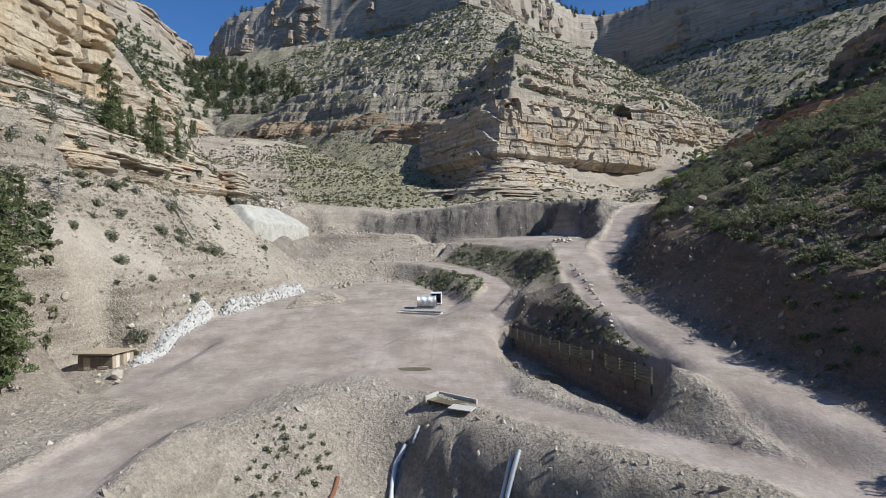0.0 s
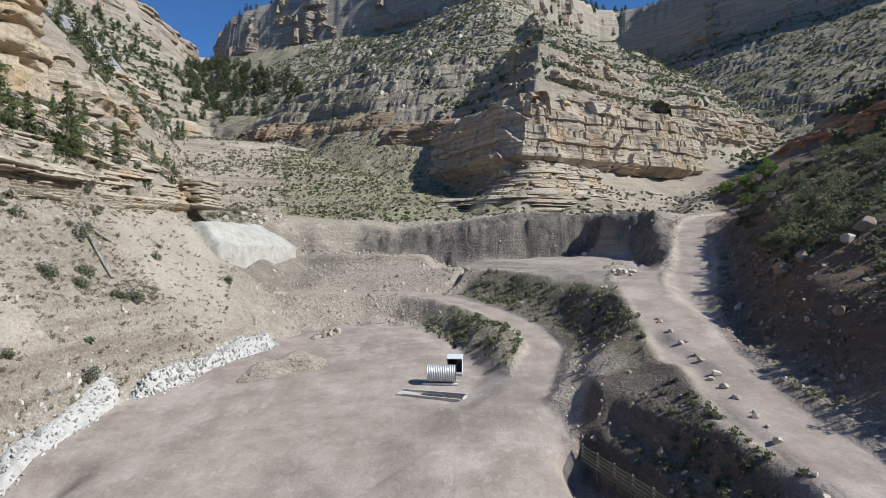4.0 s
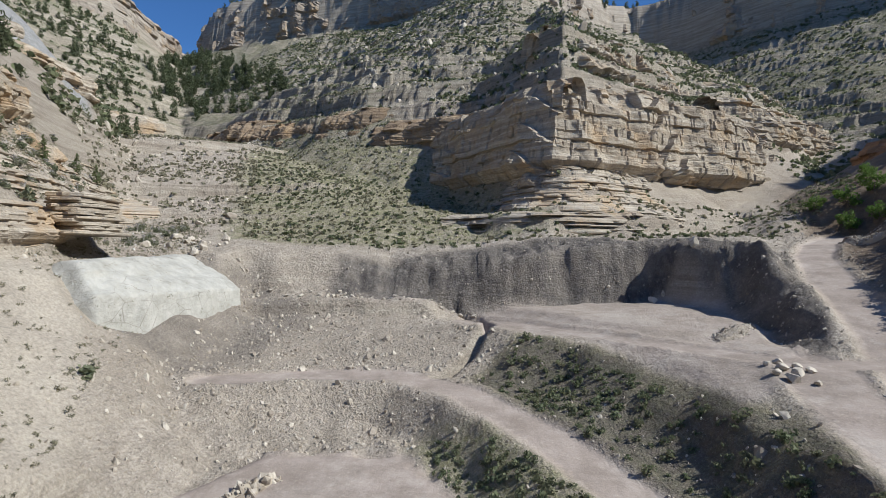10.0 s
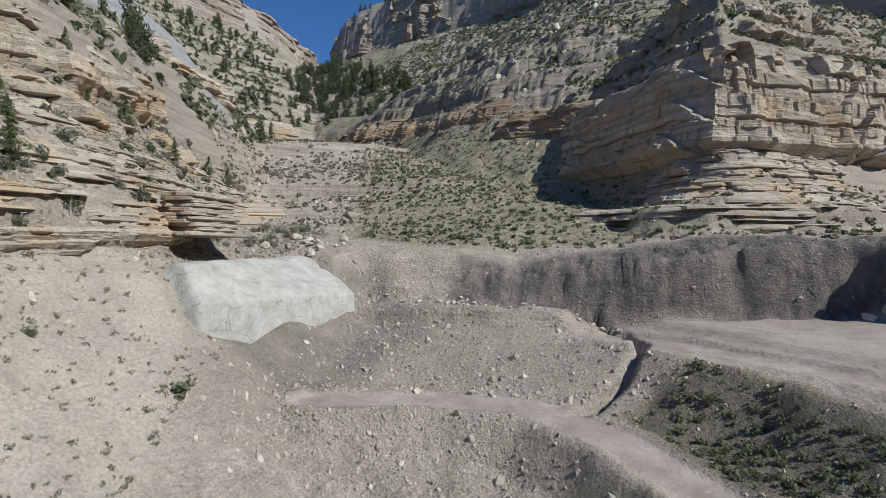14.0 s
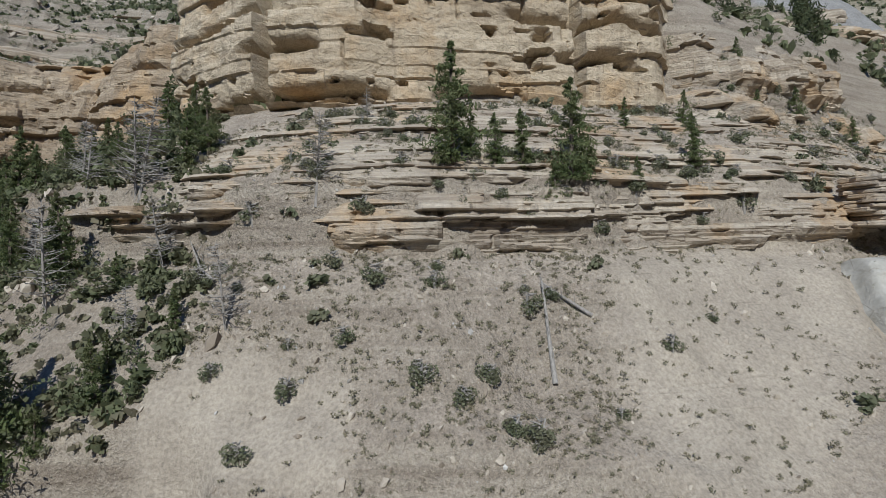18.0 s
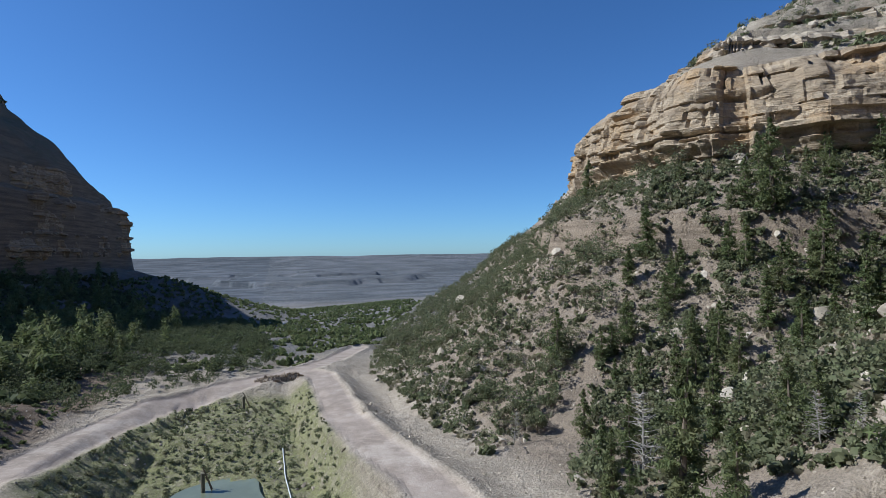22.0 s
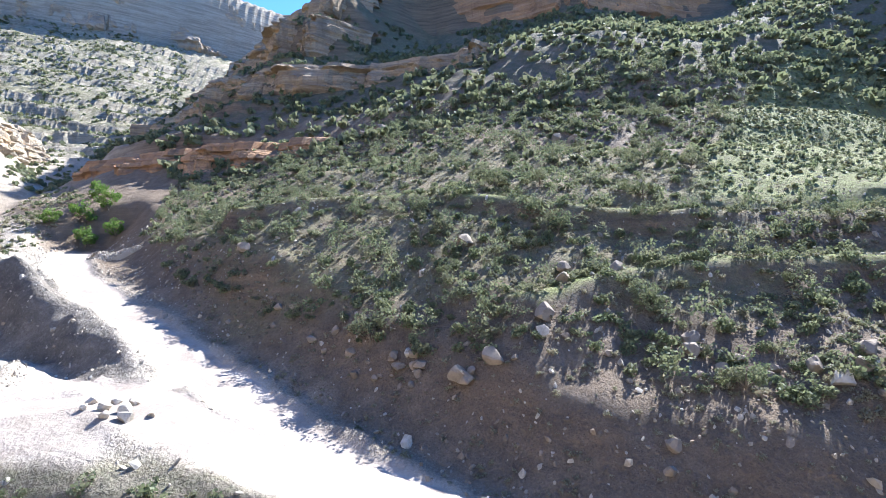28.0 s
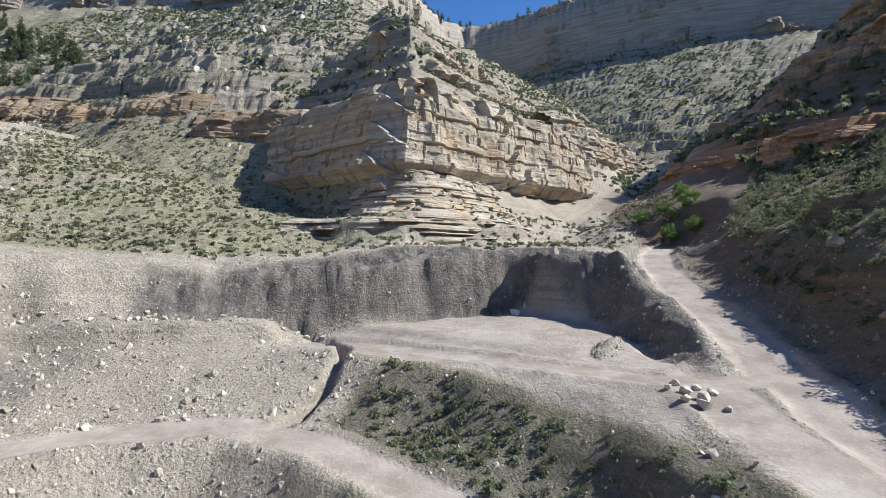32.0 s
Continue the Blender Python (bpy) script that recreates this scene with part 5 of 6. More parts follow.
sb = np.r_[sb, [(-70, 149), (-87, 168), (-70.6, 139.4), (-68.3, 133.1), (-69, 128.7), (-69.3, 124.1), (-69.5, 120.6), (-68.6, 115.7), (-69.2, 113), (-73, 126.1), (-82.4, 150.1), (-55.7, 114.7), (-54.4, 111.8), (-49.5, 116.9), (-61, 120.8), (-56.2, 108.5), (-64, 105), (-63, 111), (-59, 96), (-61, 89)]]
extra = scatter(119, [(-66, 86), (-90, 86), (-92, 150), (-112, 230), (-74, 232), (-70, 160), (-66, 120)], 0.045)
sb = np.r_[sb, extra[:120, :2]]
plant_out(shrub, np.c_[sb, ground_z(sb[:, 0], sb[:, 1])], rng0.uniform(1.3, 3.0, len(sb)), 8, "bushes of the bare slope", 5)

# shrubs, herbs and woods that nobody could count
BARE_W = [(-48, 84), (-92, 84), (-94, 150), (-118, 260), (-70, 230), (-58, 190), (-52, 160), (-42, 130)]
sp = np.r_[scatter(81, BARE_W, 1.5, rocky=0.55), scatter(131, BARE_W[:3] + BARE_W[-2:], 0.5, rocky=0.7)]
strew("sage_tufts_west", "small grey-green tufts on the bare tan slope", "shrubs", SAGE, sp, rng0.uniform(0.38, 0.95, len(sp)), M_SAGE, 1)
sp = scatter(82, BARE_W, 0.02)
strew("bushes_west", "rounded grey-green bushes on the bare slope", "shrubs", BUSHES, sp, rng0.uniform(1.2, 2.6, len(sp)), M_BUSH, 2)
sp = scatter(83, GULLY, 0.5, low)
strew("undergrowth_gully", "dense green undergrowth in the side gully", "shrubs", BUSHES, sp, rng0.uniform(1.0, 2.8, len(sp)), M_JUNIPER, 3)
sp = np.r_[scatter(108, GULLY, 0.8, low), scatter(109, HILL_SW, 0.4)]
strew("brush_south_west", "grey-green brush and dry weeds under the trees", "shrubs", FAR_TUFTS, sp, rng0.uniform(0.5, 1.5, len(sp)), M_SAGE, 38)
sp = scatter(84, HILL_SW, 0.16)
strew("scrub_south_west", "low scrub among stones on the hillside", "shrubs", FAR_BUSHES, sp, rng0.uniform(0.7, 2.4, len(sp)), M_JUNIPER, 4)
def facing(sp):
    """Splits a scatter of the eastern hill into its foot beside the road and the rest."""
    foot = (sp[:, 0] < 100) & (sp[:, 1] > 20) & (sp[:, 1] < 190)
    return sp[foot], sp[~foot]


foot, sp = facing(scatter(85, HILL_E, 0.20, lambda x, y, z: ~in_meadow(x, y)))
strew("scrub_east", "dark green scrub on the eastern hillside", "shrubs", FAR_BUSHES, sp, rng0.uniform(0.8, 2.6, len(sp)), M_JUNIPER, 5)
strew("scrub_roadside", "dark green scrub on the hillside over the road", "shrubs", NEAR_BUSHES, foot, rng0.uniform(0.8, 2.4, len(foot)), M_JUNIPER, 51)
foot, sp = facing(scatter(105, HILL_E, 0.55, lambda x, y, z: ~in_meadow(x, y)))
strew("grass_east", "grey-green grass and low herbs on the eastern hillside", "grass", FAR_TUFTS, sp, rng0.uniform(0.4, 1.1, len(sp)), M_SAGE, 35)
strew("grass_roadside", "grey-green grass and low herbs over the road", "grass", NEAR_TUFTS, foot, rng0.uniform(0.4, 1.1, len(foot)), M_SAGE, 52)
EAST_HIGH_S = [(160, 10), (225, -100), (190, -320), (260, -600), (420, -500), (420, 20)]
sp = scatter(106, EAST_HIGH_S, 0.10)
strew("woods_east_south", "dark junipers on the shaded slopes of the eastern hill", "shrubs", FAR_TUFTS, sp, rng0.uniform(2.0, 4.5, len(sp)), M_JUNIPER, 36)
sp = scatter(107, [(13.2, 92), (23, 57), (25, 60), (22.5, 80), (22, 94)], 2.4, None, 0.9)
strew("herbs_fence_bank", "green weeds on the bank above the timber fence", "shrubs", WEEDS, sp, rng0.uniform(0.4, 1.0, len(sp)), M_HERB, 37)
sp = scatter(86, EAST_HIGH, 0.055, lambda x, y, z: (z < 185) | (z > 228))
strew("woods_east", "dark junipers high on the shaded slope", "shrubs", FAR_BUSHES, sp, rng0.uniform(2.5, 5.0, len(sp)), M_JUNIPER, 6)
sp = np.concatenate([scatter(87 + k, g, d) for k, (g, d) in enumerate(zip(GREENS[:2], (0.7, 0.9)))])
strew("herbs_banks", "leafy green weeds on the banks beside the inner track", "shrubs", WEEDS, sp, rng0.uniform(0.5, 1.5, len(sp)), M_HERB, 7)
sp = scatter(90, GREENS[3], 1.1, lambda x, y, z: ((x - 2.2) / 9.3) ** 2 + ((y - 12) / 12.1) ** 2 > 1)
strew("herbs_pit", "green weeds round the settling pond", "shrubs", WEEDS, sp, rng0.uniform(0.4, 1.1, len(sp)), M_HERB, 8)
sp = scatter(91, GREENS[2], 0.10)
strew("tufts_north", "dry yellow-green tufts on the reclaimed slope", "shrubs", FAR_TUFTS, sp, rng0.uniform(0.5, 1.3, len(sp)), M_SAGE, 9)
sp = scatter(92, GREENS[4], 0.8)
strew("tufts_meadow", "pale green tufts on the sunlit meadow", "shrubs", FAR_TUFTS, sp, rng0.uniform(0.5, 1.1, len(sp)), M_HERB, 10)
SPUR_UP = [(18, 290), (120, 325), (225, 410), (190, 500), (40, 545), (-140, 650), (-230, 560), (-160, 490), (-60, 420)]
sp = scatter(93, SPUR_UP, 0.36)
strew("scrub_spur", "olive scrub between the ledges of the spur", "shrubs", FAR_TUFTS, sp, rng0.uniform(0.8, 2.6, len(sp)), M_JUNIPER, 11)
SLOPE_NE = [(140, 300), (240, 340), (420, 480), (460, 520), (310, 650), (220, 760), (150, 690), (130, 480)]
sp = scatter(101, SLOPE_NE, 0.08)
strew("scrub_north_east", "olive scrub on the long slopes below the mesa", "shrubs", FAR_TUFTS, sp, rng0.uniform(1.2, 3.6, len(sp)), M_JUNIPER, 18)
HEAD_W = [(-122, 250), (-62, 228), (-92, 330), (-114, 420), (-165, 385), (-142, 290)]
sp = scatter(110, HEAD_W, 0.34)
strew("scrub_slope_head", "dry scrub at the head of the bare slope", "shrubs", FAR_TUFTS, sp, rng0.uniform(0.6, 1.8, len(sp)), M_SAGE, 39)
sp = scatter(111, HEAD_W, 0.10)
strew("stones_slope_head", "broken stones at the head of the bare slope", "stones", STONES, sp, rng0.lognormal(0.1, 0.5, len(sp)), M_STONE, 40, 0.4, 0.1)
RIM_W = [(-112, 66), (-104, 92), (-99, 150), (-106, 200), (-124, 270), (-150, 262), (-130, 200), (-122, 140), (-124, 100), (-150, 76), (-182, 30), (-172, -10), (-150, -60), (-150, -120), (-185, -120), (-215, 20), (-170, 100), (-140, 180)]
sp = scatter(112, RIM_W, 0.05)
strew("junipers_rim", "junipers along the rim of the western cliff", "woods", JUNI_LOW, sp, rng0.uniform(1.8, 4.4, len(sp)), M_JUNIPER, 41, 0.04, 0.02)
SPUR_FOOT = [(-60, 226), (-10, 222), (70, 222), (130, 262), (150, 300), (110, 285), (60, 262), (30, 262), (0, 300), (-60, 390), (-110, 430), (-95, 330)]
sp = scatter(115, SPUR_FOOT, 0.10)
strew("bushes_spur_foot", "green bushes on the talus of the spur", "shrubs", FAR_BUSHES, sp, rng0.uniform(0.6, 1.8, len(sp)), M_JUNIPER, 44)
# the bank has few plants; brush is added here to deepen its shade
sp = scatter(116, [(33, -30), (35, 60), (41, 60), (41, -30)], 0.22)
strew("brush_cut_bank", "brush on the shaded cut bank, thickened to darken it", "shrubs", BUSHES, sp, rng0.uniform(0.5, 1.4, len(sp)), M_NEEDLE, 45)
sp = scatter(102, SPUR_FOOT, 0.22)
strew("scrub_spur_foot", "small green shrubs on the talus of the spur", "shrubs", FAR_TUFTS, sp, rng0.uniform(0.4, 1.5, len(sp)), M_SAGE, 19)
FIRS_LOW = [leafy(1.9, conifer_parts(170 + k, 1.0, 0.19, 0.10)[1]) for k in range(3)]
NOTCH = [(-150, 450), (-205, 470), (-265, 560), (-345, 730), (-300, 700), (-240, 640), (-165, 560), (-120, 480)]
sp = scatter(94, NOTCH, 0.020)
strew("woods_notch", "dark conifer wood in the narrow gully", "woods", FIRS_LOW, sp, rng0.uniform(6, 13, len(sp)), M_FIR, 12, 0.04, 0.02)
sp = scatter(118, [(-120, 60), (-115, 190), (-150, 330), (-210, 480), (-330, 660), (-400, 700), (-420, 300), (-300, 60)], 0.006)
strew("firs_west_high", "scattered conifers up to the western skyline", "woods", FIRS_LOW, sp, rng0.uniform(5, 11, len(sp)), M_FIR, 47, 0.04, 0.02)
RIM = [(-345, 800), (-300, 722), (-134, 664), (-40, 630), (4, 586), (40, 560), (90, 620), (215, 790), (262, 765), (320, 680), (400, 600), (480, 535), (560, 500), (560, 620), (200, 900), (-300, 900)]
sp = scatter(95, RIM, 0.006)
strew("woods_rim", "thin line of conifers along the mesa rim", "woods", FIRS_LOW, sp, rng0.uniform(7, 12, len(sp)), M_FIR, 13, 0.04, 0.02)
WEST_UP = [(-100, 60), (-105, 190), (-135, 290), (-240, 500), (-340, 640), (-390, 560), (-400, 300), (-380, 100), (-250, 20)]
WEST_UP_S = [(-125, 66), (-172, 30), (-138, -60), (-172, -190), (-205, -290), (-420, -330), (-400, 20), (-250, 60)]
sp = scatter(103, WEST_UP_S, 0.13)
strew("scrub_west_south", "grey-green scrub on the broken slope above the cliff", "shrubs", FAR_TUFTS, sp, rng0.uniform(0.9, 3.0, len(sp)), M_JUNIPER, 33)
sp = scatter(104, WEST_UP_S, 0.05)
strew("stones_west_south", "broken blocks on the slope above the cliff", "stones", STONES, sp, rng0.lognormal(0.35, 0.5, len(sp)), M_STONE, 34, 0.4, 0.1)
sp = scatter(96, WEST_UP, 0.085)
strew("scrub_west_high", "dark junipers on the high western slope", "shrubs", FAR_TUFTS, sp, rng0.uniform(1.6, 4.2, len(sp)), M_JUNIPER, 14)
VALLEY = [(-34, -90), (60, -70), (140, -200), (130, -420), (60, -900), (-200, -900), (-180, -500), (-110, -300), (-60, -160)]
sp = scatter(97, VALLEY, 0.035)
strew("woods_valley", "scattered dark trees on the valley floor", "woods", FAR_BUSHES, sp, rng0.uniform(2.2, 5.0, len(sp)), M_NEEDLE, 15)
SHADE_SE = [(44, -30), (150, -40), (215, -100), (180, -300), (140, -480), (60, -300), (30, -150)]
sp = scatter(113, [(34, -30), (62, -50), (90, -300), (70, -460), (20, -420), (0, -190), (-8, -90), (14, -58)], 0.10)
strew("trees_valley_mouth", "dark trees filling the valley below the haul road", "woods", JUNI_LOW, sp, rng0.uniform(2.2, 6.0, len(sp)), M_FIR, 42, 0.04, 0.02)
sp = scatter(114, [(-20, 44), (-12, 45), (-11, 55), (-18, 56)], 1.6, None, 2.0)
strew("weeds_mound", "green weeds on the mound beside the pit", "shrubs", WEEDS, sp, rng0.uniform(0.3, 0.8, len(sp)), M_HERB, 43)
sp = scatter(98, SHADE_SE, 0.11)
strew("woods_south_east", "dense dark trees below the shaded cliff", "woods", FAR_BUSHES, sp, rng0.uniform(1.8, 4.6, len(sp)), M_FIR, 16)
sp = scatter(99, SHADE_SE, 0.006)
strew("firs_south_east", "tall conifers below the shaded cliff", "woods", FIRS_LOW, sp, rng0.uniform(7, 13, len(sp)), M_NEEDLE, 17, 0.04, 0.02)

# stones
ALL = [(-100, -40), (90, -40), (110, 240), (-110, 260)]
sp = scatter(201, ALL, 0.5)
strew("loose_stones", "loose tan stones strewn over the slopes", "stones", PEBBLES, sp, rng0.lognormal(-0.95, 0.45, len(sp)), M_STONE, 21, 0.5, 0.05)
sp = np.r_[scatter(202, [(-48, 170), (6, 172), (8, 206), (-56, 208)], 1.0), scatter(208, [(-46, 118), (-34, 148), (-8, 152), (2, 172), (-46, 174), (-58, 150)], 0.8)]
strew("rubble_terrace", "pale rubble below the terrace", "stones", PEBBLES, sp, rng0.lognormal(-0.7, 0.5, len(sp)), M_STONE, 22, 0.5, 0.05)
sp = scatter(210, BARE_W, 0.5, rocky=0.6)
strew("flat_stones_west", "flat broken slabs lying on the bare slope", "stones", PEBBLES, sp, rng0.lognormal(-0.75, 0.5, len(sp)), M_STONE, 53, 0.7, 0.05)
sp = scatter(209, BARE_W, 0.3, rocky=0.6)
strew("pale_stones_west", "small pale stones on the bare slope", "stones", PEBBLES, sp, rng0.lognormal(-1.2, 0.45, len(sp)), M_WHITE, 46, 0.5, 0.05)
BANK_E = [(30, 0), (33, 60), (30, 84), (36, 112), (48, 136), (60, 160), (70, 172), (60, 148), (50, 122), (46, 100), (43, 60), (42, 0)]
sp = scatter(211, BANK_E, 0.9)
strew("weeds_cut_bank", "sparse dry weeds on the eastern cut bank", "grass", NEAR_TUFTS, sp, rng0.uniform(0.25, 0.75, len(sp)), M_SAGE, 54)
sp = np.r_[scatter(203, [(46, -10), (64, 90), (70, 150), (96, 200), (140, 200), (120, 20), (80, -30)], 0.05), scatter(207, BANK_E, 0.5)]
strew("stones_east", "brown boulders on the eastern cut slope", "stones", PEBBLES, sp, rng0.lognormal(-1.05, 0.6, len(sp)), M_DARKSTONE, 23, 0.4, 0.1)
sp = scatter(204, GULLY + [(-60, 30)], 0.09, low)
strew("stones_gully", "fallen blocks in the side gully", "stones", STONES, sp, rng0.lognormal(0.1, 0.55, len(sp)), M_STONE, 24, 0.4, 0.1)
sp = scatter(205, HILL_SW, 0.09)
strew("stones_south_west", "pale broken stones on the hillside", "stones", STONES, sp, rng0.lognormal(-0.1, 0.6, len(sp)), M_STONE, 25, 0.4, 0.1)
sp = scatter(206, SPUR_UP + [(-40, 330)], 0.06)
strew("stones_spur", "fallen blocks below the ledges of the spur", "stones", STONES, sp, rng0.lognormal(0.6, 0.5, len(sp)), M_STONE, 26, 0.4, 0.1)

# ======================= built things =======================
def gz(x, y):
    return float(ground_z(np.array([x]), np.array([y]))[0])


def block(size, at=(0, 0, 0), bevel=0.02, turn=(0, 0, 0)):
    """A box with eased edges, as a bmesh."""
    bm = bmesh.new()
    bmesh.ops.create_cube(bm, size=1)
    bmesh.ops.scale(bm, vec=size, verts=bm.verts)
    if bevel:
        bmesh.ops.bevel(bm, geom=bm.edges[:], offset=min(bevel, min(size) * 0.3), segments=1, affect="EDGES")
    bmesh.ops.transform(bm, matrix=pose(*at, *turn), verts=bm.verts)
    return bm


def piece(name, bm, mat, parent, label="", smooth_=False):
    me = bpy.data.meshes.new(name)
    bm.to_mesh(me)
    bm.free()
    me.materials.append(mat)
    if smooth_:
        for p in me.polygons:
            p.use_smooth = True
    return part(name, me, parent, label)


def holder(name, label, category, m, group=""):
    ob = new(name)
    ob.matrix_basis = m
    return tagged(ob, label, category, group)


def painted(name, color, rough=0.6, metal=0.0, dirt=(0.25, 0.21, 0.17), amount=0.5, scale=1.5):
    n = Nodes(name)
    c = n.mix(n.ramp(n.noise(scale, 5, 0.7), (0.45, 0), (0.75, amount)), color, dirt)
    return n.done(c, rough, n.bump(n.noise(9, 4), 0.15, 0.02), metal, 0.35)


M_WHITEPAINT = painted("white_paint", (0.72, 0.74, 0.76), 0.5)
M_GALV = painted("galvanised_steel", (0.62, 0.63, 0.64), 0.42, 0.6, (0.38, 0.35, 0.31), 0.4)
# near black: shade inside box and pipe put into colour; also wet trench bottom
M_SHADE_WET = painted("shade_and_wet", (0.035, 0.033, 0.032), 0.9)
M_PLY = wood_material("weathered_plywood", (0.30, 0.235, 0.16), (0.48, 0.40, 0.29))
M_PLYPALE = wood_material("pale_panels", (0.52, 0.47, 0.40), (0.68, 0.63, 0.55))
M_BROWNWOOD = wood_material("brown_boards", (0.13, 0.105, 0.08), (0.24, 0.195, 0.15))
M_TIMBER = wood_material("old_grey_timber", (0.095, 0.09, 0.068), (0.20, 0.19, 0.15))
M_CONCRETE = painted("stained_concrete", (0.50, 0.47, 0.43), 0.9, 0, (0.28, 0.25, 0.21), 0.6, 0.8)
M_PIPE = painted("white_pipe", (0.66, 0.68, 0.70), 0.45, 0, (0.35, 0.32, 0.29), 0.4)
M_RUST = painted("rusty_iron", (0.24, 0.105, 0.06), 0.8, 0.2, (0.12, 0.07, 0.05), 0.6)
M_SAND = painted("tan_sand", (0.375, 0.32, 0.25), 0.95, 0, (0.30, 0.25, 0.195), 0.7, 0.5)


def water_material(name, color):
    n = Nodes(name)
    c = n.mix(n.ramp(n.noise(0.15, 4), (0.4, 0), (0.7, 1)), color, tuple(v * 1.25 for v in color))
    return n.done(c, 0.14, n.bump(n.noise(2.5, 3), 0.06, 0.03), 0, 0.4)


M_POND = water_material("green_pond_water", (0.15, 0.17, 0.12))
M_PUDDLE = water_material("muddy_water", (0.15, 0.13, 0.085))


def pool(name, label, x, y, rx, ry, z, mat, seed):
    bm = bmesh.new()
    rng = random.Random(seed)
    ph = rng.uniform(0, 6)
    ring = [bm.verts.new((x + rx * (1 + 0.10 * math.sin(3 * a + ph) + 0.06 * math.sin(5 * a)) * math.cos(a), y + ry * (1 + 0.10 * math.sin(2 * a + ph)) * math.sin(a), z)) for a in (k * 2 * math.pi / 40 for k in range(40))]
    bm.faces.new(ring)
    me = bpy.data.meshes.new(name)
    bm.to_mesh(me)
    bm.free()
    me.materials.append(mat)
    return tagged(new(name, me), label, "water", kind="structure")


pool("water_pond", "still green settling pond in the pit", 2.2, 12.0, 8.7, 11.5, -4.45, M_POND, 1)
pool("water_ravine", "muddy brown pool in the ravine", 14.0, 71.0, 2.4, 4.2, 0.75, M_PUDDLE, 2)
pool("water_puddle", "shallow dark puddle on the packed yard", -3.6, 73.0, 2.6, 1.0, gz(-3.6, 73) + 0.05, M_PUDDLE, 3)

# ---- shed beside the yard
shed = holder("shed", "low brown wooden shed with a flat overhanging plywood roof", "shed", pose(-49.8, 79.4, 1.35, 0, 0, -4))
piece("back_wall", block((5.2, 0.12, 2.1), (0, 2.4, 1.05)), M_BROWNWOOD, shed)
piece("front_wall", block((5.2, 0.12, 2.0), (0, -2.4, 1.0)), M_BROWNWOOD, shed, "dark brown board wall")
piece("side_wall", block((0.12, 4.7, 2.1), (-2.55, 0, 1.05)), M_BROWNWOOD, shed)
for k in range(6):
    piece("side_panel", block((0.10, 0.76, 2.05), (2.55, -2.0 + 0.79 * k, 1.03), 0.015), (M_PLY, M_PLYPALE, M_BROWNWOOD, M_PLY, M_PLYPALE, M_PLY)[k], shed, ("tan plywood panel", "pale panel", "brown panel")[(0, 1, 2, 0, 1, 0)[k]])
piece("roof", block((6.0, 5.7, 0.14), (0, -0.1, 2.25), 0.03, (-3, 0, 0)), M_PLY, shed, "sun-bleached plywood roof")
piece("fascia", block((6.0, 0.06, 0.24), (0, -2.97, 2.36), 0.01), M_BROWNWOOD, shed)
piece("door_leaf", block((1.0, 0.06, 1.7), (-1.2, -2.49, 0.9), 0.01), M_PLY, shed)
piece("lean_board", block((1.4, 0.05, 0.8), (1.6, -2.9, 0.35), 0.01, (35, 0, 10)), M_PLYPALE, shed)

# ---- white equipment box in the yard
box = holder("equipment_box", "white sheet-metal equipment box with an open dark front", "storage box", pose(-1.1, 117.8, gz(-1.1, 117.8) - 0.02, 0, 0, -3))
piece("side_wall", block((0.08, 3.2, 2.4), (-1.12, 0, 1.2)), M_WHITEPAINT, box)
piece("side_wall", block((0.08, 3.2, 2.4), (1.12, 0, 1.2)), M_WHITEPAINT, box)
piece("back_wall", block((2.2, 0.08, 2.4), (0, 1.56, 1.2)), M_WHITEPAINT, box)
piece("roof", block((2.42, 3.4, 0.10), (0, 0, 2.46)), M_WHITEPAINT, box)
# floor and added inner sheet are coloured dark for the shade inside the box
piece("floor_plate", block((2.2, 3.1, 0.10), (0, 0, 0.08)), M_SHADE_WET, box)
piece("lining", block((2.1, 0.05, 2.2), (0, 0.6, 1.25)), M_SHADE_WET, box, "near-black sheet added for the shade inside the box")
piece("brace", block((0.07, 0.05, 2.7), (0, -1.5, 1.25), 0.01, (0, 42, 0)), M_RUST, box, "rusty diagonal brace")
piece("front_sill", block((2.2, 0.08, 0.3), (0, -1.56, 0.25)), M_WHITEPAINT, box)

# ---- corrugated culvert pipe lying on skids
culvert = holder("culvert_pipe", "short length of ribbed galvanised culvert pipe on skids", "pipe", pose(-3.0, 112.6, gz(-3.0, 112.6) + 0.05, 0, 0, -3))


def ribbed(length, radius, ribs, inner):
    V, F, n, sides = [], [], 0, 28
    steps = ribs * 4
    for k in range(steps + 1):
        x = length * (k / steps - 0.5)
        r = radius + 0.055 * math.cos(k * math.pi / 2) - (0.05 if inner else 0)
        for j in range(sides):
            a = 2 * math.pi * j / sides
            V.append((x, r * math.cos(a), r * math.sin(a)))
    for k in range(steps):
        for j in range(sides):
            f = (k * sides + j, k * sides + (j + 1) % sides, (k + 1) * sides + (j + 1) % sides, (k + 1) * sides + j)
            F.append(f[::-1] if inner else f)
    return np.array(V) + (0, 0, radius + 0.25), np.array(F)


part("shell", mesh_of("shell", *ribbed(4.0, 1.2, 16, False), M_GALV), culvert)
# added inner skin, near black in place of the shade inside the shell
part("lining", mesh_of("lining", *ribbed(3.98, 1.2, 16, True), M_SHADE_WET), culvert, "near-black skin added for the shade inside the pipe")
for dy in (-0.7, 0.7):
    piece("skid", block((5.0, 0.18, 0.22), (-0.2, dy, 0.11)), M_WHITEPAINT, culvert, "pale skid beam")

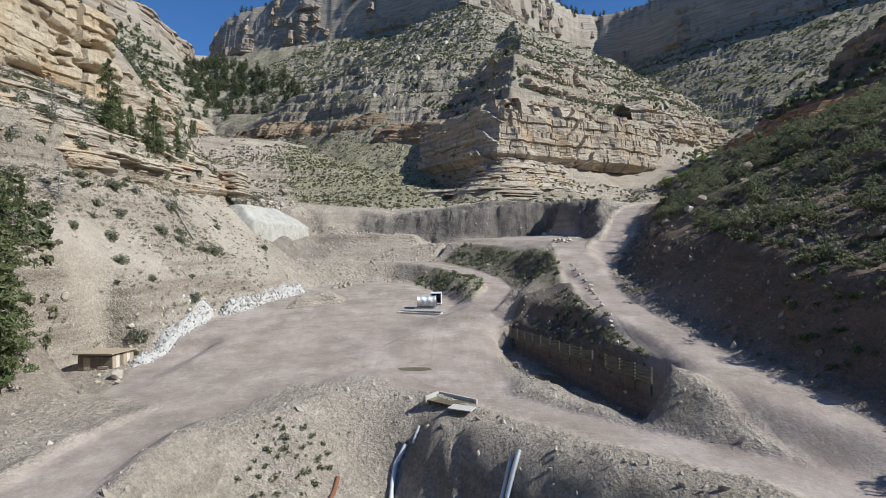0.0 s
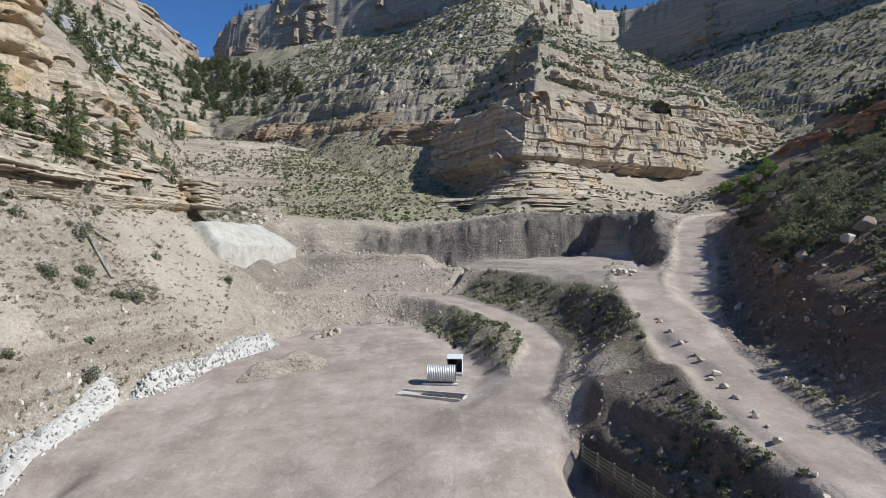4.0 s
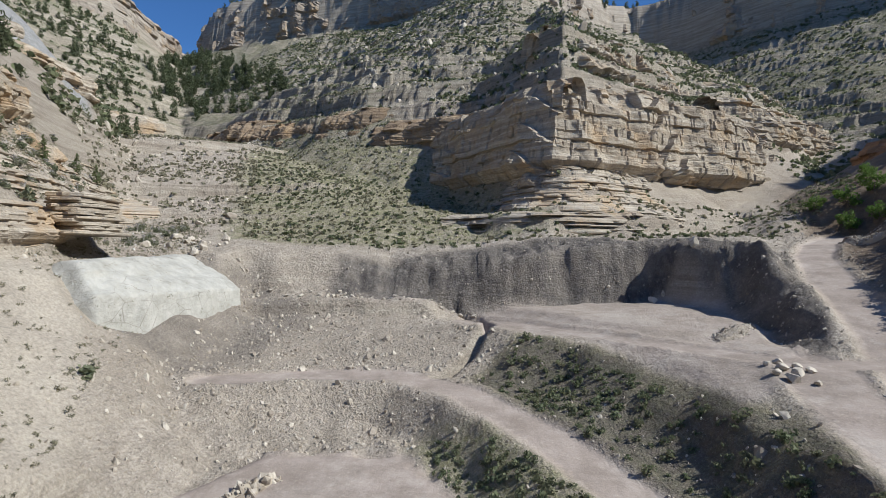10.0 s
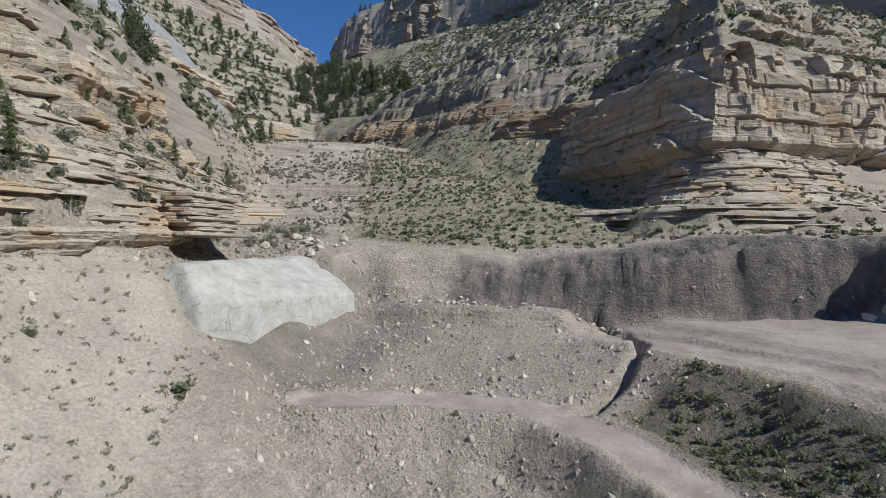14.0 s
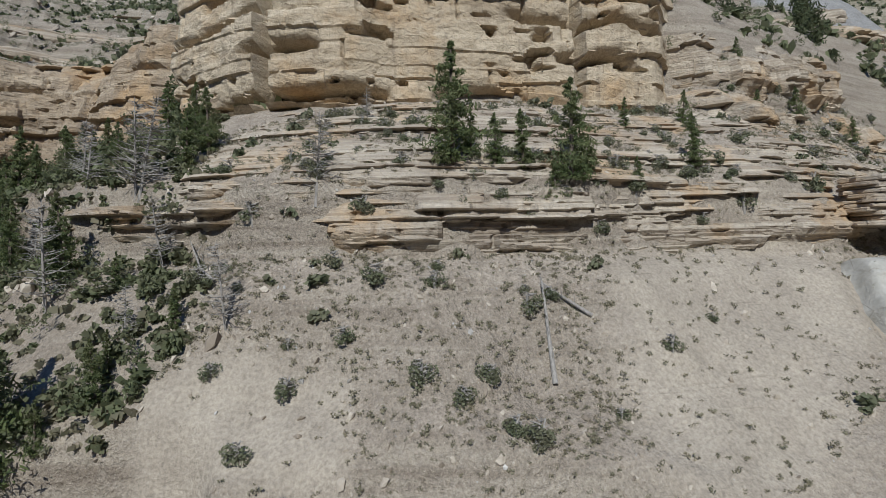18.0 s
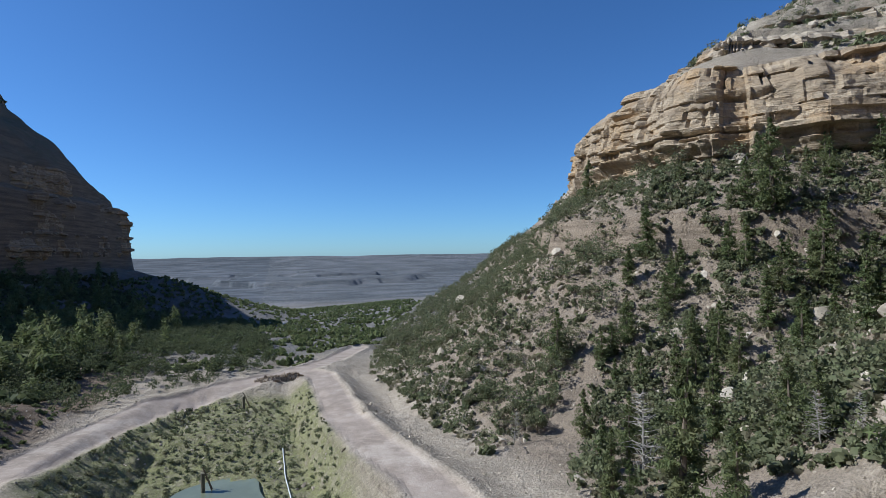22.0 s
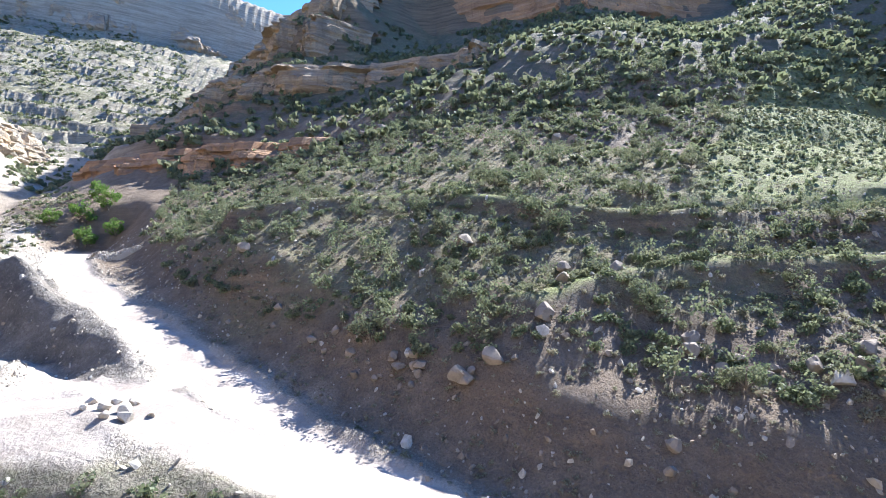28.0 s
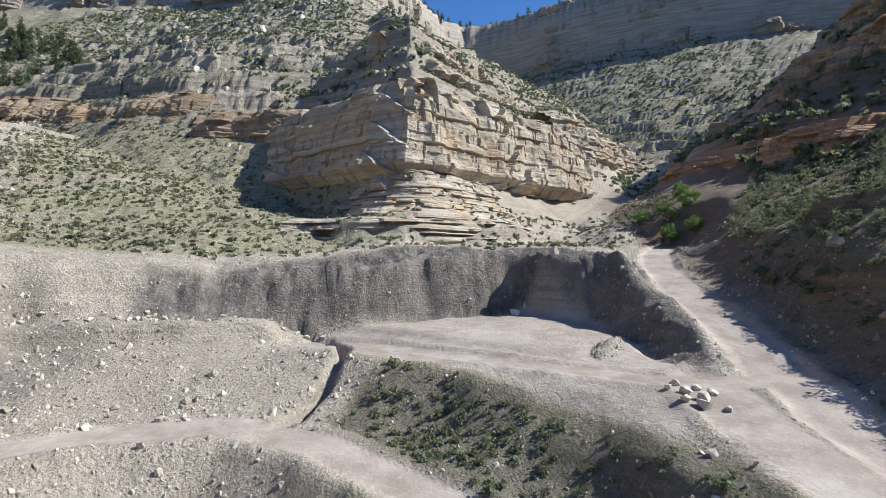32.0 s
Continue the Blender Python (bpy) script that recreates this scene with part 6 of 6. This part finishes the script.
# ---- concrete trench in the yard
trench = holder("concrete_trench", "narrow wedge-shaped concrete trench sunk in the yard", "trench", pose(-4.2, 107.6, gz(-4.2, 107.6), 0, 0, -16))
piece("long_wall", block((9.2, 0.28, 0.5), (0, 1.15, 0.16)), M_CONCRETE, trench)
piece("near_wall", block((8.2, 0.24, 0.4), (0.2, -1.0, 0.1), 0.02, (0, 0, -3)), M_CONCRETE, trench)
piece("ramp", block((3.2, 1.7, 0.16), (-3.2, 0.0, 0.05), 0.02, (0, 4, 0)), M_CONCRETE, trench, "pale concrete ramp")
piece("water", block((6.0, 1.8, 0.08), (1.4, 0.05, 0.03), 0.0), M_SHADE_WET, trench, "dark wet trench bottom")
piece("end_wall", block((0.24, 2.2, 0.4), (4.4, 0.1, 0.1)), M_CONCRETE, trench)

# ---- concrete inlet at the rim of the pit
inlet = holder("concrete_inlet", "concrete drain inlet at the rim of the pit", "drain", pose(1.0, 57.6, gz(1.0, 57.6), 0, 0, -38))
piece("wall", block((5.2, 0.25, 0.7), (0, 1.2, 0.1)), M_CONCRETE, inlet)
piece("wall", block((0.25, 2.6, 0.7), (-2.6, 0, 0.1)), M_CONCRETE, inlet)
piece("water", block((4.8, 2.2, 0.06), (0, 0, 0.02), 0.0), M_PUDDLE, inlet, "muddy standing water")
piece("apron", block((2.6, 1.6, 0.12), (2.4, -1.3, 0.12), 0.02, (0, 0, 12)), M_CONCRETE, inlet, "pale concrete apron")

# ---- pipes running down the pit face
def pipe_run(name, label, spots, radius, mat, category="pipe"):
    sx, sy, sl = (np.interp(np.linspace(0, 1, 25), np.linspace(0, 1, len(spots)), [q[k] for q in spots]) for k in range(3))
    pts = [(x, y, gz(x, y) + lift) for x, y, lift in zip(sx, sy, sl)]
    c = Vector(pts[0])
    V, F = tube([Vector(p) - c for p in pts], [radius] * len(pts), 10)
    ob = new(name, mesh_of(name, V, F, mat))
    ob.location = c
    for p in ob.data.polygons:
        p.use_smooth = True
    return tagged(ob, label, category)


pipe_run("drain_pipe", "long white drain pipe running down the pit face", [(-3.8, 55.9, 0.3), (-4.8, 55.0, 0.3), (-5.0, 53.6, 0.25), (-5.0, 51.5, 0.35), (-4.9, 48.5, 0.4)], 0.24, M_PIPE)
pipe_run("pipe_stub", "short white pipe end sticking out of the bank", [(-3.0, 55.4, 0.25), (-2.4, 55.8, 0.9)], 0.16, M_PIPE)
pipe_run("steel_pipe", "grey steel pipe lying in the gully", [(6.6, 45.2, 0.4), (5.4, 43.6, 0.3), (4.4, 41.6, 0.3), (3.6, 39.0, 0.4)], 0.22, M_GALV)
pipe_run("steel_pipe", "grey steel pipe lying in the gully", [(6.0, 45.4, 0.3), (4.8, 43.6, 0.3), (3.8, 41.4, 0.3), (3.0, 39.0, 0.4)], 0.18, M_GALV)
pipe_run("rusty_pipe", "rust-red pipe down the mound's flank", [(-10.3, 52.4, 0.15), (-10.4, 50.6, 0.15), (-10.8, 48.0, 0.3)], 0.22, M_RUST)
pipe_run("hose_line", "thin pale hose along the pit's western bank", [(-10.5, 26, 0.2), (-9.5, 12, 0.2), (-8.8, 2, 0.2), (-8.6, -8, 0.2)], 0.10, M_PIPE, "hose")

# ---- timber crib fence holding the bank of the ravine
fence = holder("timber_fence", "weathered timber post-and-rail fence holding the ravine bank", "fence", pose(0, 0, 0))
FA, FB = Vector((11.8, 91.2)), Vector((22.2, 56.2))
fdir = (FB - FA).normalized()
fyaw = math.degrees(math.atan2(fdir.y, fdir.x))
post_me = rail_me = None
for k in range(14):
    p = FA.lerp(FB, k / 13)
    zt = 4.9 + 1.4 * k / 13
    ob = piece("post", block((0.2, 0.2, 3.0), (0, 0, 0)), M_TIMBER, fence) if post_me is None else part("post", post_me, fence)
    post_me = ob.data
    ob.matrix_basis = pose(p.x, p.y, zt - 1.48)
    if k < 13 and k not in (9,):
        q = FA.lerp(FB, (k + 0.5) / 13)
        for r in range(5):
            ob = piece("rail", block((2.98, 0.07, 0.17), (0, 0, 0)), M_TIMBER, fence) if rail_me is None else part("rail", rail_me, fence)
            rail_me = ob.data
            ob.matrix_basis = pose(q.x - 0.14, q.y - 0.03, zt - 0.1 - 0.36 * r, 0, -2.2, fyaw)

# ---- frames standing in the pond and in the upper basin
def stand(name, label, x, y, z, h, m):
    top = holder(name, label, "frame", pose(x, y, z, 0, 0, 20))
    piece("post", block((0.55, 0.55, h), (0, 0, h / 2)), M_TIMBER, top)
    for k, (dx, dy) in enumerate(((-1.6, 0.3), (-1.9, -0.5))):
        v, f = tube([(dx, dy, -0.2), (0.0, 0.0, h * 1.25)], (0.10, 0.09), 6)
        part("strut", mesh_of("strut", v, f, m), top)
    piece("crossbar", block((1.6, 0.12, 0.12), (-0.7, 0, h * 0.9), 0.02, (0, 20, 0)), m, top)
    return top


stand("pond_frame", "dark timber frame standing in the pond", 4.0, 5.6, -5.2, 3.8, M_BROWNWOOD)
stand("basin_frame", "dark timber post frame in the upper basin", 0.0, -37.0, gz(0, -37) - 0.1, 3.2, M_BROWNWOOD)

# ---- heaps
def heap(name, label, a, b, width, height, mat, stone_mat, count, size, seed, body=M_SAND):
    """A long heap of tipped material with its loose stones."""
    rng = np.random.RandomState(seed)
    a, b = np.array(a, float), np.array(b, float)
    t, L = (b - a) / np.hypot(*(b - a)), np.hypot(*(b - a))
    nrm = np.array([-t[1], t[0]])
    u, v = np.meshgrid(np.linspace(-width * 0.6, L + width * 0.6, 60), np.linspace(-1, 1, 17))
    end = np.clip(np.minimum(u + width * 0.6, L + width * 0.6 - u) / (width * 0.9), 0, 1) ** 0.7
    wide = width * (0.75 + 0.35 * vnoise(u / 5, 0 * u, seed)) * np.clip(end, 0.15, 1)
    X, Y = a[0] + t[0] * u + nrm[0] * v * wide, a[1] + t[1] * u + nrm[1] * v * wide
    H = height * end * np.clip(1.12 - np.abs(v) ** 1.3 * 1.3, -0.25, 1) * (0.85 + 0.3 * vnoise(u / 3.5, v * 2, seed + 1))
    Z = ground_z(X, Y) * 0.3 + 0.7 * ground_z(a[0] + t[0] * u, a[1] + t[1] * u) + H - 0.15
    Z = np.where(np.abs(v) > 0.93, np.minimum(Z, ground_z(X, Y) - 0.3), Z)
    top = tagged(new(name), label, "heap")
    base = sheet("mound", X, Y, Z, mat)
    base.parent = top
    k = rng.randint(0, X.size, count)
    P = np.stack([X.ravel()[k] + rng.normal(0, 0.25, count), Y.ravel()[k] + rng.normal(0, 0.25, count), Z.ravel()[k]], -1)
    P[:, 2] = np.maximum(P[:, 2], ground_z(P[:, 0], P[:, 1]))
    st = strew("loose_rubble", "", "", PEBBLES, P, rng.lognormal(math.log(size), 0.45, count), stone_mat, seed, 0.6, 0.1)
    st.parent = top
    return top


heap("rubble_heap", "long heap of white broken limestone beside the yard", (-45.4, 80), (-47.2, 106), 2.2, 1.2, M_WHITE, M_WHITE, 900, 0.34, 1)
heap("rubble_heap", "long heap of white broken limestone below the slope", (-43.6, 109), (-36.6, 136), 3.7, 2.6, M_WHITE, M_WHITE, 2000, 0.36, 2)
heap("rubble_heap", "grey rubble heap beside the top of the haul road", (88.5, 211), (89.5, 202), 3.0, 1.8, M_SAND, M_STONE, 500, 0.5, 3)
heap("stone_heap", "low heap of reddish stones where the tracks part", (-4, -50), (-13, -51), 2.6, 1.4, M_SAND, M_DARKSTONE, 420, 0.55, 4)
heap("stone_heap", "small heap of tan blocks at the edge of the yard", (-27.5, 139.5), (-24.5, 143), 1.8, 1.3, M_SAND, M_STONE, 120, 0.7, 5)
heap("sand_heap", "low spread heap of tan sand on the yard", (-31, 115), (-24, 122), 4.6, 2.6, M_GROUND, M_STONE, 60, 0.25, 7, body=M_GROUND)
heap("gravel_heap", "low grey gravel heap on the bench", (36, 166), (44, 174), 3.0, 1.0, M_GROUND, M_STONE, 250, 0.28, 6)

# ---- single boulders that stand out
def boulder(x, y, size, shape, mat, label, seed, sink=0.25, turn=None, group=""):
    rng = random.Random(seed)
    V, F = stone_part(300 + seed, 0.22, 2)
    ob = new("boulder", mesh_of("boulder", V * np.array(shape) * size, F, mat))
    ob.matrix_basis = pose(x, y, gz(x, y) + size * shape[2] * (0.5 - sink), *(turn or (rng.uniform(-15, 15), rng.uniform(-15, 15), rng.uniform(0, 360))))
    return tagged(ob, label, "boulder", group)


for k, (x, y, sz) in enumerate(((31.4, 142.0, 1.9), (33.0, 143.6, 1.7), (32.4, 145.6, 1.5), (34.6, 146.6, 1.4), (30.6, 143.6, 1.2), (34.0, 149.0, 1.2), (35.0, 144.8, 1.3), (33.2, 140.8, 1.0), (31.6, 147.2, 0.9))):
    boulder(x, y, sz, (1.15, 0.95, 0.8), M_STONE, "pale boulder set where the bench meets the haul road", 1 + k, group="boulders at the junction")
for k, (x, y, sz, sh) in enumerate(((39.0, 201.5, 3.2, (1.3, 0.6, 0.5)), (41.6, 202.2, 1.5, (0.6, 0.6, 1.2)), (47.5, 200.5, 2.6, (1, 0.9, 1.1)))):
    boulder(x, y, sz, sh, M_STONE, "pale square-edged block at the foot of the dark bank", 20 + k, group="blocks at the dark bank")
for k, (x, y, sz) in enumerate(((49.4, 106.2, 2.0), (46.8, 111.0, 2.6), (49.7, 91.6, 2.6), (49.4, 122.3, 1.6), (49.0, 119.3, 1.7), (50.4, 121.4, 1.3), (46.0, 113.8, 2.2), (47.3, 82.2, 2.2), (45.4, 80.7, 2.2), (46.6, 78.6, 2.0), (40.2, 94.7, 1.8), (59.4, 104.6, 2.6), (44.0, 76.2, 2.2), (51.7, 46.6, 3.4), (48.6, 88.0, 1.7), (47.6, 85.2, 1.4), (51.4, 52.0, 2.2), (51.7, 106.1, 3.0), (50.3, 123.3, 1.8), (46.4, 114.4, 3.0), (51.4, 91.6, 2.4), (68.1, 119.1, 3.2), (62.3, 104.5, 2.6), (61.5, 98.3, 2.2), (70.4, 158.3, 2.8), (49.0, 77.4, 2.4), (43.7, 75.9, 2.0), (52.1, 50.4, 3.0), (51.0, 46.5, 3.4), (48.0, 58.5, 2.6), (38.6, 95.1, 1.5), (123, 106, 5.0), (126, 110, 3.5), (154, 168, 6.0), (150, 172, 4.5))):
    boulder(x, y, sz, (1.15, 0.9, 0.85), M_STONE if k in (5, 0, 8, 12) else M_DARKSTONE, "rounded boulder at the top of the cut bank", 40 + k, group="boulders on the cut bank")
for k in range(42):
    f = rng0.uniform(0, 1)
    x, y = np.interp(f, (0, 0.5, 0.75, 1), (45, 47.5, 50, 62)), np.interp(f, (0, 0.5, 0.75, 1), (58, 98, 122, 148))
    boulder(x + rng0.uniform(-2.6, 1.8), y, rng0.uniform(0.6, 1.9), (1.15, 0.9, 0.85), M_DARKSTONE, "rounded brown boulder in the cut bank", 200 + k, 0.4, group="boulders on the cut bank")
for k, (x, y, sz) in enumerate(((-73.9, 34.0, 4.2), (-82.7, 51.8, 3.0), (-87.0, -39.4, 3.4), (-64, 44, 1.8), (-78, 66, 2.4), (-92, 62, 2.2), (-70, 52, 1.6))):
    boulder(x, y, sz, (1.1, 0.8, 1.0), M_STONE, "large pale fallen block among the gully's trees", 70 + k, group="fallen blocks in the gully")
for k in range(16):
    boulder(-64.6 + 9 * rng0.uniform(-1, 1), 212 + 8 * rng0.uniform(-1, 1), rng0.uniform(1.0, 2.6), (1.15, 0.95, 0.85), M_STONE, "pale tumbled block beside the white outcrop", 90 + k, group="tumbled blocks")
for k, (x, y, sz) in enumerate(((-44.6, 73.4, 2.2), (-47.5, 73.8, 1.0), (-42.6, 70.2, 1.0), (-55, 84, 1.3))):
    boulder(x, y, sz, (1.1, 0.9, 0.8), M_STONE, "pale boulder near the shed", 120 + k, group="boulders near the shed")
for k in range(22):
    f = k / 21
    boulder(-50 + 50 * f + rng0.uniform(-1, 1), 203.5 + rng0.uniform(-1.2, 1.2), rng0.uniform(0.6, 1.5), (1.2, 0.9, 0.7), M_STONE, "pale stone along the edge of the terrace", 130 + k, group="stones along the terrace")
for k in range(26):
    f = k / 25
    q = np.array((28.0, 112.0)) * (1 - f) + np.array((21.5, 60.0)) * f
    boulder(q[0] + rng0.uniform(-0.7, 0.4), q[1] + rng0.uniform(-1.5, 1.5), rng0.uniform(0.4, 1.0), (1.1, 0.9, 0.8), M_STONE, "stone in the berm of the haul road", 160 + k, group="berm stones")

# ---- white outcrop face and the slabby pillar
def outcrop():
    rng = np.random.RandomState(9)
    s = np.linspace(0, 1, 90)
    v = np.linspace(-0.5, 1.0, 40)
    S, V_ = np.meshgrid(s, v)
    base = np.stack([-58.5 + 9.3 * S, 161.5 + 36.0 * S, 25.3 - 1.4 * S], -1)
    top = np.stack([-63.0 + 1.0 * S, 164.5 + 40 * S, 30.2 + 0.6 * S - 1.0 * smooth(0.9, 1, S)], -1)
    P = base * (1 - V_[..., None]) + top * V_[..., None]
    n = np.array((0.86, -0.28, 0.42))
    bump = 0.55 * fbm(S * 9, V_ * 4, 4, 71) + 0.35 * (hash2(np.floor(S * 8 + V_), np.floor(V_ * 3), 72) - 0.5)
    edge = smooth(0, 0.05, S) * smooth(1, 0.95, S)
    P = P + n * (bump + 1.7 * edge - 2.0 * (1 - edge))[..., None]
    foot = np.clip(-V_, 0, 1)
    P = np.where(V_[..., None] < 0, P[13:14], P) + np.stack([0.8 * foot, -0.3 * foot, -14 * foot], -1)
    for back, rise in ((1.5, 0.25), (4.0, 0.1), (7.0, -2.0)):
        r = P[39:40] + np.array((-0.86, 0.28, 0)) * back + np.array((0, 0, rise))
        P = np.concatenate([P, r])
    return tagged(sheet("outcrop_white", P[..., 0], P[..., 1], P[..., 2], M_OUTCROP), "smooth white rock outcrop face at the foot of the slope", "rock face", kind="structure")


def outcrop_material():
    n = Nodes("white_outcrop")
    c = n.mix(n.ramp(n.noise(0.35, 6, 0.7), (0.35, 0), (0.65, 1)), (0.36, 0.345, 0.305), (0.51, 0.49, 0.445))
    c = n.mix(n.ramp(n.noise(1.0, 5, 0.7, stretch=(0.5, 0.5, 0.9)), (0.58, 0), (0.74, 0.6)), c, (0.34, 0.31, 0.26))
    edge = n.ramp(n.cells(0.22, "DISTANCE_TO_EDGE", (1.0, 1.0, 1.5)).outputs["Distance"], (0.0, 1), (0.02, 0))
    c = n.mix(n.math("MULTIPLY", edge, n.ramp(n.noise(0.2, 3), (0.45, 0), (0.6, 0.8))), c, (0.20, 0.18, 0.15))
    c = n.mix(n.ramp(n.noise(0.8, 4, 0.8), (0.64, 0), (0.70, 0.8)), c, (0.15, 0.145, 0.10))
    return n.done(c, 0.92, n.bump(n.noise(1.8, 6, 0.7), 0.7, 0.35), spec=0.15)


M_OUTCROP = outcrop_material()
outcrop()

# ---- slabby rock pillar beside the outcrop
def slab_mesh(seed, length, width, thick):
    """A ragged flat slab of bedded stone."""
    rng = np.random.RandomState(seed)
    m = 18
    a = np.linspace(0, 2 * math.pi, m, endpoint=False)
    r = 1 / np.maximum(np.abs(np.cos(a)), np.abs(np.sin(a))) ** 0.8 * rng.uniform(0.86, 1.0, m)
    x, y = r * np.cos(a) * length / 2, r * np.sin(a) * width / 2
    V = np.concatenate([np.c_[x * 0.97, y * 0.97, 0 * x], np.c_[x, y, 0 * x + 0.18 * thick], np.c_[x, y, 0 * x + 0.8 * thick], np.c_[x * 0.96, y * 0.96, 0 * x + thick], [(0, 0, 0), (0, 0, thick)]])
    F = [(k * m + j, k * m + (j + 1) % m, (k + 1) * m + (j + 1) % m, (k + 1) * m + j) for k in range(3) for j in range(m)]
    tri = [(4 * m, (j + 1) % m, j) for j in range(m)] + [(4 * m + 1, 3 * m + j, 3 * m + (j + 1) % m) for j in range(m)]
    T = [t for f in F for t in ((f[0], f[1], f[2]), (f[0], f[2], f[3]))] + tri
    return mesh_of("slab", V, np.array(T), M_SLAB)


pillar = holder("rock_pillar", "stacked slabby sandstone pillar standing out of the slope", "rock pillar", pose(-69.0, 178.0, 0, 0, 0, 94))
rngp = np.random.RandomState(31)
level = 35.2
for k in range(13):
    th = rngp.uniform(0.35, 0.95)
    ob = part("slab", slab_mesh(500 + k, 15.5 - 0.25 * k + rngp.uniform(-1.5, 1.5), 9.0 - 0.12 * k + rngp.uniform(-0.8, 0.8), th), pillar)
    ob.matrix_basis = pose(rngp.uniform(-0.6, 0.6), rngp.uniform(-0.5, 0.5), level, rngp.uniform(-1, 1), rngp.uniform(-1, 1), rngp.uniform(-4, 4))
    level += th * 0.97

# ---- fallen dead trunks on the bare slope
def trunk(name, label, spots, r):
    pts = [Vector((x, y, gz(x, y) + lift)) for x, y, lift in spots]
    V, F = tube([p - pts[0] for p in pts], np.linspace(r, r * 0.4, len(pts)), 7)
    rng = np.random.RandomState(len(label))
    extra = []
    for k in range(14):
        f = rng.uniform(0.2, 1)
        p = np.array((pts[0].lerp(pts[-1], f) - pts[0])[:])
        e = p + rng.normal(0, 0.5, 3) + (0, 0, 0.5)
        extra.append(tube([p, e], (0.05, 0.015), 4))
    V, F = joined([(V, F)] + extra)
    ob = new(name, mesh_of(name, V, F, M_DEAD))
    ob.location = pts[0]
    return tagged(ob, label, "log")


trunk("fallen_trunk", "grey fallen dead trunk lying down the bare slope", [(-55.9, 121.3, 0.3), (-58.6, 121.9, 0.5), (-61.9, 122.6, 1.4)], 0.28)
trunk("fallen_trunk", "grey fallen dead trunk across the bare slope", [(-60.0, 127.4, 0.3), (-61.5, 124.8, 0.6), (-62.2, 122.8, 0.8)], 0.22)
trunk("fallen_trunk", "thin grey dead pole leaning on the slope", [(-69, 88, 0.4), (-72, 86, 0.8), (-76, 84, 2.0)], 0.16)
